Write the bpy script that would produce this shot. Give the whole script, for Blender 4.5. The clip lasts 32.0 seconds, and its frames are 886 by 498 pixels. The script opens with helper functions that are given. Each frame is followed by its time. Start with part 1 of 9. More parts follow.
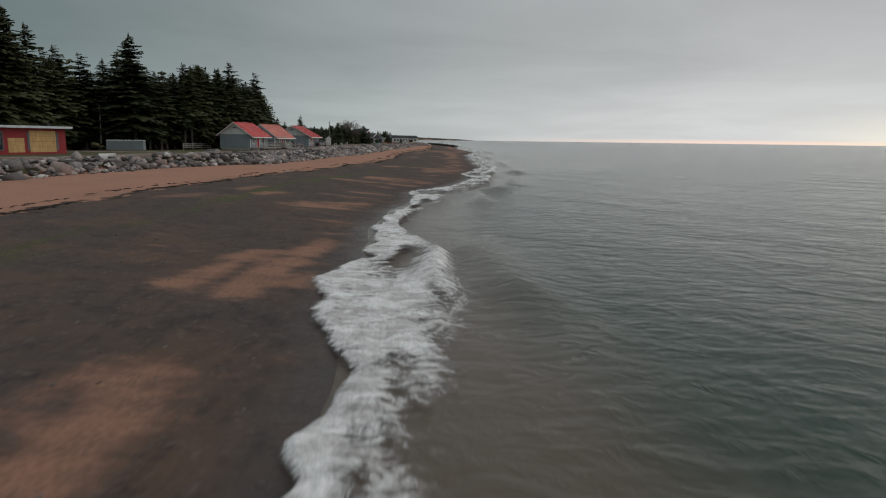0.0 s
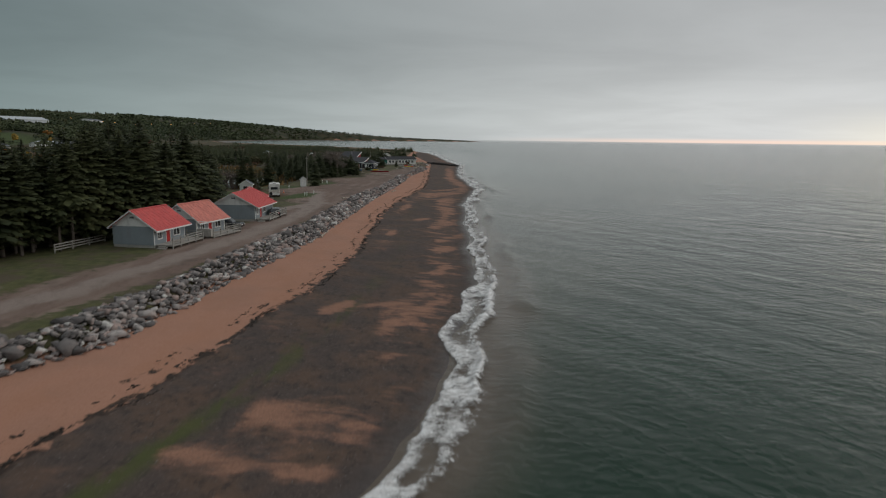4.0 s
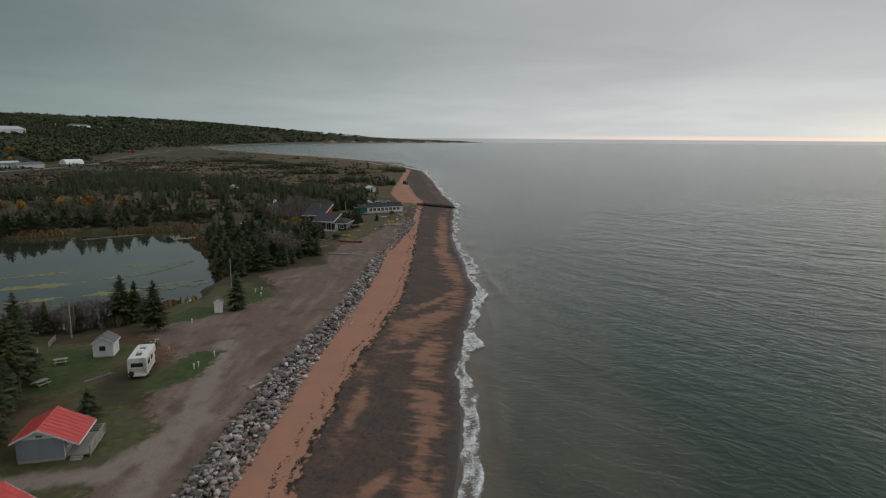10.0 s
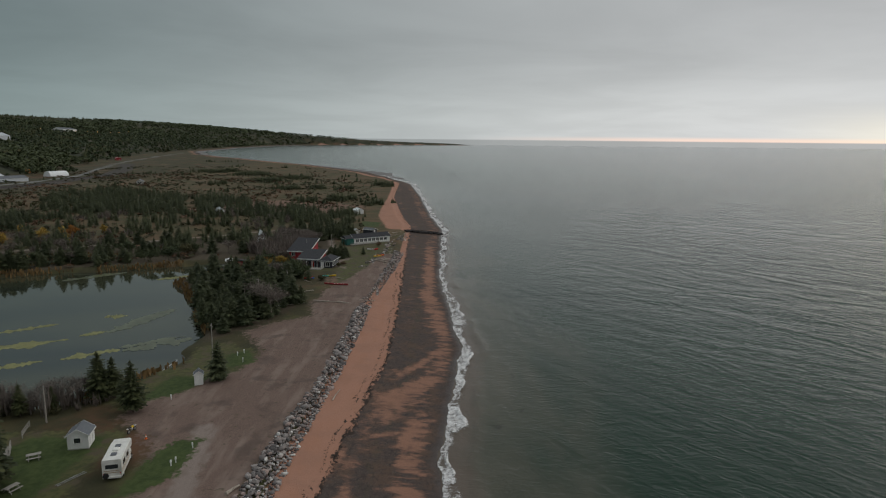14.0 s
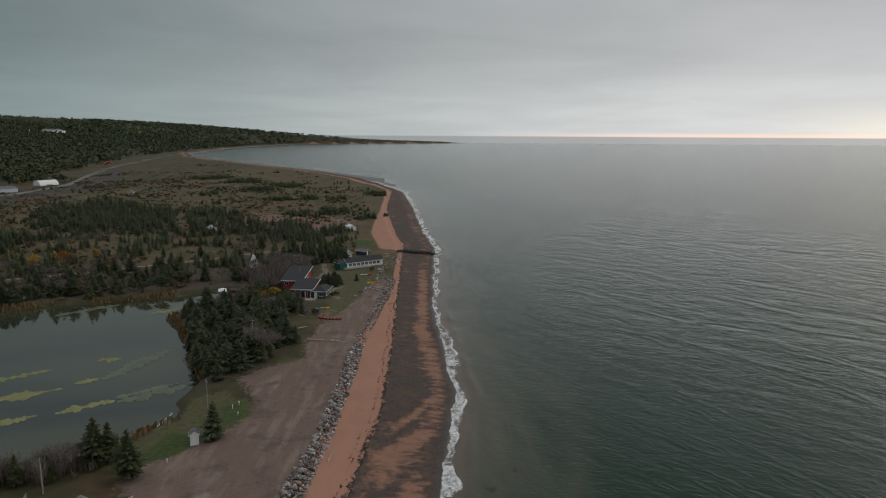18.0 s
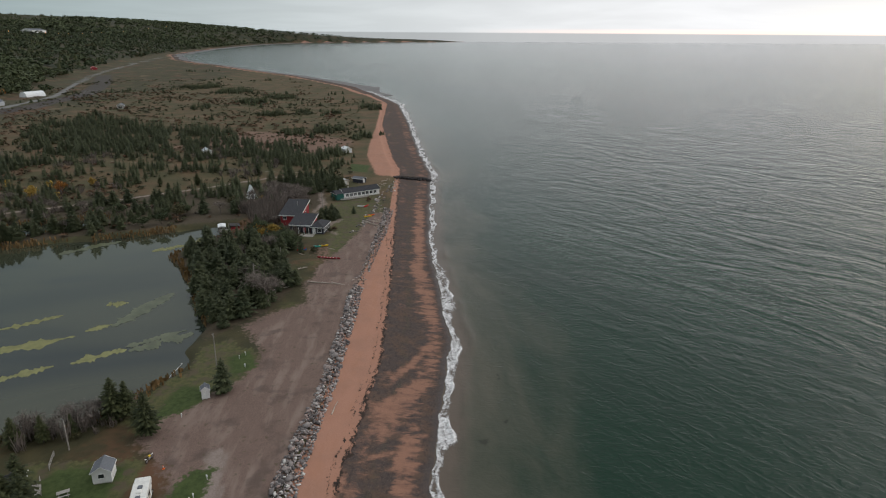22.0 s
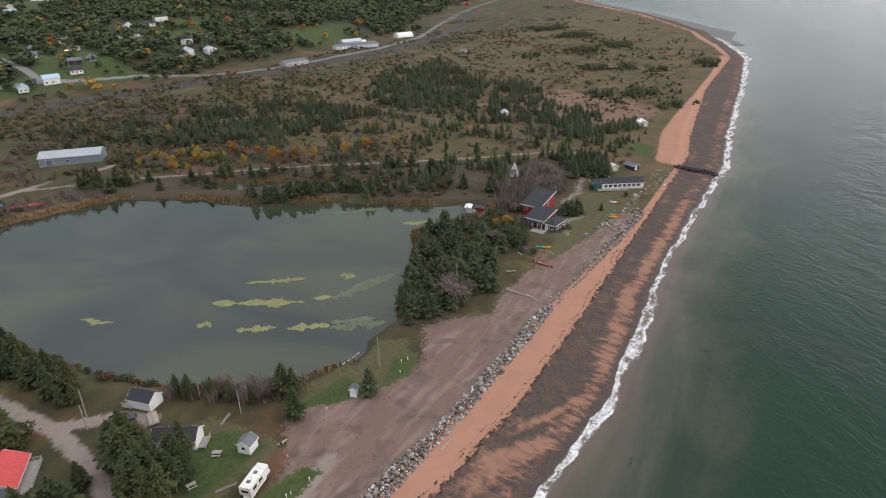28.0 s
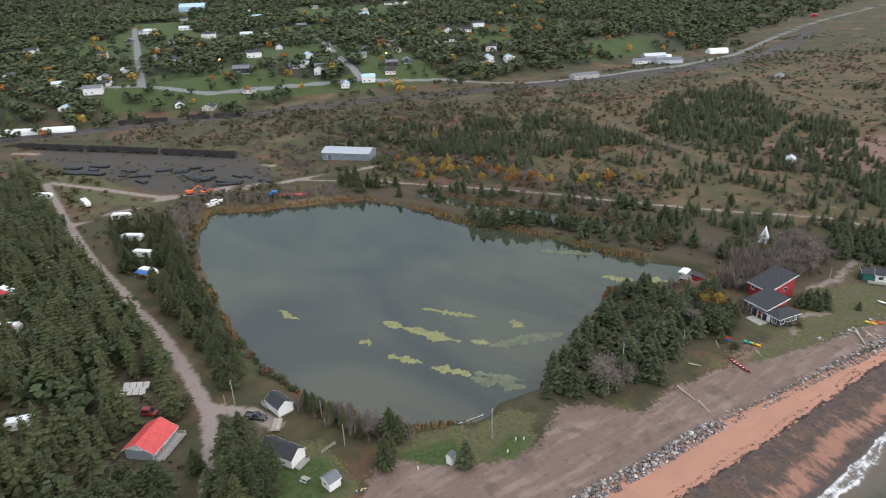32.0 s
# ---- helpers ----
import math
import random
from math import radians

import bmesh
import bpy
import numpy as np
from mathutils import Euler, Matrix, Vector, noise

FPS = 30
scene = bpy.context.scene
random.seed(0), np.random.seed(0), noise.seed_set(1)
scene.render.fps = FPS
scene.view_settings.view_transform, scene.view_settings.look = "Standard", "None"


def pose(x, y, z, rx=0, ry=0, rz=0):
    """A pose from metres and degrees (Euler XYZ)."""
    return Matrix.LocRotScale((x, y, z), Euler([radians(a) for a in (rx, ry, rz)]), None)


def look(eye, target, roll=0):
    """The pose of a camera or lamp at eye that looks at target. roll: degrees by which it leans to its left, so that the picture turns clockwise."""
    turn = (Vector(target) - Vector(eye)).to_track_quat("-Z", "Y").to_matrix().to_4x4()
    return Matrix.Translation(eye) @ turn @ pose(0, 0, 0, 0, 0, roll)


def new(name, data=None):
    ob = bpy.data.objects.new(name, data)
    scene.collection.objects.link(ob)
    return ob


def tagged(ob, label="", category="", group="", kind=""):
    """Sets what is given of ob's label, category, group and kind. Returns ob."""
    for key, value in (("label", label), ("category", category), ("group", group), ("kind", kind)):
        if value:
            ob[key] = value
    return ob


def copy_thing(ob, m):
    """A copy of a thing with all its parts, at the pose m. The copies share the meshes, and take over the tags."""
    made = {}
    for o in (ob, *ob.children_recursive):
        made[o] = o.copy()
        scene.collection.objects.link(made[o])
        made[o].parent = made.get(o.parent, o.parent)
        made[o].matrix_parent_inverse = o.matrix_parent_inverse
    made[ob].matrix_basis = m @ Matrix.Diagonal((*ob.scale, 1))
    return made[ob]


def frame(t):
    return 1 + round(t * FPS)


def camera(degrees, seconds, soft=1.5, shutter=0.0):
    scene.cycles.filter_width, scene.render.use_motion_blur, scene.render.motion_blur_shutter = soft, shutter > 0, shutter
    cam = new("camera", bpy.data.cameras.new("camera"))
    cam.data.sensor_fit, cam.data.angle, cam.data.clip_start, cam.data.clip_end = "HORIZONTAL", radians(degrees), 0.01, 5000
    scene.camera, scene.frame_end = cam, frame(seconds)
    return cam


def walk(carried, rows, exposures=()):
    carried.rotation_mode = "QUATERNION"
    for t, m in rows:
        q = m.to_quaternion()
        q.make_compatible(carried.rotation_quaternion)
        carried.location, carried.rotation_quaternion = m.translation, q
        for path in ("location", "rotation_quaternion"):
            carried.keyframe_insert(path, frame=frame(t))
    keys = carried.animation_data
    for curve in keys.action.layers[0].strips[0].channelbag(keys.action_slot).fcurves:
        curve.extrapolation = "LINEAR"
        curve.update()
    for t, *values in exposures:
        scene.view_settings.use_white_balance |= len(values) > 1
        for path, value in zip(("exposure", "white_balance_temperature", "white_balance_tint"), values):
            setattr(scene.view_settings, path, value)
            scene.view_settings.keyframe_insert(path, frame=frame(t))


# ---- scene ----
# The camera: a drone that flies low along the surf, climbs, stops, tilts and turns over the lagoon.
cam = camera(69.43, 32.0, 1.1, 0.5)
# seconds, metres east, ahead and up, then the turn about x, y and z
PATH = [
    (0, -0.00, -0.00, 4.52, 80.30, 0.75, 0.00),
    (0.5, -0.18, 4.05, 4.91, 80.25, 0.68, -0.13),
    (1, -0.09, 7.83, 5.87, 80.32, 0.65, -0.21),
    (1.5, 0.49, 10.98, 7.28, 80.36, 0.64, -0.16),
    (2, 1.01, 14.60, 8.85, 80.33, 0.62, -0.03),
    (2.5, 1.85, 17.99, 10.69, 80.25, 0.67, 0.13),
    (3, 2.62, 21.57, 12.52, 80.23, 0.68, 0.28),
    (3.5, 2.98, 26.96, 14.10, 80.27, 0.68, 0.57),
    (5.5, 2.52, 48.82, 20.53, 80.27, 0.58, 0.23),
    (6, 2.70, 53.90, 22.15, 80.22, 0.58, 0.23),
    (6.5, 2.99, 58.90, 23.78, 80.20, 0.59, 0.27),
    (7, 3.21, 64.39, 25.32, 80.15, 0.53, 0.32),
    (7.5, 3.37, 69.98, 26.84, 80.11, 0.45, 0.36),
    (8, 3.64, 75.15, 28.40, 80.07, 0.38, 0.36),
    (8.5, 3.85, 80.69, 30.00, 80.04, 0.35, 0.38),
    (9, 4.09, 85.97, 31.50, 80.10, 0.41, 0.38),
    (9.5, 4.23, 91.47, 33.02, 80.08, 0.41, 0.38),
    (10, 4.67, 95.51, 34.56, 80.12, 0.42, 0.38),
    (10.5, 5.06, 97.83, 36.15, 80.07, 0.36, 0.36),
    (11, 5.24, 98.79, 37.61, 80.17, 0.40, 0.22),
    (11.5, 5.32, 99.15, 39.09, 80.19, 0.49, 0.13),
    (12, 5.40, 99.10, 40.61, 80.19, 0.51, -0.06),
    (12.5, 5.44, 99.12, 42.20, 80.19, 0.51, -0.20),
    (13, 5.42, 99.15, 43.71, 80.16, 0.48, -0.34),
    (13.5, 5.47, 99.14, 45.29, 80.20, 0.52, -0.45),
    (14, 5.60, 98.91, 46.92, 80.21, 0.55, -0.55),
    (14.5, 5.71, 98.55, 48.71, 80.19, 0.60, -0.67),
    (16.5, 5.55, 99.24, 54.39, 80.19, 0.48, -1.05),
    (17, 5.50, 99.50, 55.70, 80.22, 0.48, -1.12),
    (17.5, 5.39, 99.73, 57.13, 80.20, 0.38, -1.19),
    (18, 5.37, 99.88, 58.44, 79.91, 0.33, -1.24),
    (18.5, 5.37, 99.93, 59.84, 78.12, 0.37, -1.31),
    (19, 5.25, 99.90, 61.35, 76.06, 0.43, -1.41),
    (19.5, 5.12, 99.86, 62.81, 74.20, 0.51, -1.51),
    (20, 5.12, 99.91, 64.24, 72.71, 0.52, -1.58),
    (20.5, 5.14, 99.95, 65.80, 71.59, 0.52, -1.63),
    (21, 5.28, 99.88, 67.40, 71.26, 0.51, -1.66),
    (21.5, 5.40, 99.83, 68.93, 71.25, 0.46, -1.72),
    (22, 5.49, 99.84, 70.39, 71.23, 0.38, -1.59),
    (22.5, 6.16, 99.88, 71.93, 71.23, 0.33, -1.29),
    (23, 7.77, 100.18, 73.55, 71.19, 0.25, -0.83),
    (23.5, 9.67, 101.03, 74.90, 71.22, 0.17, 0.82),
    (24, 12.27, 102.00, 76.43, 71.24, 0.03, 3.85),
    (24.5, 15.43, 103.24, 78.07, 71.27, -0.17, 6.83),
    (26.5, 29.82, 110.80, 86.35, 66.96, -1.21, 19.74),
    (27, 32.82, 113.97, 87.69, 65.23, -1.36, 23.27),
    (27.5, 36.15, 117.08, 89.33, 65.27, -1.59, 26.84),
    (28, 39.13, 120.68, 90.71, 65.41, -1.73, 30.51),
    (28.5, 41.71, 124.52, 91.76, 65.64, -1.86, 34.34),
    (29, 43.81, 128.65, 92.66, 65.85, -1.95, 37.95),
    (29.5, 45.79, 132.81, 93.60, 66.07, -2.02, 41.41),
    (30, 47.57, 137.08, 94.41, 66.30, -2.08, 44.89),
    (30.5, 49.09, 141.38, 95.34, 66.51, -2.13, 48.34),
    (31, 50.56, 145.58, 96.39, 66.73, -2.10, 51.74),
    (31.5, 51.99, 150.23, 97.54, 66.75, -2.15, 55.27),
    (32, 53.46, 154.78, 98.73, 66.40, -2.24, 58.64),
]


def flown(x, y, z, tip, lean, turn):
    """Camera pose: heading, then pitch, then the lean about the line of sight."""
    return pose(x, y, z, tip, 0, turn) @ pose(0, 0, 0, 0, 0, lean)


EXPOSURES = ((0, -0.15, 6500, 10), (14, -0.13, 6500, 10), (18, -0.1, 6500, 11), (20.5, 0.27, 6450, 12), (24, 0.5, 6450, 14), (26, 0.8, 6450, 15), (28, 1.1, 6450, 16), (30, 1.22, 6250, 17), (32, 1.4, 6150, 15))
walk(cam, [(t, flown(*p)) for t, *p in PATH], EXPOSURES)

# ---- light: overcast evening, brightest to the east over the sea ----
SUN_TURN, SUN_UP = radians(72), radians(36)      # clockwise from north (+y), above the horizon


def build_world():
    w = bpy.data.worlds.new("overcast_sky")
    scene.world = w
    w.use_nodes = True
    n, l = w.node_tree.nodes, w.node_tree.links
    n.clear()

    def node(kind, **vals):
        q = n.new(kind)
        for k, v in vals.items():
            if k == "op":
                q.operation = v
            else:
                q.inputs[int(k[1:])].default_value = v
        return q

    def math_(op, a, b=None, c=None):
        q = node("ShaderNodeMath", op=op)
        for i, s in enumerate((a, b, c)):
            if s is None:
                continue
            if isinstance(s, (int, float)):
                q.inputs[i].default_value = s
            else:
                l.new(s, q.inputs[i])
        return q.outputs[0]

    def mix(f, a, b):
        q = n.new("ShaderNodeMix")
        q.data_type = "RGBA"
        for i, s in ((0, f), (6, a), (7, b)):
            if isinstance(s, (int, float, tuple)):
                q.inputs[i].default_value = s
            else:
                l.new(s, q.inputs[i])
        return q.outputs[2]

    def ramp(v, lo, hi):
        q = n.new("ShaderNodeMapRange")
        q.interpolation_type = "SMOOTHSTEP"
        l.new(v, q.inputs[0])
        q.inputs[1].default_value, q.inputs[2].default_value = lo, hi
        return q.outputs[0]

    co = n.new("ShaderNodeTexCoord")
    sep = n.new("ShaderNodeSeparateXYZ")
    l.new(co.outputs["Generated"], sep.inputs[0])
    x, y, z = sep.outputs
    east = math_("ADD", math_("MULTIPLY", x, math.sin(SUN_TURN)), math_("MULTIPLY", y, math.cos(SUN_TURN)))
    # cloud deck: streaks on a flat layer overhead
    lift = math_("ADD", math_("MAXIMUM", z, 0.0), 0.09)
    comb = n.new("ShaderNodeCombineXYZ")
    l.new(math_("DIVIDE", x, lift), comb.inputs[0])
    l.new(math_("DIVIDE", y, lift), comb.inputs[1])
    no = node("ShaderNodeTexNoise")
    no.inputs["Scale"].default_value, no.inputs["Detail"].default_value, no.inputs["Roughness"].default_value = 0.55, 5, 0.55
    no.inputs["Distortion"].default_value = 0.4
    l.new(comb.outputs[0], no.inputs["Vector"])
    cloud = ramp(no.outputs[0], 0.3, 0.72)
    side = ramp(east, -0.5, 1.0)
    base = mix(side, (0.141, 0.187, 0.19, 1), (0.515, 0.52, 0.52, 1))
    base = mix(ramp(z, 0.2, 0.6), base, (0.27, 0.285, 0.29, 1))
    shade = math_("ADD", math_("MULTIPLY", cloud, 0.17), 0.98)
    # an overcast deck is brightest overhead
    high = math_("ADD", math_("MULTIPLY", ramp(z, 0.2, 0.95), 1.0), 1.0)
    low_band = math_("MULTIPLY", math_("SUBTRACT", 1.0, ramp(z, 0.015, 0.13)), 0.42)
    level = math_("ADD", math_("MULTIPLY", shade, high), low_band)
    q = n.new("ShaderNodeVectorMath")
    q.operation = "SCALE"
    l.new(base, q.inputs[0])
    l.new(level, q.inputs[3])
    # the strip of clear evening sky under the deck
    strip = math_("MULTIPLY", math_("SUBTRACT", 1.0, ramp(z, 0.0005, 0.0065)), ramp(east, 0.33, 0.7))
    glow = mix(strip, q.outputs[0], (1.05, 0.8, 0.68, 1))
    sun_low = math_("MULTIPLY", math_("SUBTRACT", 1.0, ramp(z, 0.002, 0.06)), ramp(east, 0.68, 0.92))
    glow = mix(math_("MULTIPLY", sun_low, 0.85), glow, (1.15, 1.05, 0.8, 1))
    below = ramp(math_("MULTIPLY", z, -1.0), 0.0, 0.002)
    dim = n.new("ShaderNodeVectorMath")
    dim.operation = "SCALE"
    l.new(q.outputs[0], dim.inputs[0])
    dim.inputs[3].default_value = 0.66
    full = mix(below, glow, dim.outputs[0])
    sky = n.new("ShaderNodeTexSky")
    sky.sky_type, sky.sun_disc = "NISHITA", False
    sky.sun_elevation, sky.sun_rotation = SUN_UP, SUN_TURN
    b1, b2, add, out = n.new("ShaderNodeBackground"), n.new("ShaderNodeBackground"), n.new("ShaderNodeAddShader"), n.new("ShaderNodeOutputWorld")
    l.new(full, b1.inputs[0])
    b1.inputs[1].default_value = 1.0
    l.new(sky.outputs[0], b2.inputs[0])
    b2.inputs[1].default_value = 0.004
    l.new(b1.outputs[0], add.inputs[0])
    l.new(b2.outputs[0], add.inputs[1])
    l.new(add.outputs[0], out.inputs[0])


build_world()
sun = new("sun", bpy.data.lights.new("sun", "SUN"))
sun.data.energy, sun.data.angle, sun.data.color = 0.62, radians(60), (1.0, 0.95, 0.88)
sun.matrix_world = look((0, 0, 300), (-math.sin(SUN_TURN) * 100, -math.cos(SUN_TURN) * 100, 300 - 100 * math.tan(SUN_UP)))

# ---- materials ----


class Tree:
    """A short hand for node materials."""

    def __init__(self, name):
        self.m = bpy.data.materials.new(name)
        self.m.use_nodes = True
        self.n, self.l = self.m.node_tree.nodes, self.m.node_tree.links
        self.bsdf = self.n["Principled BSDF"]
        self.co = None

    def put(self, sock, v):
        if isinstance(v, (int, float)):
            sock.default_value = v
        elif isinstance(v, tuple):
            sock.default_value = v if len(v) == 4 or sock.type == "VECTOR" else (*v, 1)
        else:
            self.l.new(v, sock)

    def coords(self, scale=(1, 1, 1), which="Object"):
        if self.co is None:
            self.co = self.n.new("ShaderNodeTexCoord")
        mp = self.n.new("ShaderNodeMapping")
        mp.inputs["Scale"].default_value = scale
        self.l.new(self.co.outputs[which], mp.inputs[0])
        return mp.outputs[0]

    def noise(self, scale, detail=4, stretch=(1, 1, 1), rough=0.55, twist=0.0):
        q = self.n.new("ShaderNodeTexNoise")
        q.inputs["Scale"].default_value, q.inputs["Detail"].default_value = scale, detail
        q.inputs["Roughness"].default_value, q.inputs["Distortion"].default_value = rough, twist
        self.l.new(self.coords(stretch), q.inputs["Vector"])
        return q.outputs[0]

    def cells(self, scale, out="Distance", stretch=(1, 1, 1)):
        q = self.n.new("ShaderNodeTexVoronoi")
        q.inputs["Scale"].default_value = scale
        self.l.new(self.coords(stretch), q.inputs["Vector"])
        return q.outputs[out]

    def math(self, op, a, b=None, c=None):
        q = self.n.new("ShaderNodeMath")
        q.operation = op
        for i, v in enumerate((a, b, c)):
            if v is not None:
                self.put(q.inputs[i], v)
        return q.outputs[0]

    def ramp(self, v, lo, hi, a=0.0, b=1.0):
        q = self.n.new("ShaderNodeMapRange")
        q.interpolation_type = "SMOOTHSTEP"
        self.put(q.inputs[0], v)
        for i, k in enumerate((lo, hi, a, b)):
            q.inputs[1 + i].default_value = k
        return q.outputs[0]

    def mix(self, f, a, b, kind="MIX"):
        q = self.n.new("ShaderNodeMix")
        q.data_type, q.blend_type = "RGBA", kind
        self.put(q.inputs[0], f), self.put(q.inputs[6], a), self.put(q.inputs[7], b)
        return q.outputs[2]

    def attr(self, name):
        q = self.n.new("ShaderNodeAttribute")
        q.attribute_name = name
        return q.outputs["Fac"]

    def rand(self):
        return self.n.new("ShaderNodeObjectInfo").outputs["Random"]

    def island(self):
        return self.n.new("ShaderNodeNewGeometry").outputs["Random Per Island"]

    def bump(self, h, strength=0.3, dist=0.05):
        q = self.n.new("ShaderNodeBump")
        q.inputs["Strength"].default_value, q.inputs["Distance"].default_value = strength, dist
        self.put(q.inputs["Height"], h)
        self.l.new(q.outputs[0], self.bsdf.inputs["Normal"])

    def done(self, color, rough=0.8, metal=0.0, spec=0.5):
        self.put(self.bsdf.inputs["Base Color"], color)
        self.put(self.bsdf.inputs["Roughness"], rough)
        self.put(self.bsdf.inputs["Metallic"], metal)
        self.put(self.bsdf.inputs["Specular IOR Level"], spec)
        return self.m


def plain(name, color, rough=0.75, var=0.25, grain=6.0, bump=0.15, metal=0.0, spec=0.4, spread=0.0, stretch=(1, 1, 1), dirt=0.0):
    """Paint, timber, stone: colour varied at two scales, with fine relief; spread varies it from piece to piece."""
    t = Tree(name)
    big, fine = t.noise(grain * 0.12, 3, stretch), t.noise(grain, 5, stretch)
    dark = tuple(c * (1 - var) for c in color)
    pale = tuple(min(1.0, c * (1 + var) + 0.01) for c in color)
    c = t.mix(t.ramp(fine, 0.3, 0.7), dark, pale)
    c = t.mix(t.math("MULTIPLY", t.ramp(big, 0.35, 0.75), 0.5), c, tuple(k * (1 - var * 0.8) for k in color))
    if dirt:
        c = t.mix(t.math("MULTIPLY", t.ramp(t.noise(grain * 0.4, 6, (1, 1, 0.3)), 0.5, 0.75), dirt), c, (0.12, 0.1, 0.08))
    if spread:
        c = t.mix(1.0, c, t.mix(t.rand(), (1 - spread,) * 3, (1 + spread,) * 3), "MULTIPLY")
    if bump:
        t.bump(fine, bump, 0.02)
    return t.done(c, rough, metal, spec)


def siding(name, color, pitch=0.15, upright=False, wear=0.35):
    """Painted boards with shadow joints and weathering."""
    t = Tree(name)
    q = t.n.new("ShaderNodeTexWave")
    q.wave_type, q.bands_direction, q.wave_profile = "BANDS", "X" if upright else "Z", "SAW"
    q.inputs["Scale"].default_value = 1 / pitch * 0.05 * 2
    t.l.new(t.coords(), q.inputs["Vector"])
    worn = t.ramp(t.noise(1.3, 6, (1, 1, 0.35)), 0.48, 0.7)
    c = t.mix(t.math("MULTIPLY", worn, wear), color, tuple(0.55 * k + 0.09 for k in color))
    c = t.mix(t.ramp(t.noise(9, 4), 0.3, 0.8, 0, 0.3), c, tuple(0.6 * k for k in color))
    t.bump(q.outputs[0], 0.5, 0.02)
    return t.done(c, 0.7, 0, 0.35)


def foliage(name, dark, light, rough=0.75):
    """Leaves or needles: varied clump by clump and tree by tree."""
    t = Tree(name)
    f = t.math("ADD", t.math("MULTIPLY", t.island(), 0.55), t.math("MULTIPLY", t.rand(), 0.45))
    c = t.mix(f, dark, light)
    c = t.mix(t.ramp(t.noise(0.9, 4), 0.35, 0.7, 0, 0.45), c, tuple(0.6 * k for k in dark))
    t.bsdf.inputs["Subsurface Weight"].default_value = 0.0
    return t.done(c, rough, 0, 0.25)


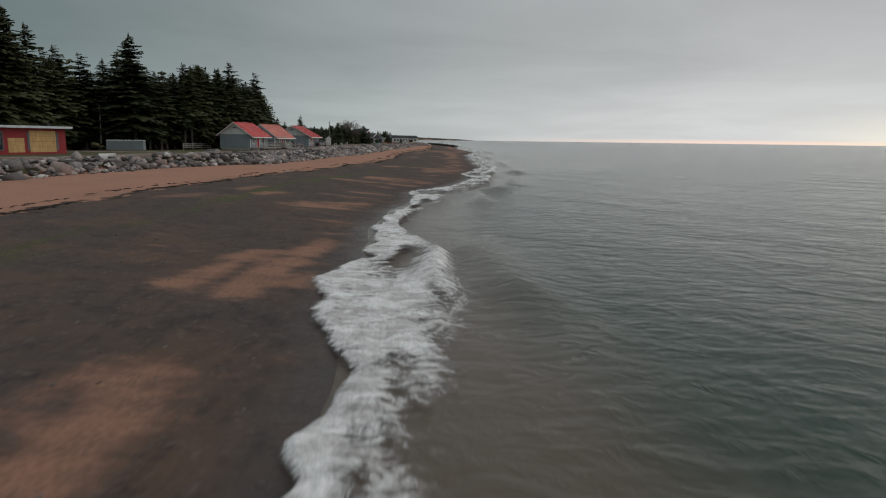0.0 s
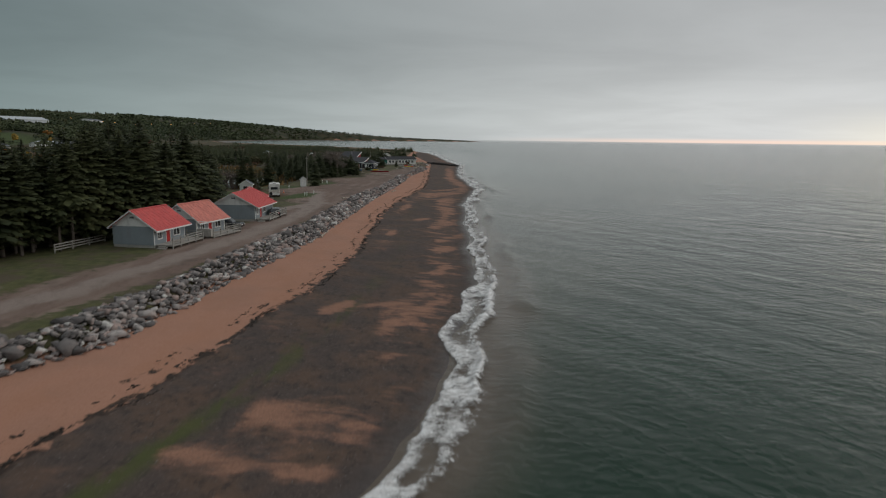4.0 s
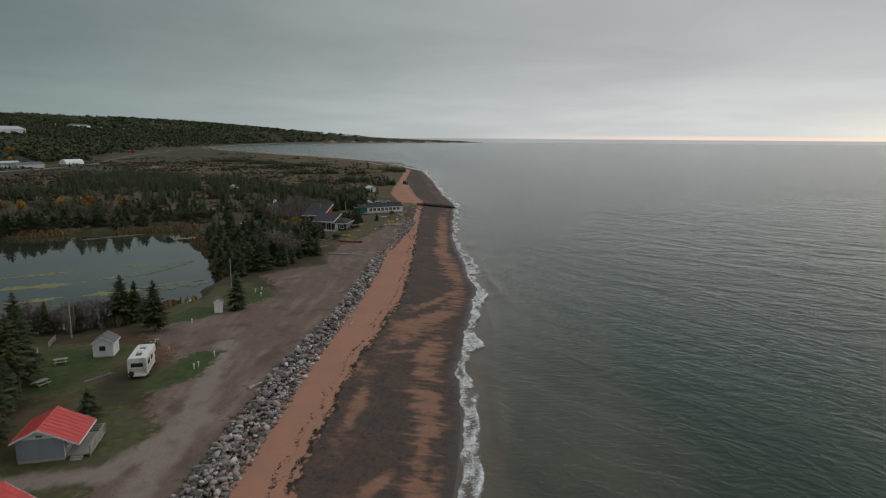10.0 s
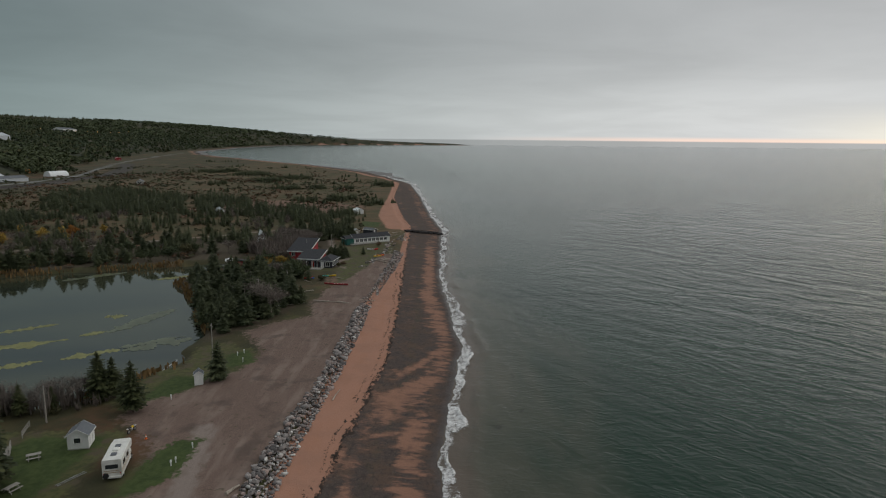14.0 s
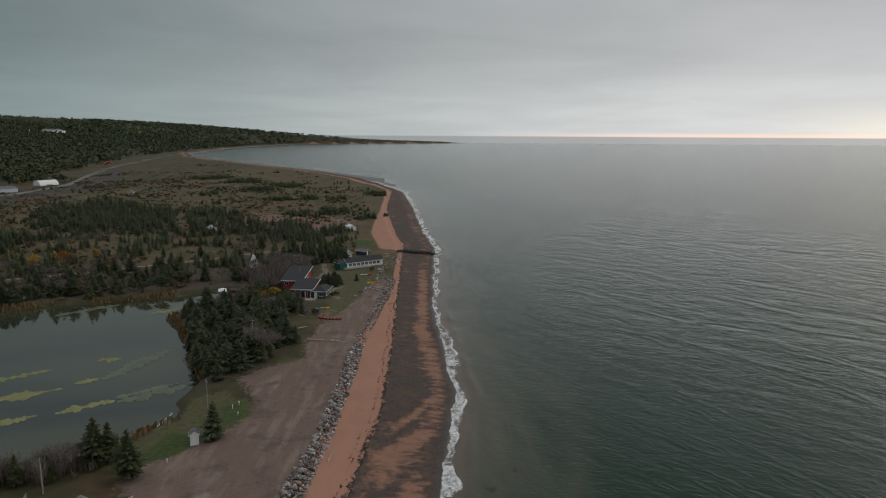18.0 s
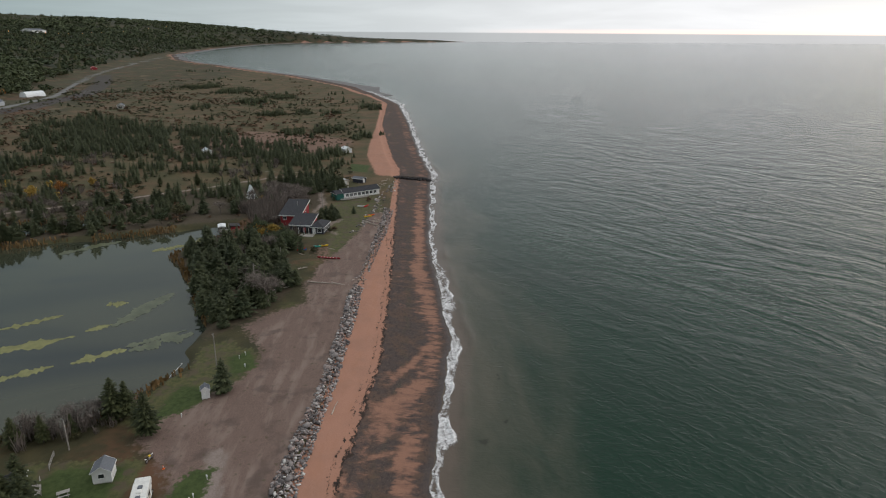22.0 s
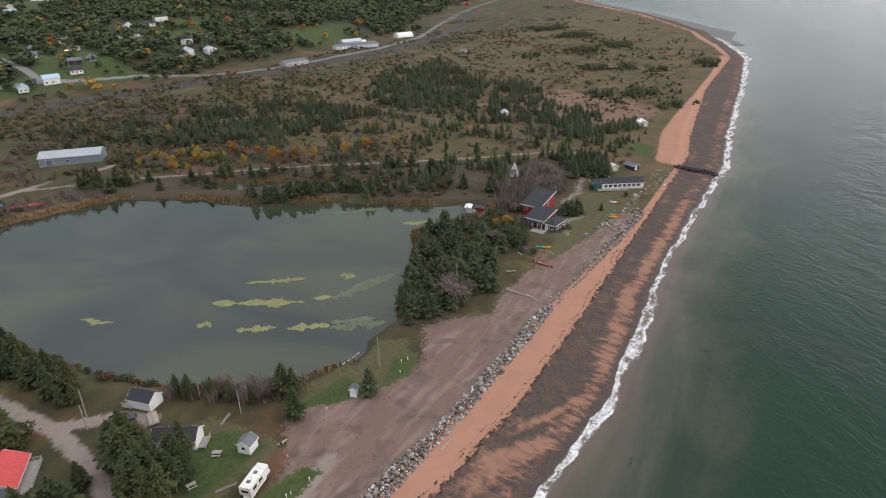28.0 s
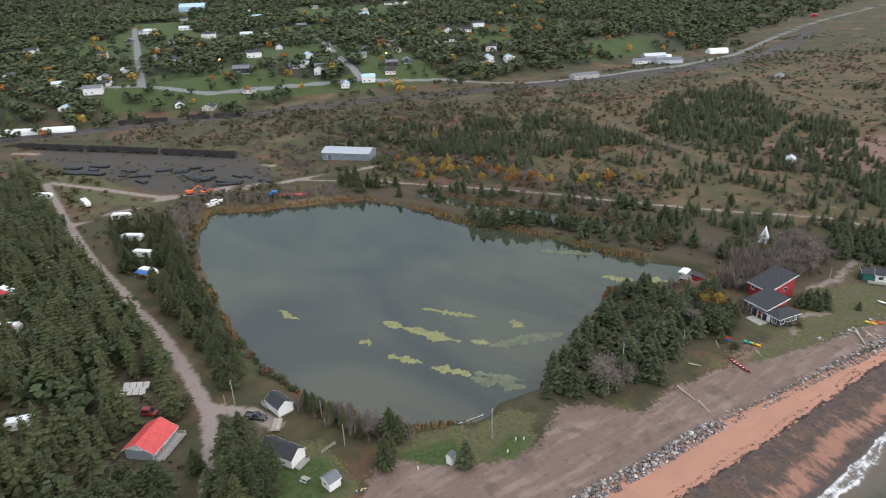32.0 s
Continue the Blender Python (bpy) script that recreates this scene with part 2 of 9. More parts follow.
M = {
    "spruce": foliage("spruce_needles", (0.02, 0.029, 0.012), (0.084, 0.09, 0.034)),
    "young": foliage("young_spruce_needles", (0.027, 0.038, 0.018), (0.097, 0.107, 0.05)),
    "gold": foliage("yellow_autumn_leaves", (0.2, 0.13, 0.025), (0.5, 0.33, 0.07)),
    "rust": foliage("orange_autumn_leaves", (0.2, 0.085, 0.02), (0.42, 0.18, 0.04)),
    "green": foliage("green_leaves", (0.028, 0.042, 0.02), (0.088, 0.105, 0.045)),
    "olive": foliage("fading_leaves", (0.036, 0.038, 0.016), (0.1, 0.088, 0.036)),
    "twig": foliage("bare_twigs", (0.1, 0.082, 0.07), (0.23, 0.19, 0.165)),
    "bush": foliage("russet_shrubs", (0.07, 0.042, 0.024), (0.145, 0.082, 0.044)),
    "reed": foliage("dry_reeds", (0.16, 0.1, 0.04), (0.32, 0.2, 0.09)),
    "grassy": foliage("rough_grass", (0.046, 0.048, 0.02), (0.115, 0.1, 0.046)),
    "bark": plain("spruce_bark", (0.1, 0.08, 0.065), 0.9, 0.4, 8, 0.4, stretch=(1, 1, 0.3)),
    "pole": plain("weathered_pole", (0.3, 0.27, 0.24), 0.85, 0.25, 8, 0.2, stretch=(1, 1, 0.15)),
    "drift": plain("bleached_driftwood", (0.42, 0.36, 0.3), 0.85, 0.25, 6, 0.3, spread=0.15),
    "deck": plain("grey_deck_boards", (0.34, 0.32, 0.29), 0.8, 0.25, 9, 0.2, spread=0.12, dirt=0.3),
    "trim": plain("white_trim_paint", (0.75, 0.75, 0.73), 0.6, 0.08, 5, 0.05, dirt=0.2),
    "white": siding("white_siding", (0.76, 0.76, 0.74), 0.15, wear=0.15),
    "blue": siding("blue_grey_boards", (0.28, 0.32, 0.345), 0.2, True, 0.6),
    "gable": siding("grey_gable_paint", (0.8, 0.8, 0.78), 0.2, True, 0.7),
    "red_wall": siding("red_board_siding", (0.3, 0.03, 0.035), 0.2, True, 0.15),
    "dark_wall": siding("charcoal_siding", (0.04, 0.042, 0.055), 0.16, wear=0.15),
    "green_wall": siding("green_siding", (0.02, 0.12, 0.1), 0.16, wear=0.1),
    "cream": siding("cream_siding", (0.55, 0.5, 0.42), 0.15, wear=0.15),
    "roof_red": plain("red_metal_roof", (0.53, 0.066, 0.061), 0.5, 0.12, 2.0, 0.05, spec=0.4, stretch=(0.2, 1, 1), dirt=0.12),
    "roof_faded": plain("faded_red_roof", (0.55, 0.17, 0.13), 0.55, 0.15, 2.0, 0.05, spec=0.4, stretch=(0.2, 1, 1), dirt=0.12),
    "roof_black": plain("dark_shingles", (0.034, 0.035, 0.04), 0.9, 0.3, 12, 0.3),
    "roof_grey": plain("grey_shingles", (0.13, 0.14, 0.155), 0.85, 0.25, 12, 0.3),
    "roof_steel": plain("pale_steel_sheet", (0.5, 0.53, 0.56), 0.45, 0.12, 2, 0.05, metal=0.2),
    "barn_wall": plain("grey_blue_steel_sheet", (0.2, 0.235, 0.26), 0.5, 0.15, 1.2, 0.05, metal=0.1),
    "heather": foliage("dark_heath_shrubs", (0.032, 0.033, 0.014), (0.074, 0.068, 0.029)),
    "roof_blue": plain("blue_steel_sheet", (0.35, 0.5, 0.62), 0.45, 0.1, 1, 0.03, metal=0.1),
    "red": plain("red_paint", (0.5, 0.02, 0.02), 0.5, 0.1, 6, 0.05),
    "glass": Tree("window_glass").done((0.03, 0.035, 0.04), 0.06, 0, 0.9),
    "ply": plain("new_plywood", (0.55, 0.34, 0.14), 0.7, 0.2, 5, 0.1, stretch=(1, 1, 0.2)),
    "black": plain("black_car_paint", (0.012, 0.013, 0.016), 0.2, 0.1, 3, 0.0, spec=0.7),
    "tyre": plain("tyre_rubber", (0.02, 0.02, 0.02), 0.85, 0.2, 10, 0.1),
    "rv": plain("white_fibreglass", (0.72, 0.71, 0.67), 0.35, 0.08, 2, 0.0, spec=0.5, dirt=0.2),
    "tan": plain("tan_stripe", (0.4, 0.3, 0.19), 0.4, 0.1, 3, 0.0),
    "chrome": plain("dull_metal", (0.5, 0.5, 0.5), 0.35, 0.15, 5, 0.05, metal=0.8),
    "blue_paint": plain("blue_paint", (0.02, 0.12, 0.4), 0.4, 0.1, 4, 0.0),
    "orange": plain("orange_paint", (0.65, 0.13, 0.025), 0.5, 0.15, 4, 0.05),
    "yellow": plain("yellow_plastic", (0.75, 0.5, 0.03), 0.4, 0.08, 4, 0.0),
    "teal": plain("teal_plastic", (0.05, 0.45, 0.42), 0.4, 0.08, 4, 0.0),
    "rust_steel": plain("dark_rusted_steel", (0.035, 0.03, 0.03), 0.7, 0.4, 1.5, 0.1),
    "pipe": plain("black_pipe", (0.02, 0.022, 0.024), 0.5, 0.2, 2, 0.05),
    "tarp": plain("white_sheeting", (0.75, 0.77, 0.78), 0.5, 0.06, 1, 0.1),
    "concrete": plain("pale_concrete", (0.42, 0.4, 0.37), 0.85, 0.15, 4, 0.1),
    "asphalt": plain("worn_asphalt", (0.17, 0.165, 0.16), 0.9, 0.2, 1.0, 0.1),
    "maroon": plain("dark_red_car_paint", (0.2, 0.018, 0.02), 0.3, 0.1, 3, 0.0),
    "barn_roof": plain("dull_steel_roof", (0.36, 0.39, 0.42), 0.5, 0.15, 1.2, 0.05, metal=0.15),
    "ballast": plain("dark_ballast", (0.085, 0.075, 0.066), 0.9, 0.3, 1.5, 0.1),
    "cobble": plain("dark_cobbles", (0.13, 0.115, 0.105), 0.8, 0.4, 3, 0.2, spread=0.4),
    "weed": plain("dry_seaweed", (0.025, 0.018, 0.014), 0.8, 0.4, 9, 0.4),
    "algae": plain("yellow_green_algae", (0.185, 0.185, 0.075), 0.8, 0.2, 0.6, 0.02),
    "algae_deep": plain("sunken_algae", (0.085, 0.095, 0.05), 0.3, 0.25, 0.5, 0.02),
}


def rock_material():
    t = Tree("granite_boulders")
    f = t.math("FRACT", t.math("ADD", t.rand(), t.island()))
    c = t.mix(t.ramp(f, 0.0, 1.0), (0.09, 0.08, 0.079), (0.4, 0.355, 0.335))
    c = t.mix(t.ramp(f, 0.92, 0.94), c, (0.58, 0.56, 0.53))
    c = t.mix(t.math("MULTIPLY", t.ramp(f, 0.55, 0.58), t.ramp(f, 0.74, 0.71)), c, (0.36, 0.27, 0.24))
    c = t.mix(t.ramp(t.noise(2.2, 6), 0.42, 0.68, 0, 0.55), c, (0.1, 0.098, 0.098))
    c = t.mix(t.ramp(t.noise(14, 4), 0.55, 0.75, 0, 0.35), c, (0.5, 0.49, 0.47))
    t.bump(t.noise(5, 7), 0.5, 0.06)
    return t.done(c, 0.85, 0, 0.3)


M["rock"] = rock_material()
lamp_mat = Tree("sodium_lamp")
lamp_mat.bsdf.inputs["Emission Color"].default_value = (1.0, 0.45, 0.12, 1)
lamp_mat.bsdf.inputs["Emission Strength"].default_value = 2.5
M["lamp"] = lamp_mat.done((0.8, 0.5, 0.25), 0.4)

# ---- mesh helpers ----


def mesh_of(name, verts, faces, mat=None, smooth=False):
    """A mesh from arrays; faces all triangles or all quads as an array, or a mixed list."""
    me = bpy.data.meshes.new(name)
    v = np.asarray(verts, dtype=np.float32).reshape(-1, 3)
    if isinstance(faces, np.ndarray):
        k = faces.shape[1]
        me.vertices.add(len(v))
        me.vertices.foreach_set("co", v.ravel())
        me.loops.add(faces.size)
        me.loops.foreach_set("vertex_index", faces.astype(np.int32).ravel())
        me.polygons.add(len(faces))
        me.polygons.foreach_set("loop_start", np.arange(0, faces.size, k, dtype=np.int32))
        me.update(calc_edges=True)
    else:
        me.from_pydata([tuple(map(float, p)) for p in v], [], faces)
        me.update()
    if smooth:
        me.polygons.foreach_set("use_smooth", np.ones(len(me.polygons), dtype=bool))
    if mat:
        me.materials.append(mat)
    return me


class Build:
    """Collects simple solids into one mesh."""

    def __init__(self):
        self.v, self.f = [], []

    def add(self, verts, faces, m=None):
        o = len(self.v)
        self.v += [tuple(m @ Vector(p)) for p in verts] if m else [tuple(p) for p in verts]
        self.f += [tuple(i + o for i in q) for q in faces]
        return self

    def box(self, x0, x1, y0, y1, z0, z1, m=None, cut=0.0):
        """A block; cut chamfers its upright edges and its top."""
        if cut <= 0:
            return self.add([(x, y, z) for z in (z0, z1) for x, y in ((x0, y0), (x1, y0), (x1, y1), (x0, y1))],
                            [(3, 2, 1, 0), (4, 5, 6, 7), (0, 1, 5, 4), (1, 2, 6, 5), (2, 3, 7, 6), (3, 0, 4, 7)], m)
        ring = [(x0 + cut, y0), (x1 - cut, y0), (x1, y0 + cut), (x1, y1 - cut), (x1 - cut, y1), (x0 + cut, y1), (x0, y1 - cut), (x0, y0 + cut)]
        cx, cy = (x0 + x1) / 2, (y0 + y1) / 2
        sx, sy = 1 - cut / max(x1 - cx, 1e-6), 1 - cut / max(y1 - cy, 1e-6)
        v = [(x, y, z0) for x, y in ring] + [(x, y, z1 - cut) for x, y in ring] + [(cx + (x - cx) * sx, cy + (y - cy) * sy, z1) for x, y in ring]
        f = [tuple(range(7, -1, -1)), tuple(range(16, 24))]
        f += [(a + i, a + (i + 1) % 8, a + 8 + (i + 1) % 8, a + 8 + i) for a in (0, 8) for i in range(8)]
        return self.add(v, f, m)

    def prism(self, ring, y0, y1, m=None):
        """A ring of (x, z), counter-clockwise seen from -y, drawn out along y."""
        k = len(ring)
        v = [(x, y0, z) for x, z in ring] + [(x, y1, z) for x, z in ring]
        f = [tuple(range(k)), tuple(range(2 * k - 1, k - 1, -1))] + [((i + 1) % k, i, k + i, k + (i + 1) % k) for i in range(k)]
        return self.add(v, f, m)

    def rod(self, a, b, r0, r1=None, sides=7):
        """A tapered round bar from a to b."""
        a, b = Vector(a), Vector(b)
        r1 = r0 if r1 is None else r1
        m = (b - a).to_track_quat("Z", "Y").to_matrix()
        v = []
        for p, r in ((a, r0), (b, r1)):
            v += [p + m @ Vector((math.cos(i * math.tau / sides) * r, math.sin(i * math.tau / sides) * r, 0)) for i in range(sides)]
        f = [(i, (i + 1) % sides, sides + (i + 1) % sides, sides + i) for i in range(sides)]
        f += [tuple(range(sides - 1, -1, -1)), tuple(range(sides, 2 * sides))]
        return self.add(v, f)

    def weld(self):
        """Joins blocks that touch into one solid: shared corners are merged, inner faces dropped."""
        seen, where, pts = {}, [], []
        for p in self.v:
            k = tuple(round(c, 4) for c in p)
            if k not in seen:
                seen[k] = len(pts)
                pts.append(p)
            where.append(seen[k])
        faces = [tuple(where[i] for i in q) for q in self.f]
        count = {}
        for q in faces:
            count[frozenset(q)] = count.get(frozenset(q), 0) + 1
        self.v, self.f = pts, [q for q in faces if count[frozenset(q)] == 1]
        return self

    def mesh(self, name, mat, smooth=False):
        return mesh_of(name, self.v, self.f, mat, smooth)


def part(name, built, material, parent, label="", smooth=False):
    """Links a Build (or a mesh) as one mesh object under a thing or a part."""
    me = built.mesh(name, material, smooth) if isinstance(built, Build) else built
    ob = new(name, me)
    ob.parent = parent
    return tagged(ob, label)


def thing(name, at, turn=0.0, label="", category="", group="", kind=""):
    """The Empty at the base of a thing that parents its parts."""
    ob = new(name)
    ob.empty_display_size = 0.3
    ob.matrix_world = pose(*at, 0, 0, turn)
    return tagged(ob, label, category, group, kind)


def hash_noise(x, y, scale, seed=0):
    """Smooth value noise in 0..1 on arrays."""
    x, y = np.asarray(x, float) / scale + seed * 17.3, np.asarray(y, float) / scale - seed * 9.1
    xi, yi = np.floor(x), np.floor(y)
    fx, fy = x - xi, y - yi
    fx, fy = fx * fx * (3 - 2 * fx), fy * fy * (3 - 2 * fy)

    def h(a, b):
        s = np.sin(a * 127.1 + b * 311.7 + seed * 74.7) * 43758.5453
        return s - np.floor(s)

    return (h(xi, yi) * (1 - fx) + h(xi + 1, yi) * fx) * (1 - fy) + (h(xi, yi + 1) * (1 - fx) + h(xi + 1, yi + 1) * fx) * fy


def step(v, lo, hi):
    u = np.clip((np.asarray(v, float) - lo) / (hi - lo), 0, 1)
    return u * u * (3 - 2 * u)


def near_line(x, y, line):
    """Distance from points to a polyline of (x, y)."""
    best = np.full(np.shape(x), 1e9)
    for (ax, ay), (bx, by) in zip(line, line[1:]):
        dx, dy = bx - ax, by - ay
        u = np.clip(((x - ax) * dx + (y - ay) * dy) / (dx * dx + dy * dy), 0, 1)
        best = np.minimum(best, np.hypot(x - ax - u * dx, y - ay - u * dy))
    return best


def inside(x, y, ring):
    """Signed distance to a closed ring, positive within."""
    n = np.zeros(np.shape(x), bool)
    for (ax, ay), (bx, by) in zip(ring, ring[1:] + ring[:1]):
        cross = (ay > y) != (by > y)
        with np.errstate(divide="ignore", invalid="ignore"):
            n ^= cross & (x < (bx - ax) * (y - ay) / ((by - ay) or 1e-9) + ax)
    return np.where(n, 1, -1) * near_line(x, y, ring + ring[:1])


SWELL, CHOP, RIPPLE = 0.1, 0.15, 0.085      # wave heights on the sea

# ---- the plan: lines along the shore, seen from the south (y runs along the beach) ----
WATER = ((-400, -2), (0, -1), (16, -2.3), (33, -3.5), (54, -2.2), (65, 0.7), (79, 3.2), (98, 5.8), (132, 6.1), (185, 6.0), (203, 7), (221, 9), (240, 10.7), (259, 10.2), (275, 8.9), (294, 7.7), (316, 6.6), (380, 7), (426, 8.2),
         (488, 1.4), (639, -10.3), (765, -22.4), (819, -38), (960, -87), (1164, -195), (1389, -352), (1731, -589), (2086, -734), (2812, -831), (3600, -860), (4200, -750), (4600, -250), (4900, 300))
SAND = ((-400, -20), (30, -19), (49, -17.7), (58, -17), (72, -13.6), (96, -10), (116, -8.6), (140, -9.5), (162, -9.9), (185, -8.7), (225, -4.7), (265, -4.6), (308, -5.6), (342, -6.3), (409, -7.5), (434, -8), (471, -14), (527, -20), (601, -28), (690, -31), (765, -33), (830, -50), (5000, -60))
TOE = ((-400, -32), (30, -30), (61, -26), (69, -22.6), (75, -19.6), (96, -18), (105, -16.8), (122, -15.5), (157, -14.9), (190, -14.3), (213, -12.8), (246, -12), (272, -12), (325, -8.9), (350, -8.4), (420, -9), (5000, -60))
TOE = tuple((y, x - 0.9 * (y < 300)) for y, x in TOE)
CREST = ((-400, -39), (30, -37), (44, -32), (62, -28.5), (73, -24.8), (88, -22.9), (114, -21), (134, -19.3), (154, -19.6), (187, -18.5), (211, -16), (241, -15.2), (261, -15.4), (288, -13.2), (337, -11), (420, -13), (5000, -64))
INNER = ((318, -20.5), (329, -18), (343, -15.8), (367, -15), (381, -11.8), (412, -8))      # a second, thinner row of rocks
DUNE = ((400, -20), (425, -20.5), (468, -28), (511, -30), (583, -31.5), (666, -34.5), (737, -39), (800, -58))      # inland edge of the open sand
FOOT = ((-400, -530), (125, -495), (280, -465), (404, -442), (504, -425), (800, -415), (960, -480), (1270, -575), (1700, -690), (2086, -770), (2812, -865), (3600, -895), (4200, -800), (4600, -300), (4900, 240))      # where the hill begins
LAGOON = [(-236, 208), (-224, 230), (-218, 252), (-209, 272), (-182, 287), (-155, 294), (-129, 308), (-99, 317), (-74, 331), (-62, 329), (-69, 311), (-76, 296), (-61, 271), (-49, 244), (-48, 223), (-55, 206),
          (-74, 194.5), (-107, 187), (-144, 187), (-180, 189), (-207, 194)]
BACKWATER = [(-201, 295), (-172, 299), (-152, 310), (-133, 320), (-115, 333), (-119, 342), (-146, 330), (-170, 314), (-196, 303)]
LANE = [(-46, 150), (-57, 164.4), (-71, 168.3), (-86, 171.2), (-106, 170.4), (-129, 168.7), (-148, 165.4), (-169, 162.4), (-207, 156.4), (-255, 152), (-330, 147)]
LANES = [LANE, [(-86, 173), (-79, 180), (-71, 183)], [(-40, 60), (-30, 85), (-26.5, 105), (-25, 120), (-23.5, 137), (-24, 160), (-30, 192)], [(-48, 150), (-40, 149.5), (-28, 152), (-23.5, 165)],
         [(-38, 86), (-60, 88), (-90, 92), (-140, 96)], [(-39, 345), (-31, 342), (-27.5, 334), (-33, 324), (-26.5, 317)], [(-42, 381), (-37, 358), (-39, 345)], [(-255, 152), (-264, 192), (-268, 212), (-255, 252), (-250, 300)],
         [(-330, 150), (-270, 193), (-256, 230)], [(-421, 133), (-370, 182), (-316, 233), (-290, 256)], [(-415, 140), (-383, 169), (-337, 210), (-310, 235)]]
TRACKS = [[(-253, 257), (-224, 292), (-184.5, 322), (-157, 344), (-131, 360), (-95, 387), (-69, 409), (-42, 416)], [(-395, 545), (-340, 500), (-291, 494), (-206, 455), (-131, 439), (-76, 423), (-48, 419)],
          [(-388, 803), (-320, 715), (-281, 684), (-236, 633), (-203, 619), (-150, 600)], [(-400, 850), (-320, 930), (-200, 1050)]]
ROADS = [[(-590, 150), (-554, 231), (-518, 274), (-489, 406), (-461, 473), (-404, 527), (-388, 602), (-376, 698), (-388, 803), (-449, 958), (-520, 1153), (-560, 1300), (-700, 1900)],
         [(-489, 406), (-575, 423), (-680, 448), (-783, 468)], [(-554, 231), (-713, 254), (-901, 281)]]
RAILS = [[(-510, -100), (-473, 125), (-461, 194), (-444, 279), (-421, 404), (-390, 510), (-372, 600), (-357, 700), (-368, 826), (-430, 1000), (-500, 1150)]]
YARD = [(-395, 140), (-268, 193), (-258, 255), (-320, 255), (-440, 150)]
LOT = [(-24, 158), (-30, 166), (-33, 172), (-36, 186), (-45, 196), (-44, 207), (-33, 216), (-31, 229), (-39, 242), (-33, 251), (-26, 256), (-29, 270), (-23, 289), (-18, 315), (-15, 342), (-11, 342), (-12.5, 300), (-12, 268), (-12.5, 240), (-14, 210), (-17.5, 185), (-20, 160)]
VERGE = [(-42, 60), (-36, 80), (-31, 105), (-29, 130), (-28.5, 150), (-27, 166), (-19.5, 166), (-19.5, 140), (-21, 115), (-23.5, 92), (-29, 70), (-35, 50)]
RUBBLE = [(-27, 262), (-16, 262), (-11, 300), (-10, 345), (-16, 345), (-19, 320), (-23, 300), (-28, 282)]      # pink gravel inland of the thin rocks
LAWNS = [[(-41, 196), (-34, 203), (-30.5, 214), (-33, 226), (-40, 236), (-46, 232), (-44, 215)], [(-20, 205), (-16.5, 205), (-15, 250), (-17.5, 250)], [(-70, 20), (-52, 70), (-46, 100), (-42, 150), (-36, 168), (-26, 166), (-19, 158), (-18, 200), (-14, 200), (-18, 120), (-22, 80), (-32, 30)], [(-32.4, 173), (-35, 180), (-30, 188.5), (-27.5, 187), (-27, 173)], [(-54, 168), (-41, 170), (-41, 191), (-60, 190), (-67, 177)], [(-46, 92), (-36, 97), (-29.5, 126), (-29, 148), (-42, 152), (-44, 120)],
         [(-35, 215), (-40, 229), (-34, 231), (-29, 221)], [(-34, 338), (-28, 308), (-22, 275), (-14, 308), (-12, 352), (-17, 385), (-33, 360)], [(-370, 130), (-285, 155), (-262, 187), (-330, 172)], [(-44, 196), (-40, 204), (-34, 206), (-36, 216), (-47, 220), (-52, 204)]]

# tongues of red sand laid over the shingle: both ends, half width and half length
SAND_SOUTH = [(-5.2, 7.0, -5.3, 10.8, 0.9, 1.3), (-6.9, 9.2, -6.2, 10.9, 0.5, 0.8), (-5.8, 17.5, -5.7, 21.5, 0.6, 0.9), (-5.7, 21.5, -5, 25.7, 0.6, 1.3), (-7.6, 18.3, -7, 23.5, 0.6, 0.6), (-4.4, 19.4, -3, 18.9, 0.6, 0.6), (-5.6, 29.7, -3.3, 30.2, 0.6, 0.6), (-8.9, 39.7, -6.4, 39.9, 0.6, 0.9), (-16.5, 37.4, -15.3, 39.2, 0.6, 1.1), (-10.3, 60.9, -3, 60.2, 0.6, 0.9), (-7.4, 66, -1.3, 65.8, 0.6, 1.5), (-2.3, 83.1, 2.6, 93.9, 0.6, 2.4), (-7.4, 51, -4.6, 50.6, 0.6, 0.6), (-8.8, 46.9, -6.4, 46.3, 0.6, 0.6), (-8.9, 41.8, -5.4, 42.7, 0.6, 0.6), (-12.4, 43.3, -11.4, 45.2, 0.6, 0.6), (-14.3, 45.6, -13.7, 47.7, 0.6, 0.6)]
SAND_CABINS = [(-7.6, 85.9, -6.1, 89.8, 0.6, 0.8), (-4.3, 89.2, -1.2, 91.4, 0.6, 0.7), (-2, 88.5, 1.4, 97.9, 1, 2.4), (-2.6, 84.9, 0.3, 84.6, 0.6, 0.6), (0.5, 100, 2.1, 99.1, 0.6, 1.1), (1.3, 105.8, 2.7, 110.4, 0.6, 1.8), (1.3, 120.5, 3.4, 124.8, 0.8, 2.8), (1.4, 129.4, 5.9, 138.1, 0.6, 2.3), (0.3, 145.6, 3.7, 155, 0.9, 3.6), (0.6, 181.1, 3.4, 197, 1.2, 4.8), (-6.4, 132.1, -6, 135.4, 0.6, 1.9)]
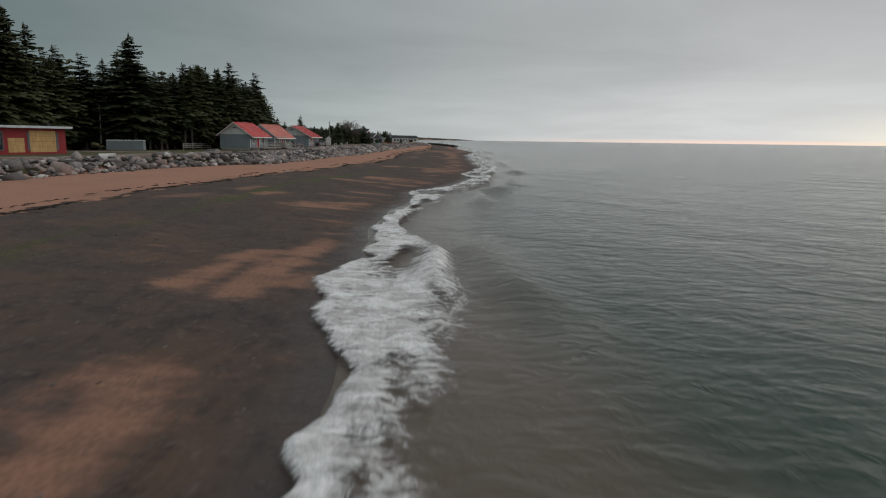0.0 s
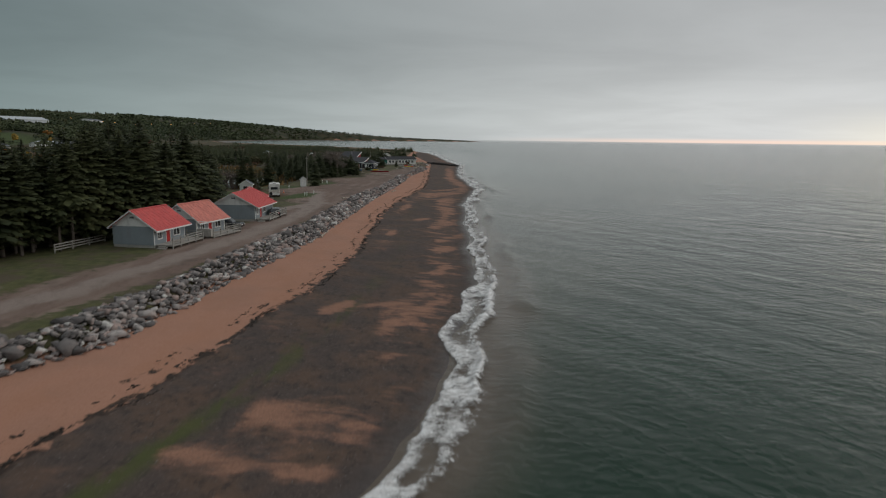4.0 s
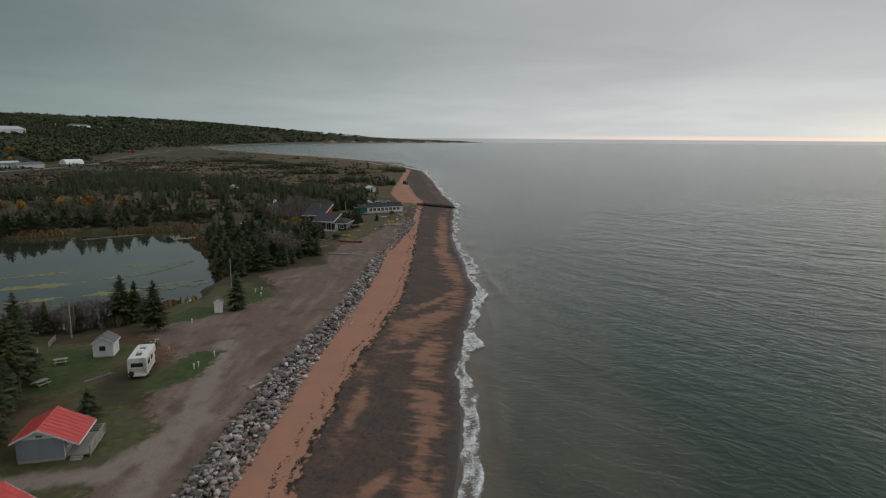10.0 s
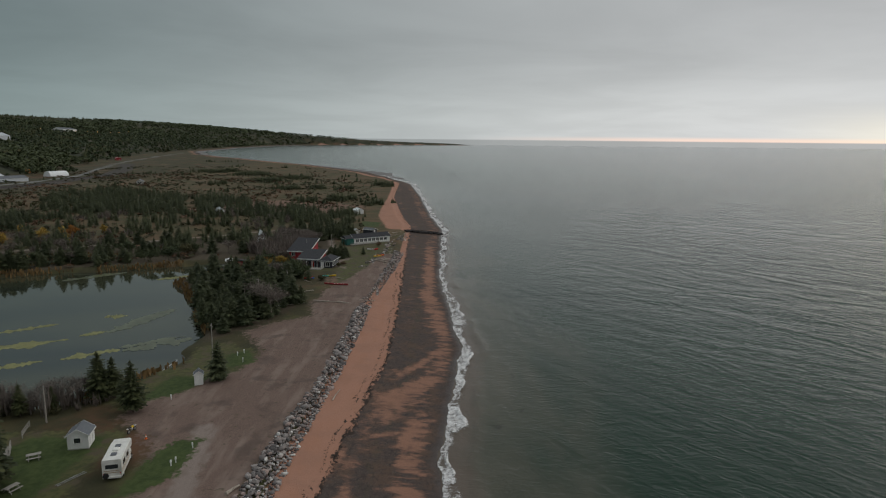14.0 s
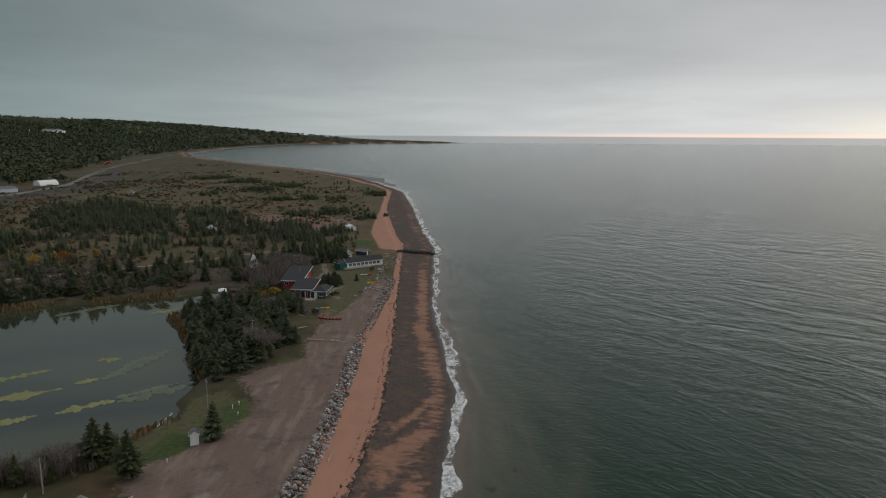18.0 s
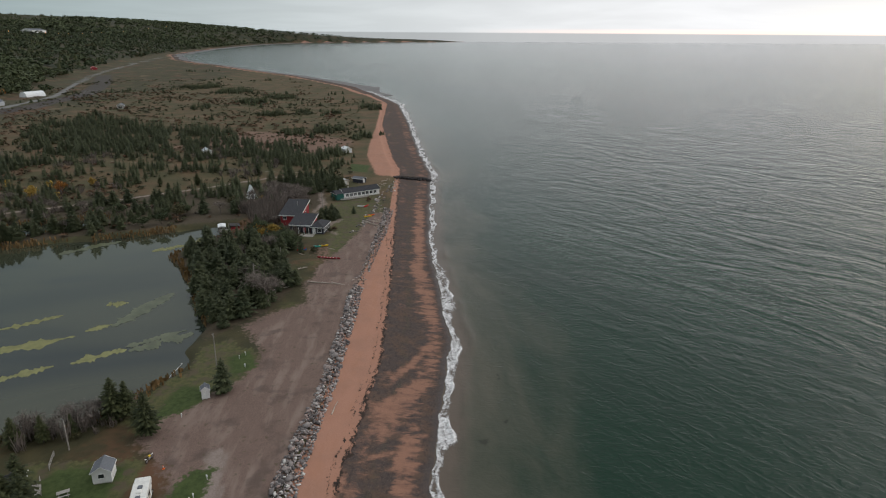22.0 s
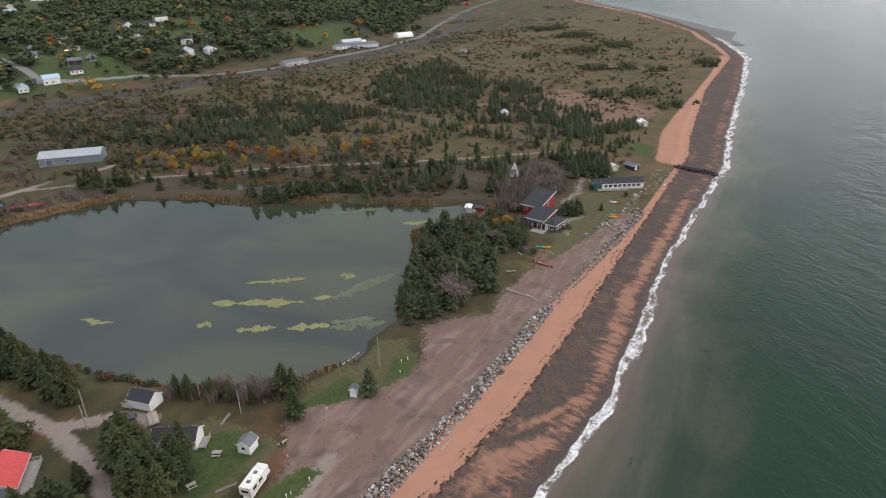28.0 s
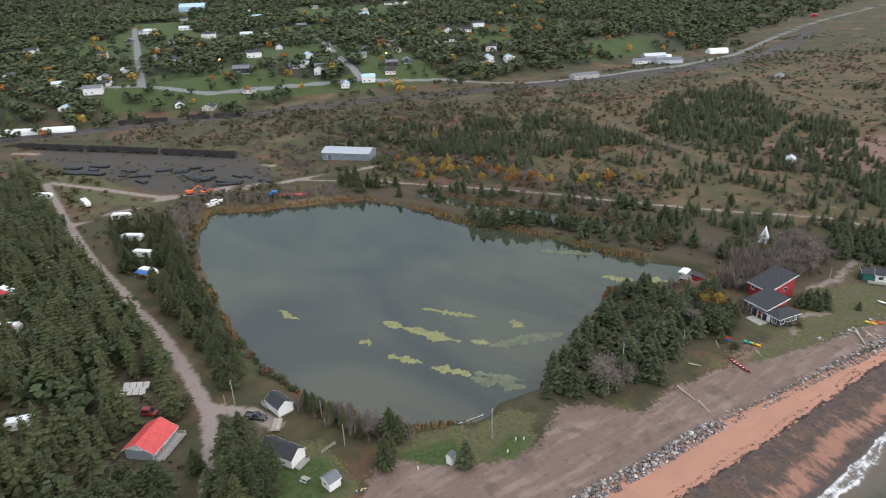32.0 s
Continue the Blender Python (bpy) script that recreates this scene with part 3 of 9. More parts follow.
SAND_FLAT = [(1.8, 151.5, 2.2, 164.1, 1, 1.8), (-2.8, 152.2, -1, 156.4, 0.6, 0.9), (2.8, 167.7, 1.7, 177.8, 1.6, 3.8), (1.8, 177.8, 2.3, 197.1, 1.6, 4.8), (-2.7, 202.5, 4.6, 217.4, 1.4, 4.8), (-6.8, 168.4, -6.4, 175.7, 0.9, 2.2), (-10.6, 177.5, -8.1, 187.4, 0.6, 1.8), (0.7, 179.7, 1.1, 192.8, 1.1, 1.7), (-3.7, 193.3, -0.9, 194.3, 0.6, 0.8), (-4, 203.2, 4.3, 216.7, 1.8, 3.5), (-5.1, 200.1, -1.7, 210.1, 1, 2), (4.3, 217.8, 7.1, 221.4, 0.8, 1.7), (6.4, 226, 7.7, 244.3, 1.7, 3.8), (-1.6, 219.1, 4.9, 231.2, 0.8, 1.8), (2.6, 290, 7, 251.3, 2, 5.2), (3.3, 296.7, 2.6, 369, 1.7, 6)]


def along(table, y):
    return np.interp(y, [p[0] for p in table], [p[1] for p in table])


def shore_x(y):
    y = np.asarray(y, float)
    wob = (hash_noise(y, 0 * y, 7, 1) - 0.5) * 1.3 + (hash_noise(y, 0 * y, 2.1, 2) - 0.5) * 0.5
    return along(WATER, y) + wob * step(y, -50, 30) + (hash_noise(y, 0 * y, 60, 3) - 0.5) * 20 * step(y, 700, 1500)


def ground_z(x, y):
    """Height of the land: beach, berm, flat spit with a lagoon, then the hill."""
    x, y = np.asarray(x, float), np.asarray(y, float)
    d = shore_x(y) - x
    sand, toe, crest = shore_x(y) - along(SAND, y), shore_x(y) - along(TOE, y), shore_x(y) - along(CREST, y)
    toe, crest = np.maximum(toe, sand + 3), np.maximum(crest, np.maximum(toe, sand + 3) + 2)
    z = np.where(d < 0, d * 0.06, 0)
    z = z + 1.15 * np.clip(d / sand, 0, 1) + 0.4 * step(d, sand, toe) + 0.85 * step(d, toe, crest)
    z += (hash_noise(x, y, 9, 4) - 0.5) * 0.22 * step(d, 2, 12) + (hash_noise(x, y, 2.3, 5) - 0.5) * 0.07 * step(d, 1, 6)
    far = step(d, 60, 160)
    z += far * (hash_noise(x, y, 45, 6) - 0.4) * 1.3
    for ring, depth in ((LAGOON, 2.4), (BACKWATER, 2.9)):
        s = inside(x, y, ring) + (hash_noise(x, y, 6, 7) - 0.5) * 3.0
        z -= depth * step(s, -2.5, 3.0) * (d > 20)
    z -= 0.45 * step(inside(x, y, [(-60, 196), (-40, 204), (-36, 232), (-48, 250), (-60, 250)]), -6, 6) * (d > 20)
    h = np.maximum(along(FOOT, y) - x, 0)
    rise = 12 * step(h, 0, 90) + 138 * (1 - np.exp(-np.maximum(h - 40, 0) / 950.0)) * (0.6 + 0.4 * step(y, 300, 1800))
    rise = rise * (1 - 0.15 * hash_noise(x, y, 420, 8)) + (hash_noise(x, y, 160, 9) - 0.5) * 9 * step(h, 60, 400)
    bluff = 34 * step(h, 0, 160) * step(y, 2500, 3600)
    return z + (rise + bluff) * (1 - 0.85 * step(y, 4100, 4950))


class Heights:
    """A table of ground heights, for quick single look-ups."""
    x0, y0, step = -480.0, -80.0, 1.0
    table = None


def gz(x, y):
    if Heights.table is None:
        gx, gy = np.meshgrid(np.arange(-480, 31, 1.0), np.arange(-80, 481, 1.0))
        Heights.table = ground_z(gx, gy)
    i, j = (y - Heights.y0), (x - Heights.x0)
    if not (0 <= i < 559 and 0 <= j < 509):
        return float(ground_z(np.array([x]), np.array([y]))[0])
    a, b = int(i), int(j)
    u, w, t = i - a, j - b, Heights.table
    return float((t[a, b] * (1 - w) + t[a, b + 1] * w) * (1 - u) + (t[a + 1, b] * (1 - w) + t[a + 1, b + 1] * w) * u)


def line_gap(x, y, line):
    """Distance from one point to a polyline."""
    best = 1e9
    for (ax, ay), (bx, by) in zip(line, line[1:]):
        dx, dy = bx - ax, by - ay
        u = max(0.0, min(1.0, ((x - ax) * dx + (y - ay) * dy) / (dx * dx + dy * dy)))
        best = min(best, math.hypot(x - ax - u * dx, y - ay - u * dy))
    return best


def in_poly(x, y, ring):
    n = False
    for (ax, ay), (bx, by) in zip(ring, ring[1:] + ring[:1]):
        if (ay > y) != (by > y) and x < (bx - ax) * (y - ay) / (by - ay) + ax:
            n = not n
    return n


def axis(*spans):
    """Stops for a grid: (start, end, spacing) runs joined."""
    out = []
    for a, b, s in spans:
        out += list(np.linspace(a, b, max(2, int(round((b - a) / s)) + 1))[:-1])
    return np.array(out + [spans[-1][1]])


def sheet(xs, ys):
    gx, gy = np.meshgrid(xs, ys)
    i = np.arange(len(xs) * len(ys)).reshape(len(ys), len(xs))
    quads = np.stack([i[:-1, :-1], i[:-1, 1:], i[1:, 1:], i[1:, :-1]], -1).reshape(-1, 4)
    return gx.ravel(), gy.ravel(), quads


def floats(me, name, values):
    a = me.attributes.new(name, "FLOAT", "POINT")
    a.data.foreach_set("value", np.asarray(values, dtype=np.float32))


def ground_material():
    t = Tree("ground")
    fine, mid, big = t.noise(9, 6), t.noise(1.1, 6), t.noise(0.12, 5)
    speck = t.noise(45, 4)
    d, s = t.attr("inland"), t.attr("sandside")

    def zone(name, k=0.7):
        v = t.math("ADD", t.attr(name), t.math("MULTIPLY", t.math("SUBTRACT", mid, 0.5), k))
        return t.ramp(v, 0.4, 0.6)

    # heath and rough ground
    heath = t.mix(t.ramp(big, 0.35, 0.65), (0.035, 0.034, 0.015), (0.066, 0.055, 0.024))
    heath = t.mix(t.ramp(t.noise(0.03, 5), 0.5, 0.62), heath, (0.115, 0.058, 0.032))
    heath = t.mix(t.ramp(t.noise(0.055, 6), 0.54, 0.64), heath, (0.074, 0.074, 0.027))
    heath = t.mix(t.ramp(t.noise(0.038, 6, (1, 0.6, 1)), 0.56, 0.66, 0, 0.7), heath, (0.15, 0.105, 0.06))
    heath = t.mix(t.ramp(t.noise(0.25, 6), 0.52, 0.68, 0, 0.75), heath, (0.045, 0.043, 0.02))
    heath = t.mix(t.ramp(mid, 0.52, 0.75, 0, 0.7), heath, (0.055, 0.052, 0.024))
    heath = t.mix(t.ramp(t.noise(0.011, 5), 0.42, 0.58, 0, 0.4), heath, (0.052, 0.05, 0.026))
    heath = t.mix(t.math("MULTIPLY", zone("dry", 1.0), 0.75), heath, t.mix(t.ramp(t.noise(0.06, 6), 0.35, 0.65), (0.066, 0.062, 0.026), (0.125, 0.08, 0.043)))
    heath = t.mix(zone("bare", 0.8), heath, (0.17, 0.105, 0.075))
    col = t.mix(zone("forest"), heath, t.mix(mid, (0.04, 0.032, 0.02), (0.085, 0.065, 0.04)))
    wood = t.mix(t.ramp(t.noise(0.02, 5), 0.4, 0.65), (0.03, 0.035, 0.018), (0.06, 0.05, 0.025))
    col = t.mix(zone("hill"), col, wood)
    grass = t.mix(t.ramp(mid, 0.3, 0.7), (0.052, 0.06, 0.021), (0.1, 0.096, 0.039))
    grass = t.mix(t.ramp(t.noise(0.35, 5), 0.45, 0.65), grass, (0.085, 0.068, 0.044))
    col = t.mix(zone("grass"), col, grass)
    # gravel flat, with wheel streaks along the shore
    lot = t.mix(t.ramp(fine, 0.3, 0.7), (0.112, 0.075, 0.06), (0.2, 0.138, 0.113))
    lot = t.mix(t.ramp(t.noise(0.5, 5, (1, 0.18, 1)), 0.45, 0.7, 0, 0.7), lot, (0.24, 0.18, 0.15))
    lot = t.mix(t.ramp(t.noise(0.22, 5), 0.5, 0.7, 0, 0.6), lot, (0.075, 0.056, 0.047))
    lot = t.mix(t.ramp(t.noise(0.8, 6), 0.6, 0.72, 0, 0.7), lot, (0.065, 0.06, 0.03))
    col = t.mix(zone("lot"), col, lot)
    lane = t.mix(t.ramp(fine, 0.3, 0.7), (0.18, 0.142, 0.122), (0.29, 0.235, 0.205))
    lane = t.mix(t.ramp(t.noise(0.4, 4), 0.5, 0.75, 0, 0.6), lane, (0.15, 0.11, 0.09))
    worn = t.ramp(t.math("ADD", t.attr("lane"), t.math("MULTIPLY", t.math("SUBTRACT", t.noise(0.7, 6, (1, 0.5, 1)), 0.5), 0.9)), 0.3, 0.75)
    col = t.mix(worn, col, lane)
    lawn = t.mix(t.ramp(mid, 0.3, 0.7), (0.033, 0.052, 0.013), (0.06, 0.082, 0.024))
    col = t.mix(zone("town", 0.9), col, lawn)
    col = t.mix(zone("rail", 0.35), col, t.mix(fine, (0.036, 0.032, 0.027), (0.078, 0.067, 0.056)))
    col = t.mix(t.ramp(t.attr("road"), 0.35, 0.65), col, t.mix(fine, (0.13, 0.13, 0.128), (0.22, 0.215, 0.21)))
    # dry red sand
    sand = t.mix(t.ramp(fine, 0.25, 0.75), (0.325, 0.163, 0.11), (0.4, 0.212, 0.147))
    sand = t.mix(t.ramp(t.noise(0.5, 5, (1, 0.3, 1)), 0.4, 0.7, 0, 0.35), sand, (0.33, 0.155, 0.09))
    sand = t.mix(t.ramp(speck, 0.66, 0.74, 0, 0.5), sand, (0.16, 0.12, 0.1))
    sand = t.mix(t.ramp(t.noise(0.22, 6), 0.42, 0.68, 0, 0.35), sand, (0.26, 0.15, 0.11))
    col = t.mix(zone("sand", 0.5), col, sand)
    # wet dark shingle with patches of sand laid over it
    shingle = t.mix(t.ramp(speck, 0.3, 0.7), (0.055, 0.038, 0.03), (0.112, 0.08, 0.064))
    shingle = t.mix(t.ramp(t.cells(11), 0.0, 0.35), shingle, (0.07, 0.052, 0.046))
    shingle = t.mix(t.ramp(t.noise(60, 2, (1, 0.5, 1)), 0.7, 0.75, 0, 0.6), shingle, (0.26, 0.23, 0.21))
    shingle = t.mix(t.ramp(t.noise(0.3, 5), 0.42, 0.66, 0, 0.7), shingle, (0.112, 0.068, 0.046))
    shingle = t.mix(t.ramp(t.noise(1.6, 6, (1, 0.6, 1), 0.7), 0.45, 0.7, 0, 0.75), shingle, (0.034, 0.027, 0.025))
    shingle = t.mix(t.ramp(t.noise(5, 5), 0.55, 0.72, 0, 0.6), shingle, (0.145, 0.115, 0.1))
    weedy = t.math("MULTIPLY", t.ramp(s, -6.6, -5.2), t.ramp(s, -3.8, -5))
    shingle = t.mix(t.math("MULTIPLY", t.math("MULTIPLY", weedy, t.attr("fresh")), t.ramp(t.noise(0.9, 6, (1, 0.25, 1)), 0.42, 0.62, 0, 0.8)), shingle, (0.062, 0.075, 0.018))
    patch = t.math("ADD", t.math("MULTIPLY", t.math("SUBTRACT", t.noise(0.2, 6, (0.8, 0.75, 1), 0.65, 0.9), 0.5), 1.6), t.attr("lay"))
    comb = t.noise(0.55, 5, (0.3, 1, 1), 0.6, 0.9)
    patch = t.math("ADD", patch, t.math("MULTIPLY", t.math("MULTIPLY", t.math("SUBTRACT", comb, 0.5), 1.5), t.attr("comb")))
    laid = t.math("MULTIPLY", t.ramp(t.math("ADD", patch, t.math("MULTIPLY", t.math("SUBTRACT", t.noise(1.1, 7, (0.45, 1, 1), 0.72, 0.6), 0.5), 1.0)), 0.26, 0.84), t.ramp(t.math("ADD", d, t.math("MULTIPLY", t.noise(0.5, 3), 2.0)), 1.2, 2.4))
    wet_sand = t.mix(t.ramp(fine, 0.3, 0.7), (0.21, 0.11, 0.074), (0.315, 0.166, 0.114))
    wet_sand = t.mix(t.ramp(t.noise(0.7, 5, (0.4, 1, 1)), 0.45, 0.75, 0, 0.45), wet_sand, (0.16, 0.088, 0.062))
    foreshore = t.mix(laid, shingle, wet_sand)
    on_fore = t.math("ADD", s, t.math("MULTIPLY", t.math("SUBTRACT", t.noise(0.5, 5), 0.5), 3.4))
    col = t.mix(t.ramp(on_fore, 0.15, -0.15), col, foreshore)
    # wrack: dark weed thrown up in two ragged lines
    for at, width, cut in ((0.2, 0.6, 0.46), (1.7, 0.4, 0.58)):
        off = t.math("SUBTRACT", t.math("ABSOLUTE", t.math("SUBTRACT", on_fore, at)), width * 0.3)
        line = t.math("MULTIPLY", t.ramp(off, width * 0.5, 0.0), t.ramp(t.noise(1.1, 6, (1, 0.5, 1), 0.65), cut - 0.05, cut + 0.05))
        col = t.mix(t.math("MULTIPLY", line, t.attr("beach")), col, (0.035, 0.024, 0.018))
    # wash: wet, dark and smooth at the water's edge
    wet = t.ramp(t.math("ADD", d, t.math("MULTIPLY", mid, 1.5)), 2.6, 0.6)
    col = t.mix(t.math("MULTIPLY", wet, 0.5), col, (0.035, 0.025, 0.022))
    rough = t.math("SUBTRACT", 0.92, t.math("MULTIPLY", wet, 0.55))
    t.bump(t.math("ADD", t.math("MULTIPLY", fine, 0.6), t.math("ADD", t.math("MULTIPLY", mid, 1.2), t.math("MULTIPLY", speck, 0.25))), 0.6, 0.07)
    return t.done(col, rough, 0, 0.3)


def build_ground():
    xs = axis((-5200, -1500, 120), (-1500, -620, 20), (-620, -250, 5), (-250, -60, 2.2), (-60, -42, 1.1), (-42, 12, 0.6), (12, 120, 12), (120, 600, 60), (600, 2000, 300))
    ys = axis((-1500, -200, 130), (-200, 0, 10), (0, 120, 0.8), (120, 330, 1.2), (330, 520, 2.2), (520, 1000, 8), (1000, 2600, 25), (2600, 5200, 90))
    x, y, quads = sheet(xs, ys)
    z = ground_z(x, y)
    z = np.where((x > 40) & (y < 4000), -4, z)
    me = mesh_of("ground", np.stack([x, y, z], -1), quads, ground_material(), True)
    def ring_mask(rings, soft):
        return np.clip(np.max([inside(x, y, list(r)) for r in rings], 0) / soft + 0.5, 0, 1)

    d = shore_x(y) - x
    s = along(SAND, y) - x + np.where(y > 760, along(WATER, y) - 12 - along(SAND, y), 0)
    floats(me, "inland", d)
    floats(me, "sandside", s)
    floats(me, "beach", step(y, 1100, 700))
    toe = along(TOE, y) - x
    dune = step(along(DUNE, y) - x, 6, -5) * step(y, 402, 425) * step(y, 800, 720)
    floats(me, "sand", np.clip(np.maximum(step(toe, 3.0, -1.0) * step(y, 430, 405), np.maximum(np.maximum(dune, 0 * x), step(d, 25, 12) * step(y, 720, 800))), 0, 1))
    # red sand laid over the shingle: a combed band by the water, patches under the tide line
    band = step(d, 0.8, 2.2) * step(d, 8.2, 4.8) * (0.62 * step(y, 22, 36) + 0.38 * step(y, 70, 110))
    lay = 0.1 + 0.2 * band * (0.3 + 0.9 * hash_noise(0 * x, y, 19, 12)) + 0.12 * band * step(y, 215, 260) - 0.04 * step(y, 90, 60)
    lay += 0.3 * np.exp(-((s + 2.6 - 2.5 * (hash_noise(x, y, 16, 12) - 0.5)) / 1.6) ** 2) * step(hash_noise(0 * x, y, 9, 13), 0.42, 0.7) * step(y, 50, 90)
    for strokes in (SAND_SOUTH, SAND_CABINS, SAND_FLAT):
        for ax, ay, bx, by, rx, ry in strokes:
            k = rx / ry
            off = near_line(x, y * k, [(ax, ay * k), (bx + 0.01, by * k)])
            lay = np.maximum(lay, 0.74 - 0.64 * step(off, 0.1 * rx, 2.1 * rx))
    floats(me, "comb", band + 0.55)
    floats(me, "fresh", 0.15 + 0.85 * step(y, 110, 60))
    floats(me, "lay", lay)

    def line_mask(lines, half, soft):
        return np.clip((half - np.min([near_line(x, y, r) for r in lines], 0)) / soft + 0.5, 0, 1)

    floats(me, "lot", np.maximum(np.maximum(ring_mask([LOT], 11), 0.9 * ring_mask([VERGE, RUBBLE], 6)), 0 * x) * step(toe, -1, 2))
    floats(me, "grass", ring_mask(LAWNS, 7))
    floats(me, "lane", np.maximum(np.maximum(np.maximum(line_mask(LANES, 1.9, 3.0) * np.where((x > -50) & (y < 215), 0.84, np.where(y > 310, 0.62, 1)), line_mask(TRACKS[:1], 1.5, 2.4) * 0.74), line_mask(TRACKS[1:], 1.6, 3.6) * 0.54), 0 * x))
    floats(me, "dry", step(y, 320, 420) * step(x, -350, -270))
    floats(me, "road", line_mask(ROADS, 3.4, 3))
    floats(me, "bare", ring_mask([[(-150, 490), (-80, 480), (-45, 470), (-42, 520), (-70, 545), (-120, 560)], [(-30, 300), (-20, 272), (-16, 300), (-20, 312)]], 30))
    floats(me, "rail", np.maximum(line_mask(RAILS, 11, 8), ring_mask([YARD], 20) * 0.72))
    woods = [[(-340, -60), (-60, -20), (-56, 60), (-46, 98), (-40, 110), (-39, 145), (-58, 160), (-100, 165), (-220, 150), (-340, 135)], [(-46, 236), (-76, 292), (-62, 306), (-42, 306), (-31, 268), (-36, 248)],
             [(-222, 262), (-150, 300), (-62, 338), (-36, 352), (-42, 398), (-106, 378), (-172, 336), (-222, 292)]]
    floats(me, "forest", ring_mask(woods, 10))
    green = ring_mask([[(-35, 172), (-35.5, 180), (-33.5, 189), (-28.5, 189), (-28.5, 178), (-31, 173)], [(-62, 170), (-44, 171), (-43, 190), (-54, 189), (-66, 178)], [(-35, 217), (-39, 227), (-34, 230), (-30, 222)], [(-47, 200), (-39, 206), (-36, 214), (-45, 216)], [(-40, 130), (-35, 128), (-35, 150), (-40, 150)], [(-34, 425), (-24, 420), (-24, 440), (-36, 445)]], 4)
    hill = step(along(FOOT, y) - x, -10, 60)
    town = hill * step(y, 900, 650) * step(hash_noise(x, y, 75, 11), 0.42, 0.6) * step(along(FOOT, y) - x, 900, 500)
    floats(me, "hill", hill)
    floats(me, "town", np.maximum(town, green * 0.78))
    ob = new("ground", me)
    tagged(ob, "red sand and dark shingle beach with gravel flat and heath behind", "ground", "", "structure")


def sea_material():
    t = Tree("sea_water")
    off = t.attr("offshore")
    cloudy = t.noise(0.05, 5, (1, 0.4, 1), 0.6, 0.8)
    reach = t.math("MULTIPLY", t.attr("murky"), t.math("ADD", t.math("MULTIPLY", cloudy, 2.8), -0.4))
    murk = t.ramp(t.math("DIVIDE", t.math("SUBTRACT", off, reach), t.attr("blur")), 1, -1)
    col = t.mix(murk, (0.0085, 0.031, 0.018), (0.092, 0.086, 0.064))
    col = t.mix(t.ramp(t.noise(0.02, 4), 0.45, 0.7, 0, 0.6), col, (0.011, 0.027, 0.0175))
    # brown sand stirred up right under the breakers
    col = t.mix(t.ramp(t.math("ADD", off, t.math("MULTIPLY", t.noise(0.5, 4, (1, 0.3, 1)), 3.0)), 9.0, 4.2, 0, 0.8), col, (0.13, 0.1, 0.08))
    weed = t.math("MULTIPLY", t.ramp(t.noise(0.16, 4), 0.66, 0.72), t.math("MULTIPLY", t.ramp(off, 4, 12), t.ramp(off, 60, 35)))
    col = t.mix(t.math("MULTIPLY", weed, 0.75), col, (0.016, 0.016, 0.012))
    # wind waves in metres: long crests that run slantwise to the shore, chop and ripples on them

    def crests(scale, run, power, detail=2, twist=0.35, lean=53):
        mp = t.n.new("ShaderNodeMapping")
        mp.inputs["Rotation"].default_value = (0, 0, radians(lean))
        t.l.new(t.coords(), mp.inputs[0])
        st = t.n.new("ShaderNodeMapping")
        st.inputs["Scale"].default_value = (run, 1, 1)
        t.l.new(mp.outputs[0], st.inputs[0])
        q = t.n.new("ShaderNodeTexNoise")
        q.inputs["Scale"].default_value, q.inputs["Detail"].default_value = scale, detail
        q.inputs["Roughness"].default_value, q.inputs["Distortion"].default_value = 0.5, twist
        t.l.new(st.outputs[0], q.inputs["Vector"])
        ridge = t.math("SUBTRACT", 1.0, t.math("MULTIPLY", t.math("ABSOLUTE", t.math("SUBTRACT", q.outputs[0], 0.5)), 2.6))
        return t.math("POWER", t.math("MAXIMUM", ridge, 0.0), power)

    calm = t.ramp(t.noise(0.012, 4, (1, 0.7, 1), 0.6, 0.6), 0.35, 0.65, 0.55, 1.0)
    out = t.math("MULTIPLY", calm, t.ramp(off, 2, 70, 0.22, 1.0))
    h = t.math("MULTIPLY", crests(0.13, 0.5, 2.0, 3, 0.8), SWELL)
    h = t.math("ADD", h, t.math("MULTIPLY", crests(0.3, 0.5, 2.4, 3, 0.7), CHOP))
    h = t.math("ADD", h, t.math("MULTIPLY", crests(0.42, 0.6, 2.0, 3, 0.7, 20), CHOP * 0.7))
    h = t.math("MULTIPLY", h, out)
    h = t.math("ADD", h, t.math("MULTIPLY", t.math("MULTIPLY", crests(0.06, 0.5, 2.0, 4, 0.8), 0.55), t.ramp(off, 10, 130)))
    h = t.math("ADD", h, t.math("MULTIPLY", t.noise(1.5, 5, (0.6, 1, 1), 0.6, 0.8), RIPPLE))
    t.bump(h, 1.0, 1.0)
    return t.done(col, 0.12, 0, 0.125)


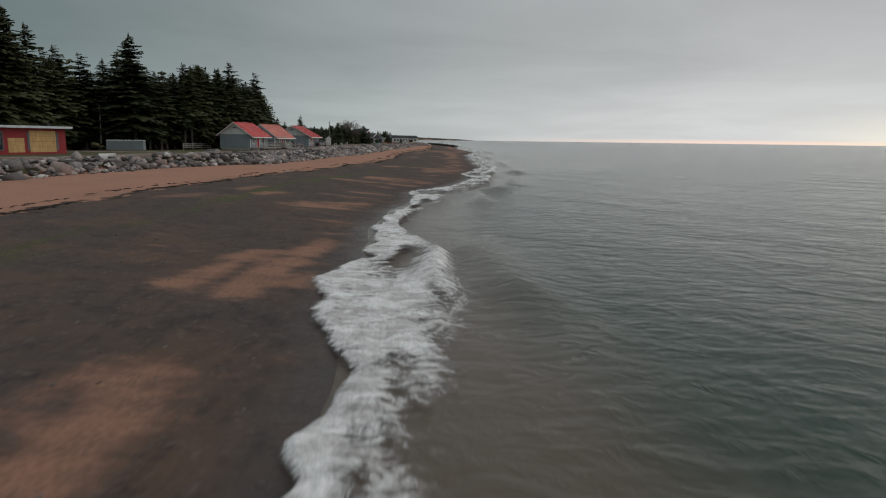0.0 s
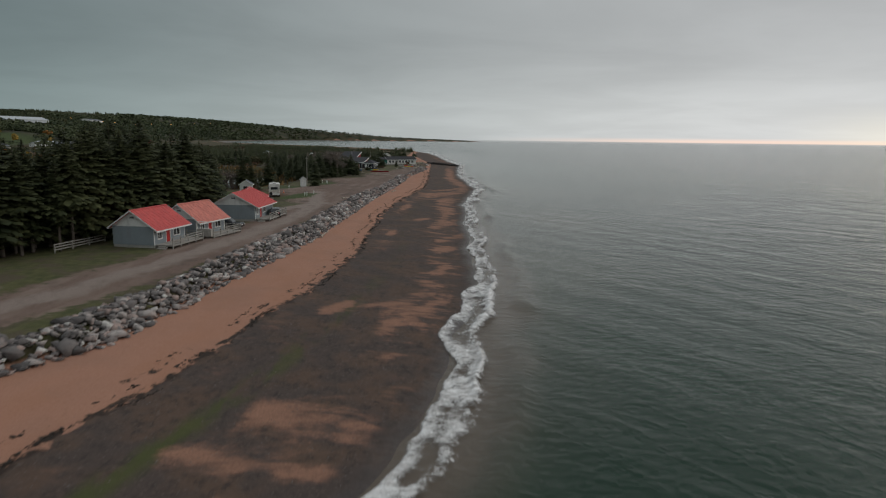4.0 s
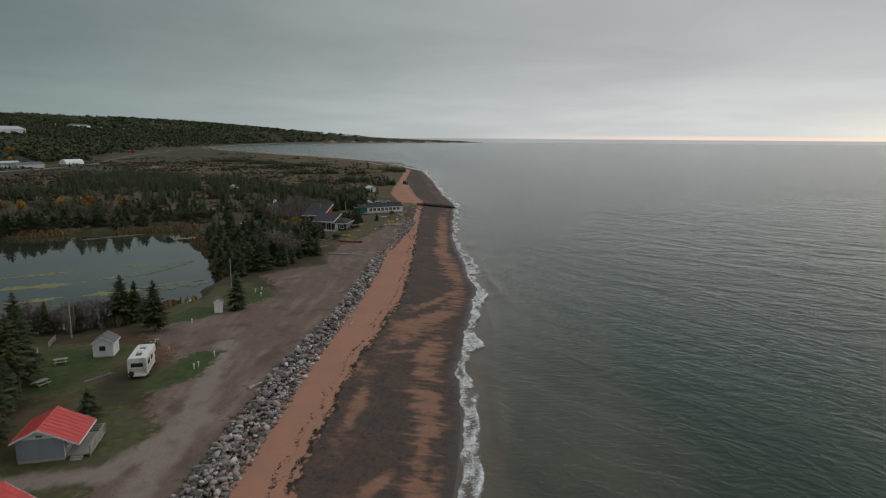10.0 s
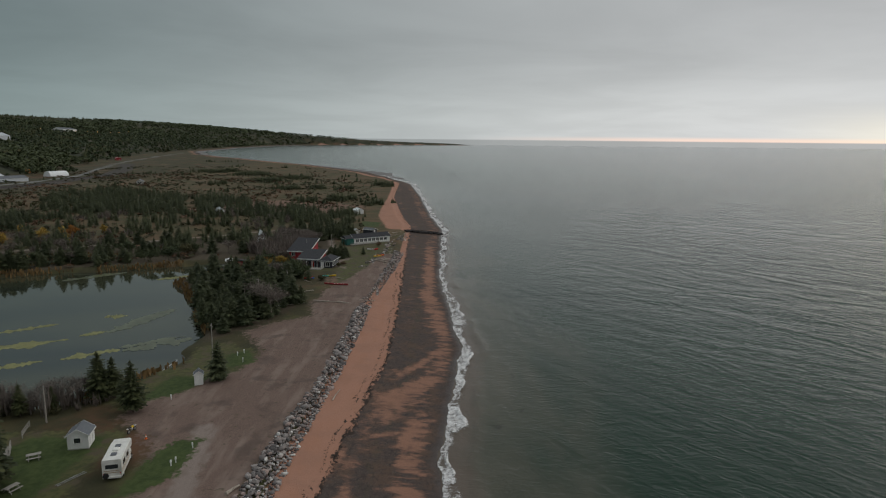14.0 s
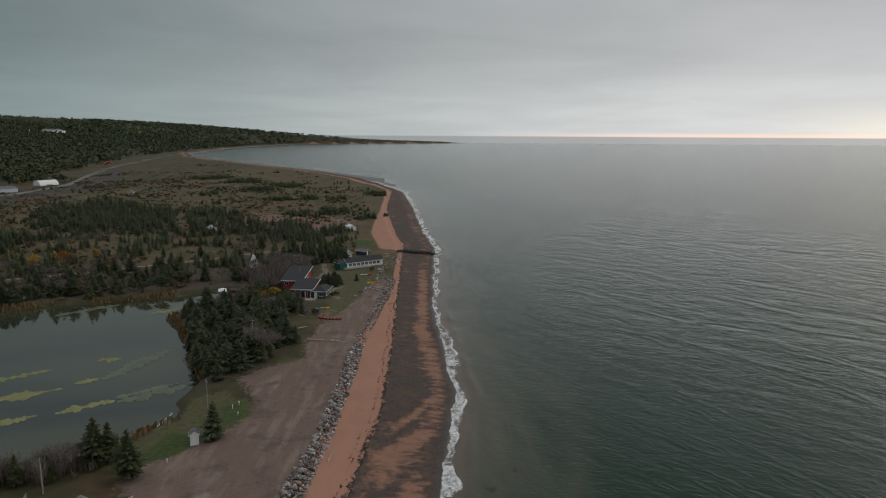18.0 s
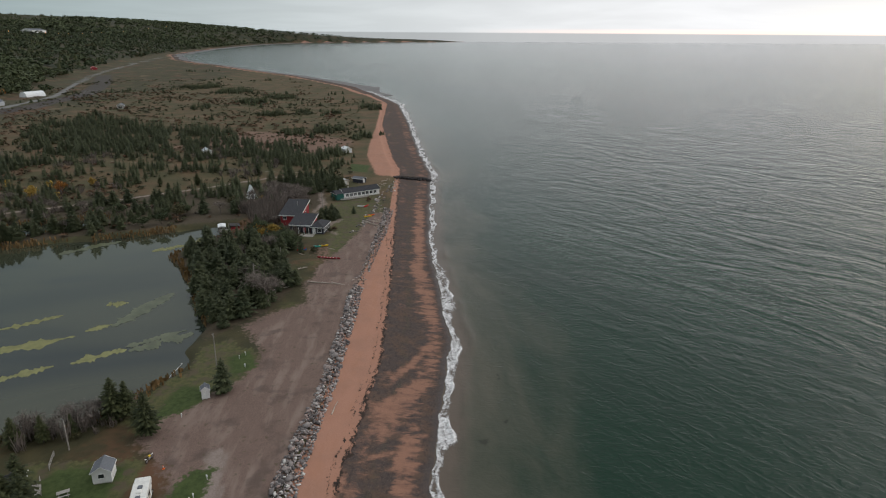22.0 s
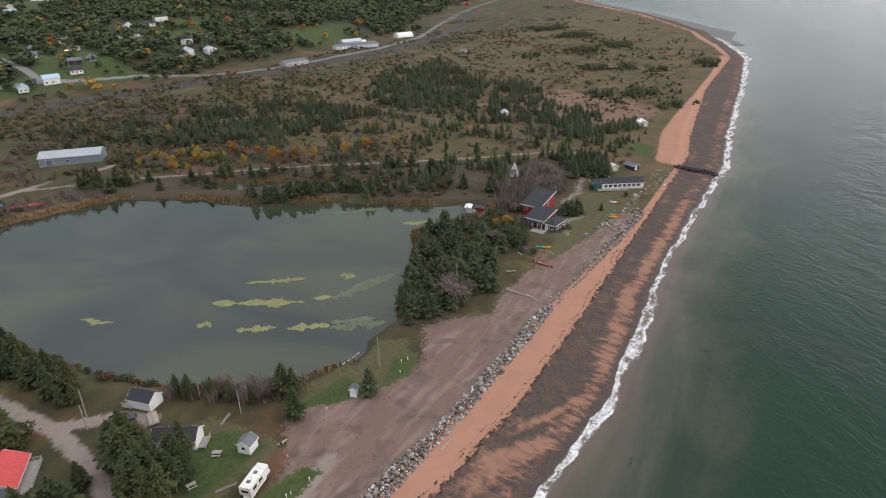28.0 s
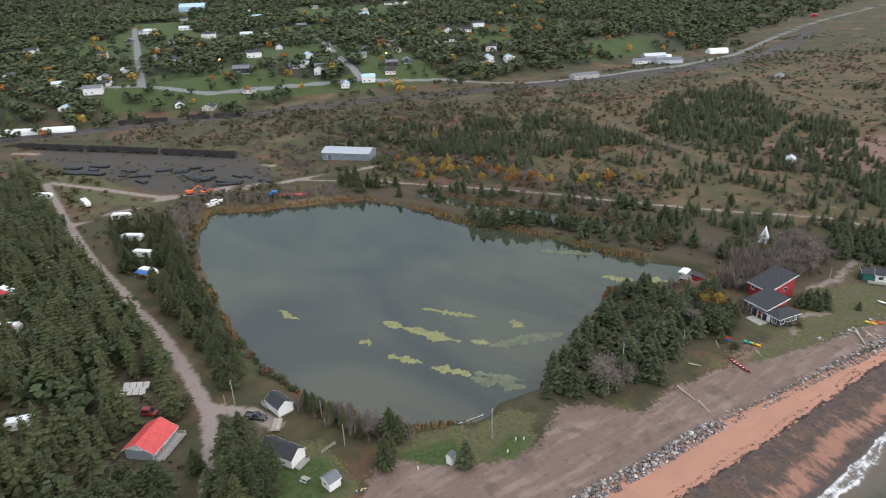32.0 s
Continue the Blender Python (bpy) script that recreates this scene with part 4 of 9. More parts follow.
def build_sea():
    xs = axis((-1300, -60, 40), (-60, -12, 6), (-12, 60, 0.75), (60, 140, 2.5), (140, 400, 8), (400, 5200, 120))
    ys = axis((-1500, -60, 60), (-60, -5, 4), (-5, 130, 0.75), (130, 300, 1.7), (300, 500, 4), (500, 1500, 20), (1500, 5200, 100))
    x, y, quads = sheet(xs, ys)
    off = x - shore_x(y)
    # low swell running in at a slant, growing steeper before it breaks
    u = x * 0.8 + y * 0.6 + 6 * (hash_noise(x, y, 26, 21) - 0.5)
    amp = 0.01 + 0.025 * hash_noise(x, y, 18, 22)
    z = amp * np.sin(u / 7.5 * 6.283) * step(off, 0, 4) * step(np.hypot(x - 10, (y - 120) * 0.6), 150, 90)
    roller = np.exp(-((off - 4.6 - 1.2 * hash_noise(x, y, 11, 25)) / 0.8) ** 2) * step(hash_noise(0 * x, y, 9, 26), 0.25, 0.7)
    z = z + roller * 0.35
    me = mesh_of("sea", np.stack([x, y, z], -1), quads, sea_material(), True)
    floats(me, "offshore", off)
    floats(me, "blur", 6.5 + 12.5 * step(y, 30, 150))
    floats(me, "murky", 3 + 13 * step(y, 40, 170))
    tagged(new("sea", me), "grey-green sea with low ripples, brown and cloudy near the shore", "sea", "", "structure")


SURF = ((178, 2.4), (194, 2.6), (198, 4.9), (205, 3.2), (213, 2.0), (223, 3.0), (233, 4.0), (246, 1.4), (260, 5.0), (269, 4.3), (293, 3.2), (367, 2.8), (427, 4.6), (517, 3.8), (900, 4))      # width of the surf along the shore


def foam_material():
    t = Tree("surf_foam")
    e = t.attr("edge")
    lace = t.math("ADD", t.math("MULTIPLY", t.noise(0.6, 6, (1, 0.5, 1), 0.65, 0.9), 0.8), t.math("MULTIPLY", t.noise(2.6, 7, (0.5, 1, 1), 0.8, 1.4), 1.15))
    t.put(t.bsdf.inputs["Alpha"], t.ramp(t.math("ADD", e, t.math("SUBTRACT", lace, 0.975)), 0.26, 0.6))
    t.bump(t.math("ADD", t.noise(2.2, 6), t.math("MULTIPLY", t.noise(9, 5), 0.4)), 0.9, 0.2)
    c = t.mix(t.ramp(t.noise(2.4, 6, (0.6, 1, 1), 0.7), 0.35, 0.65), (0.5, 0.48, 0.47), (0.9, 0.9, 0.9))
    return t.done(c, 0.7, 0, 0.2)


def build_foam():
    """Broken waves: low lumpy blankets of foam along the waterline, a steep lip and a thin wash."""
    ys = axis((-30, 130, 0.2), (130, 300, 0.45), (300, 520, 1.2), (520, 900, 5))
    us = np.linspace(-0.1, 1.35, 28)
    gu, gy = np.meshgrid(us, ys)
    y, u = gy.ravel(), gu.ravel()
    o = 0 * y
    width = 0.9 + 1.9 * hash_noise(o, y, 13, 31) + 1.5 * hash_noise(o, y, 4.3, 32) + 0.6 * step(y, 40, 25) * step(y, 11, 18) + 0.8 * step(y, 230, 215) * step(y, 185, 205)
    width = np.where(y < 40, np.interp(y, (-30, 7, 9, 11, 15, 20, 25, 30, 34, 40), (1.8, 1.8, 1.9, 2.6, 2.9, 3.1, 3.0, 1.9, 1.4, 2.0)) * (0.7 + 0.6 * hash_noise(o, y, 4.3, 32)), width)
    width = np.where(y > 178, np.interp(y, [p[0] for p in SURF], [p[1] for p in SURF]) * (0.5 + 0.75 * hash_noise(o, y, 5.5, 32)), width)
    width = width + 0.9 * step(y, 42, 50) * step(y, 104, 90)
    width = width * (1 + 0.9 * step(y, 450, 800)) * (0.82 + 0.18 * step(y, 40, 20) * step(y, 10, 17))
    reach = 1.3 * (hash_noise(o, y, 3.1, 36) - 0.4) + 1.2 * (hash_noise(o, y, 8.5, 37) - 0.5) + 0.8 * (hash_noise(o, y, 1.1, 39) - 0.4)
    reach = reach * (0.4 + 0.6 * step(y, 70, 40))
    runup = 1.6 * step(y, 76, 86) * step(y, 104, 94)      # one wave washes farther up the sand
    x = shore_x(y) - reach * (1 - u) - runup + 0.35 + u * (width + 0.5 * runup)
    top = np.clip(np.minimum((u + 0.05) / 0.12, (1.05 - u) / 0.25), 0, 1)
    lip = np.exp(-((u - 0.8) / 0.14) ** 2) * step(hash_noise(o, y, 7.5, 38), 0.4, 0.75)
    z = np.maximum(ground_z(x, y), 0.0) + 0.03 + top * (0.04 + 0.12 * hash_noise(x, y, 0.7, 33) + 0.1 * hash_noise(x, y, 0.33, 34)) + lip * 0.34
    hole = step(hash_noise(x * 0.8, y * 0.6, 1.9, 35), 0.42, 0.75) * np.exp(-((u - 0.48) / 0.24) ** 2)
    edge = np.clip(np.minimum((u + 0.06) / 0.1, (1.2 - u) / 0.6), 0, 1) * (0.5 + 0.1 * step(y, 90, 50)) - hole * 0.42 * (0.45 + 0.55 * step(y, 14, 24)) * (0.5 + 0.5 * step(y, 90, 50)) + lip * 0.3
    n = len(us)
    i = np.arange(len(y)).reshape(-1, n)
    quads = np.stack([i[:-1, :-1], i[:-1, 1:], i[1:, 1:], i[1:, :-1]], -1).reshape(-1, 4)
    me = mesh_of("surf_foam", np.stack([x, y, z], -1), quads, foam_material(), True)
    floats(me, "edge", edge)
    tagged(new("surf_foam", me), "white lacy foam of breaking waves along the waterline", "foam", "", "stuff")


def lagoon_material():
    t = Tree("lagoon_water")
    c = t.mix(t.ramp(t.noise(0.02, 5, (0.6, 1, 1), 0.6, 0.8), 0.35, 0.65), (0.014, 0.021, 0.019), (0.05, 0.055, 0.034))
    t.bump(t.noise(1.4, 3), 0.03, 0.08)
    return t.done(c, 0.03, 0, 0.5)


def build_lagoon():
    x, y, quads = sheet(axis((-244, -40, 8)), axis((180, 350, 8)))
    me = mesh_of("lagoon", np.stack([x, y, 0 * x + 0.95], -1), quads, lagoon_material(), True)
    tagged(new("lagoon", me), "still dark green lagoon behind the beach", "pond", "", "structure")


build_ground()
build_sea()
build_foam()
build_lagoon()

# ---- boulders ----


def boulder_mesh(seed, mat, points=15):
    """An angular quarried block: the hull of a few points near a squashed box."""
    rnd = random.Random(seed)
    bm = bmesh.new()
    for _ in range(points):
        d = Vector((rnd.uniform(-1, 1), rnd.uniform(-1, 1), rnd.uniform(-1, 1)))
        big = max(abs(d.x), abs(d.y), abs(d.z))
        d = d / (0.45 * big + 0.55 * d.length) * 0.52 * rnd.uniform(0.85, 1.1)
        bm.verts.new((d.x * 1.4, d.y * 1.1, d.z * 0.95))
    bmesh.ops.convex_hull(bm, input=bm.verts)
    bmesh.ops.delete(bm, geom=[v for v in bm.verts if not v.link_faces], context="VERTS")
    me = bpy.data.meshes.new("boulder")
    bm.to_mesh(me)
    bm.free()
    me.materials.append(mat)
    return me


def raw(me):
    v = np.empty(len(me.vertices) * 3, np.float32)
    me.vertices.foreach_get("co", v)
    me.calc_loop_triangles()
    f = np.empty(len(me.loop_triangles) * 3, np.int32)
    me.loop_triangles.foreach_get("vertices", f)
    return v.reshape(-1, 3), f.reshape(-1, 3)


def joined(name, templates, places, mat, smooth=False):
    """One mesh out of many turned and scaled copies: places are (template, x, y, z, sx, sy, sz, turn, tip)."""
    vs, fs, o = [], [], 0
    data = [raw(t) if not isinstance(t, tuple) else t for t in templates]
    for k, x, y, z, sx, sy, sz, turn, tip in places:
        v, f = data[k]
        c, s, ct, st = math.cos(turn), math.sin(turn), math.cos(tip), math.sin(tip)
        p = v * (sx, sy, sz)
        p = np.stack([p[:, 0], p[:, 1] * ct - p[:, 2] * st, p[:, 1] * st + p[:, 2] * ct], -1)
        p = np.stack([p[:, 0] * c - p[:, 1] * s + x, p[:, 0] * s + p[:, 1] * c + y, p[:, 2] + z], -1)
        vs.append(p)
        fs.append(f + o)
        o += len(v)
    return mesh_of(name, np.concatenate(vs), np.concatenate(fs), mat, smooth)


def build_rocks():
    rnd = random.Random(5)
    kinds = [boulder_mesh(i, M["rock"], 9 + i % 4) for i in range(14)]
    wall = thing("rock_revetment", (0, 0, 0), 0, "bank of loose grey and pinkish quarried boulders above the beach", "rock bank", "", "structure")
    rest, count = [], 0
    y = -20.0
    while y < 352:
        x0, x1 = float(along(CREST, y)), float(along(TOE, y))
        thin = 1.0 if y < 268 else 0.5 + 0.3 * (y > 300)
        if 268 < y < 282:
            thin = 0.25
        span = max(x1 - x0, 2.0)
        for i in range(int(round(span / 0.25 * thin))):
            x = rnd.uniform(x0 - 0.4, x1 + 0.5)
            u = (x - x0) / span
            s = min(1.35, rnd.lognormvariate(-0.97, 0.42)) * (0.85 if y > 268 else 1.0)
            yy = y + rnd.uniform(-0.4, 0.4)
            z = gz(x, yy) + s * 0.12 + max(0, 0.55 * math.sin(max(0, min(1, u)) * 3.14)) * rnd.uniform(0.2, 1)
            k = rnd.randrange(14)
            sx, sy, sz = s * rnd.uniform(0.8, 1.35), s * rnd.uniform(0.8, 1.2), s * rnd.uniform(0.75, 1.1)
            turn, tip = rnd.uniform(0, 6.28), rnd.uniform(-0.6, 0.6)
            if 52 < y < 57.5 and count < 300:
                ob = new("boulder", kinds[k])
                ob.matrix_world = pose(x, yy, z, math.degrees(tip), 0, math.degrees(turn)) @ Matrix.Diagonal((sx, sy, sz, 1))
                ob.parent = wall
                count += 1
            else:
                rest.append((k, x, yy, z, sx, sy, sz, turn, tip))
        y += 0.46
    for i in range(110):
        y = rnd.uniform(318, 412)
        x = float(along(INNER, y)) + rnd.gauss(0, 1.1)
        q = rnd.uniform(0.4, 1.0)
        rest.append((rnd.randrange(14), x, y, gz(x, y) + 0.1, q * 1.2, q, q * 0.8, rnd.uniform(0, 6.28), rnd.uniform(-0.4, 0.4)))
    ob = part("boulders", joined("boulders", kinds, rest, M["rock"]), None, wall)
    tagged(ob, "", "", "", "stuff")
    # the low stone and timber groyne across the beach
    g = thing("groyne", (0, 413, 0), 0, "dark low groyne of stones and timbers across the beach", "groyne")
    stones = [(rnd.randrange(14), x, rnd.uniform(-2.4, 2.4), gz(x, 413) + rnd.uniform(0.1, 0.7), *(rnd.uniform(0.8, 1.7) for _ in range(3)), rnd.uniform(0, 6), 0.2) for x in np.linspace(-10, 8, 90)]
    tagged(part("stones", joined("stones", kinds, stones, M["rust_steel"]), None, g, "dark weedy stones"), "", "", "", "stuff")
    for i in range(7):
        b = Build()
        a = rnd.uniform(-9, 3)
        b.rod((a, rnd.uniform(-2, 2), gz(a, 413) + 1.0), (a + rnd.uniform(3, 6), rnd.uniform(-2, 2), gz(a, 413) + 0.9), 0.16, 0.13)
        part("timber", b, M["bark"], g)


build_rocks()

# ---- trees ----


def spruce(seed, h=14.0, full=0.24, bare=0.18, wisp=0.0):
    """Trunk and crown of a spruce: whorls of drooping boughs, each a spray of small flat sprigs."""
    rnd = random.Random(seed)
    t = Build()
    lean = rnd.uniform(-0.02, 0.02) * h
    t.rod((0, 0, -0.4), (lean * 0.5, 0, h * 0.55), h * 0.014, h * 0.008)
    t.rod((lean * 0.5, 0, h * 0.55), (lean, 0, h), h * 0.008, 0.01)
    for i in range(9):
        z, a = h * rnd.uniform(0.06, bare + 0.12), rnd.uniform(0, 6.28)
        r = h * rnd.uniform(0.03, 0.09)
        t.rod((0, 0, z), (math.cos(a) * r, math.sin(a) * r, z - r * 0.1), h * 0.002, 0.006, 4)
    v, f = [], []
    levels = int(26 + h * 1.3)
    for k in range(levels):
        u = (k + rnd.random() * 0.6) / levels
        z = h * (bare + (1 - bare) * u)
        reach = h * full * (1 - u) ** 0.72 * (0.6 + 0.4 * min(1, u * 5)) * rnd.uniform(0.7, 1.2) + 0.1
        if rnd.random() < wisp:
            continue
        n = max(5, int(10 - 4 * u))
        a0 = rnd.uniform(0, 6.28)
        for j in range(n):
            a = a0 + j * 6.283 / n + rnd.uniform(-0.35, 0.35)
            r = reach * rnd.uniform(0.5, 1.15)
            ca, sa = math.cos(a), math.sin(a)
            drop = r * (0.34 - 0.5 * u)
            z = h * (bare + (1 - bare) * u) + rnd.uniform(-0.25, 0.25)
            steps = 4 if r > 0.8 else 2
            for i in range(steps):
                p0, p1 = i / steps, (i + 1.25) / steps
                w = (0.26 * r * (1 - 0.55 * p0) + 0.1) * rnd.uniform(0.7, 1.25)
                z0, z1 = z - drop * p0 ** 1.3 + 0.02 * r, z - drop * p1 ** 1.3 + rnd.uniform(-0.05, 0.1) * r
                for side in (-1, 1):
                    o = len(v)
                    sw = rnd.uniform(0.7, 1.2) * side
                    v += [(ca * r * p0, sa * r * p0, z0), (ca * r * p1, sa * r * p1, z1),
                          (ca * r * (p0 + 0.16) - sa * w * sw, sa * r * (p0 + 0.16) + ca * w * sw, (z0 + z1) / 2 - w * 0.35),
                          (ca * r * (p1 + 0.02) - sa * w * 0.7 * sw, sa * r * (p1 + 0.02) + ca * w * 0.7 * sw, z1 - w * 0.5)]
                    f += [(o, o + 1, o + 2), (o + 1, o + 3, o + 2)]
    for j in range(5):
        o, a = len(v), j * 1.256
        v += [(lean, 0, h + 0.35), (lean + 0.16 * math.cos(a), 0.16 * math.sin(a), h - 0.5), (lean + 0.16 * math.cos(a + 0.9), 0.16 * math.sin(a + 0.9), h - 0.45)]
        f.append((o, o + 1, o + 2))
    return t, (np.array(v, np.float32) + np.array((0, 0, 0), np.float32), np.array(f, np.int32))


def broadleaf(seed, h=7.0, spread=0.32, leaves=900, size=0.22, bare=False):
    """Forked trunk and limbs, with a ragged crown of leaf clusters, or bare twigs."""
    rnd = random.Random(seed)
    t, tips = Build(), []

    def limb(p, d, length, r, depth):
        q = p + d * length
        t.rod(p, q, r, r * 0.6, 5 if depth < 2 else 3)
        if depth >= (4 if bare else 3):
            tips.append(q)
            return
        for _ in range(rnd.choice((2, 3, 3)) if depth else 4):
            nd = (d + Vector((rnd.gauss(0, 1), rnd.gauss(0, 1), rnd.gauss(0.25, 0.5))) * (0.55 if not depth else 0.42)).normalized()
            limb(p + d * length * rnd.uniform(0.55, 1.0), nd, length * rnd.uniform(0.6, 0.82), r * 0.55, depth + 1)
        tips.append(q)

    limb(Vector((0, 0, -0.3)), Vector((rnd.uniform(-0.1, 0.1), rnd.uniform(-0.1, 0.1), 1)).normalized(), h * 0.36, h * 0.018, 0)
    v, f = [], []
    for i in range(leaves):
        c = rnd.choice(tips) + Vector((rnd.gauss(0, 1), rnd.gauss(0, 1), rnd.gauss(0, 0.8))) * h * spread * 0.2
        s = size * rnd.uniform(0.6, 1.5)
        e1 = Vector((rnd.gauss(0, 1), rnd.gauss(0, 1), rnd.gauss(0, 1))).normalized()
        e2 = e1.cross(Vector((rnd.gauss(0, 1), rnd.gauss(0, 1), rnd.gauss(0, 1)))).normalized()
        o = len(v)
        if bare:
            v += [c - e1 * s * 2.2, c + e1 * s * 2.2, c + e2 * s * 0.2]
            f.append((o, o + 1, o + 2))
        else:
            v += [c - e1 * s, c + e2 * s * 0.6, c + e1 * s, c - e2 * s * 0.6]
            f += [(o, o + 1, o + 2), (o, o + 2, o + 3)]
    return t, (np.array([tuple(p) for p in v], np.float32), np.array(f, np.int32))


def tree_kind(name, made, crown_mat, trunk_mat, label, category="tree"):
    trunk, (v, f) = made
    base = thing(name, (0, 0, -60), 0, label, category)
    part("trunk", trunk, trunk_mat, base)
    part("crown", mesh_of("crown", v, f, crown_mat), None, base)
    return base


SPRUCES = [tree_kind("spruce_tree", spruce(i, 14 + (i % 3), (0.2, 0.24, 0.17, 0.22, 0.19, 0.26)[i], (0.2, 0.12, 0.32, 0.16, 0.4, 0.08)[i], (0.05, 0, 0.12, 0.03, 0.15, 0)[i]), M["spruce"], M["bark"],
                     "dark green spruce tree with drooping boughs", "tree") for i in range(6)]
YOUNG = [tree_kind("young_spruce_tree", spruce(20 + i, 6.0, 0.3, 0.05), M["young"], M["bark"], "dense young spruce tree clothed to the ground", "tree") for i in range(4)]
GOLD = [tree_kind("autumn_tree", broadleaf(40 + i, 6.0, 0.32, 900, 0.2), M[("gold", "rust", "gold")[i]], M["bark"], "small broadleaf tree in yellow and orange autumn leaf", "tree") for i in range(3)]
LEAFY = [tree_kind("broadleaf_tree", broadleaf(50 + i, 7.0, 0.4, 1200, 0.24), M[("green", "olive", "green")[i]], M["bark"], "broadleaf tree with thinning green leaves", "tree") for i in range(3)]
BARE = [tree_kind("bare_tree", broadleaf(60 + i, 8.0, 0.3, 900, 0.22, True), M["twig"], M["twig"], "leafless grey tree with fine twigs", "tree") for i in range(3)]
SHRUBS = [tree_kind("shrub", broadleaf(70 + i, 2.2, 0.55, 420, 0.15), M[("bush", "olive", "green")[i]], M["bark"], "low russet shrub with dense twigs", "shrub") for i in range(3)]
TREE_GROUP = {id(k): g for ks, g in ((SPRUCES, "spruces of the wood"), (YOUNG, "young spruces"), (GOLD, "autumn trees"), (LEAFY, "broadleaf trees"), (BARE, "bare trees"), (SHRUBS, "shrubs")) for k in ks}
rnd_trees = random.Random(11)
planted = []


def plant(kinds, x, y, height, natural, k=None, label=""):
    """Stands a tree of that height at (x, y)."""
    kind = kinds[rnd_trees.randrange(len(kinds)) if k is None else k]
    s = height / natural
    wide = s * (rnd_trees.uniform(0.75, 1.05) if kinds is GOLD else rnd_trees.uniform(1.15, 1.6))
    ob = copy_thing(kind, pose(0, 0, 0))
    ob.matrix_world = pose(x, y, gz(x, y) - 0.05, 0, 0, rnd_trees.uniform(0, 360)) @ Matrix.Diagonal((wide, wide, s, 1))
    tagged(ob, label, "", TREE_GROUP[id(kind)])
    planted.append((x, y))
    return ob


def scatter(count, ring, keep, seed):
    """Points in a ring, no two closer than keep."""
    rnd, out = random.Random(seed), []
    xs, ys = [p[0] for p in ring], [p[1] for p in ring]
    for _ in range(count * 12):
        if len(out) >= count:
            break
        x, y = rnd.uniform(min(xs), max(xs)), rnd.uniform(min(ys), max(ys))
        if not in_poly(x, y, list(ring)):
            continue
        if any((x - a) ** 2 + (y - b) ** 2 < keep * keep for a, b in out):
            continue
        if clear_of(x, y):
            out.append((x, y))
    return out


OPEN = [(-34, 111, 6.5), (-32, 119.5, 6.5), (-31, 138, 7.5), (-35, 158, 6.5), (-80, 158, 9), (-73, 152, 7), (-74, 163, 6), (-66, 156, 6), (-68, 152, 6), (-63, 158, 5), (-68, 164, 4.5), (-77, 186, 5.5), (-60, 181, 6.5), (-46, 186, 4), (-37.5, 180, 6), (-70.5, 157, 4.5), (-93, 159, 4.5), (-105, 158, 5.5), (-41, 62, 10), (-47, 67, 9),
        (-43, 72, 8), (-38, 52, 9), (-47, 94, 5), (-52, 95, 3.5), (-47, 89, 4), (-76, 180, 5), (-248, 173, 7), (-215, 173, 6), (-195, 173, 6), (-172, 172, 6), (-326, 129, 9), (-303, 144, 8), (-280, 161, 9), (-199, 143, 6), (-190, 129, 7), (-160, 130, 7), (-105, 132, 5),
        (-69, 367, 6), (-63, 355, 4.5), (-45, 335, 10), (-40, 323, 9), (-33, 321, 6), (-23, 371, 12), (-31, 352, 8), (-66, 324, 6), (-25, 291, 6), (-31, 301, 4), (-277, 296, 18)]


def clear_of(x, y):
    """Away from lanes, buildings and water."""
    if any((x - a) ** 2 + (y - b) ** 2 < r * r for a, b, r in OPEN):
        return False
    if min(line_gap(x, y, l) for l in LANES) < 3.6:
        return False
    if min(line_gap(x, y, l) for l in TRACKS + RAILS + ROADS) < 5.0:
        return False
    return gz(x, y) > 1.25


# the near edge of the wood, tree by tree; its depth follows as one mass further down
EDGE = [(-64, 50), (-56, 62), (-52, 84), (-47, 99), (-41.5, 106), (-38.5, 118), (-38, 130), (-39.5, 146), (-48, 151), (-60, 161), (-84, 166), (-84, 160), (-62, 150), (-52, 138), (-50, 112), (-60, 92), (-70, 60)]
for x, y in scatter(190, EDGE, 1.6, 1):
    plant(SPRUCES, x, y, rnd_trees.triangular(9.5, 16, 12.5) if y > 70 else rnd_trees.uniform(11, 17), 15, rnd_trees.choice((0, 1, 2, 2, 3, 4, 4)))
for x, y, h in ((-55.5, 84, 19), (-53.5, 79.5, 19.5), (-58, 83, 20), (-54.8, 87, 17.5), (-57, 80, 17), (-53.8, 89.5, 13.5), (-56, 96, 14), (-54, 99, 12.6), (-46.9, 98.5, 18), (-46.2, 101.5, 12), (-44.8, 104.5, 13), (-43.6, 110, 15), (-42.5, 113, 14), (-40.2, 116.5, 15), (-38, 118.5, 10.5), (-37.5, 124, 11), (-36.8, 129, 9.5), (-44, 150, 9), (-66, 62, 20), (-70, 70, 18), (-62, 74, 17), (-60, 92, 15), (-50.5, 104, 13), (-48, 108, 12.5), (-52, 110, 14), (-47, 114, 13), (-45, 121, 14)):
    plant(SPRUCES, x, y, h, 15, 0)
for x, y in scatter(38, [(-41.5, 157), (-46.5, 166), (-51.5, 177), (-60, 177), (-64, 165), (-60, 151), (-46, 150)], 1.9, 3):
    plant(SPRUCES, x, y, rnd_trees.uniform(7, 12.5), 15, rnd_trees.choice((0, 2, 3, 4)))
for x, y, h in ((-62, 172, 10), (-63, 175, 9), (-65, 171, 12), (-67, 174.5, 10.5), (-69, 173, 7), (-66, 164, 7), (-88, 150, 9)):
    plant(SPRUCES, x, y, h, 15, rnd_trees.choice((1, 3, 5)))
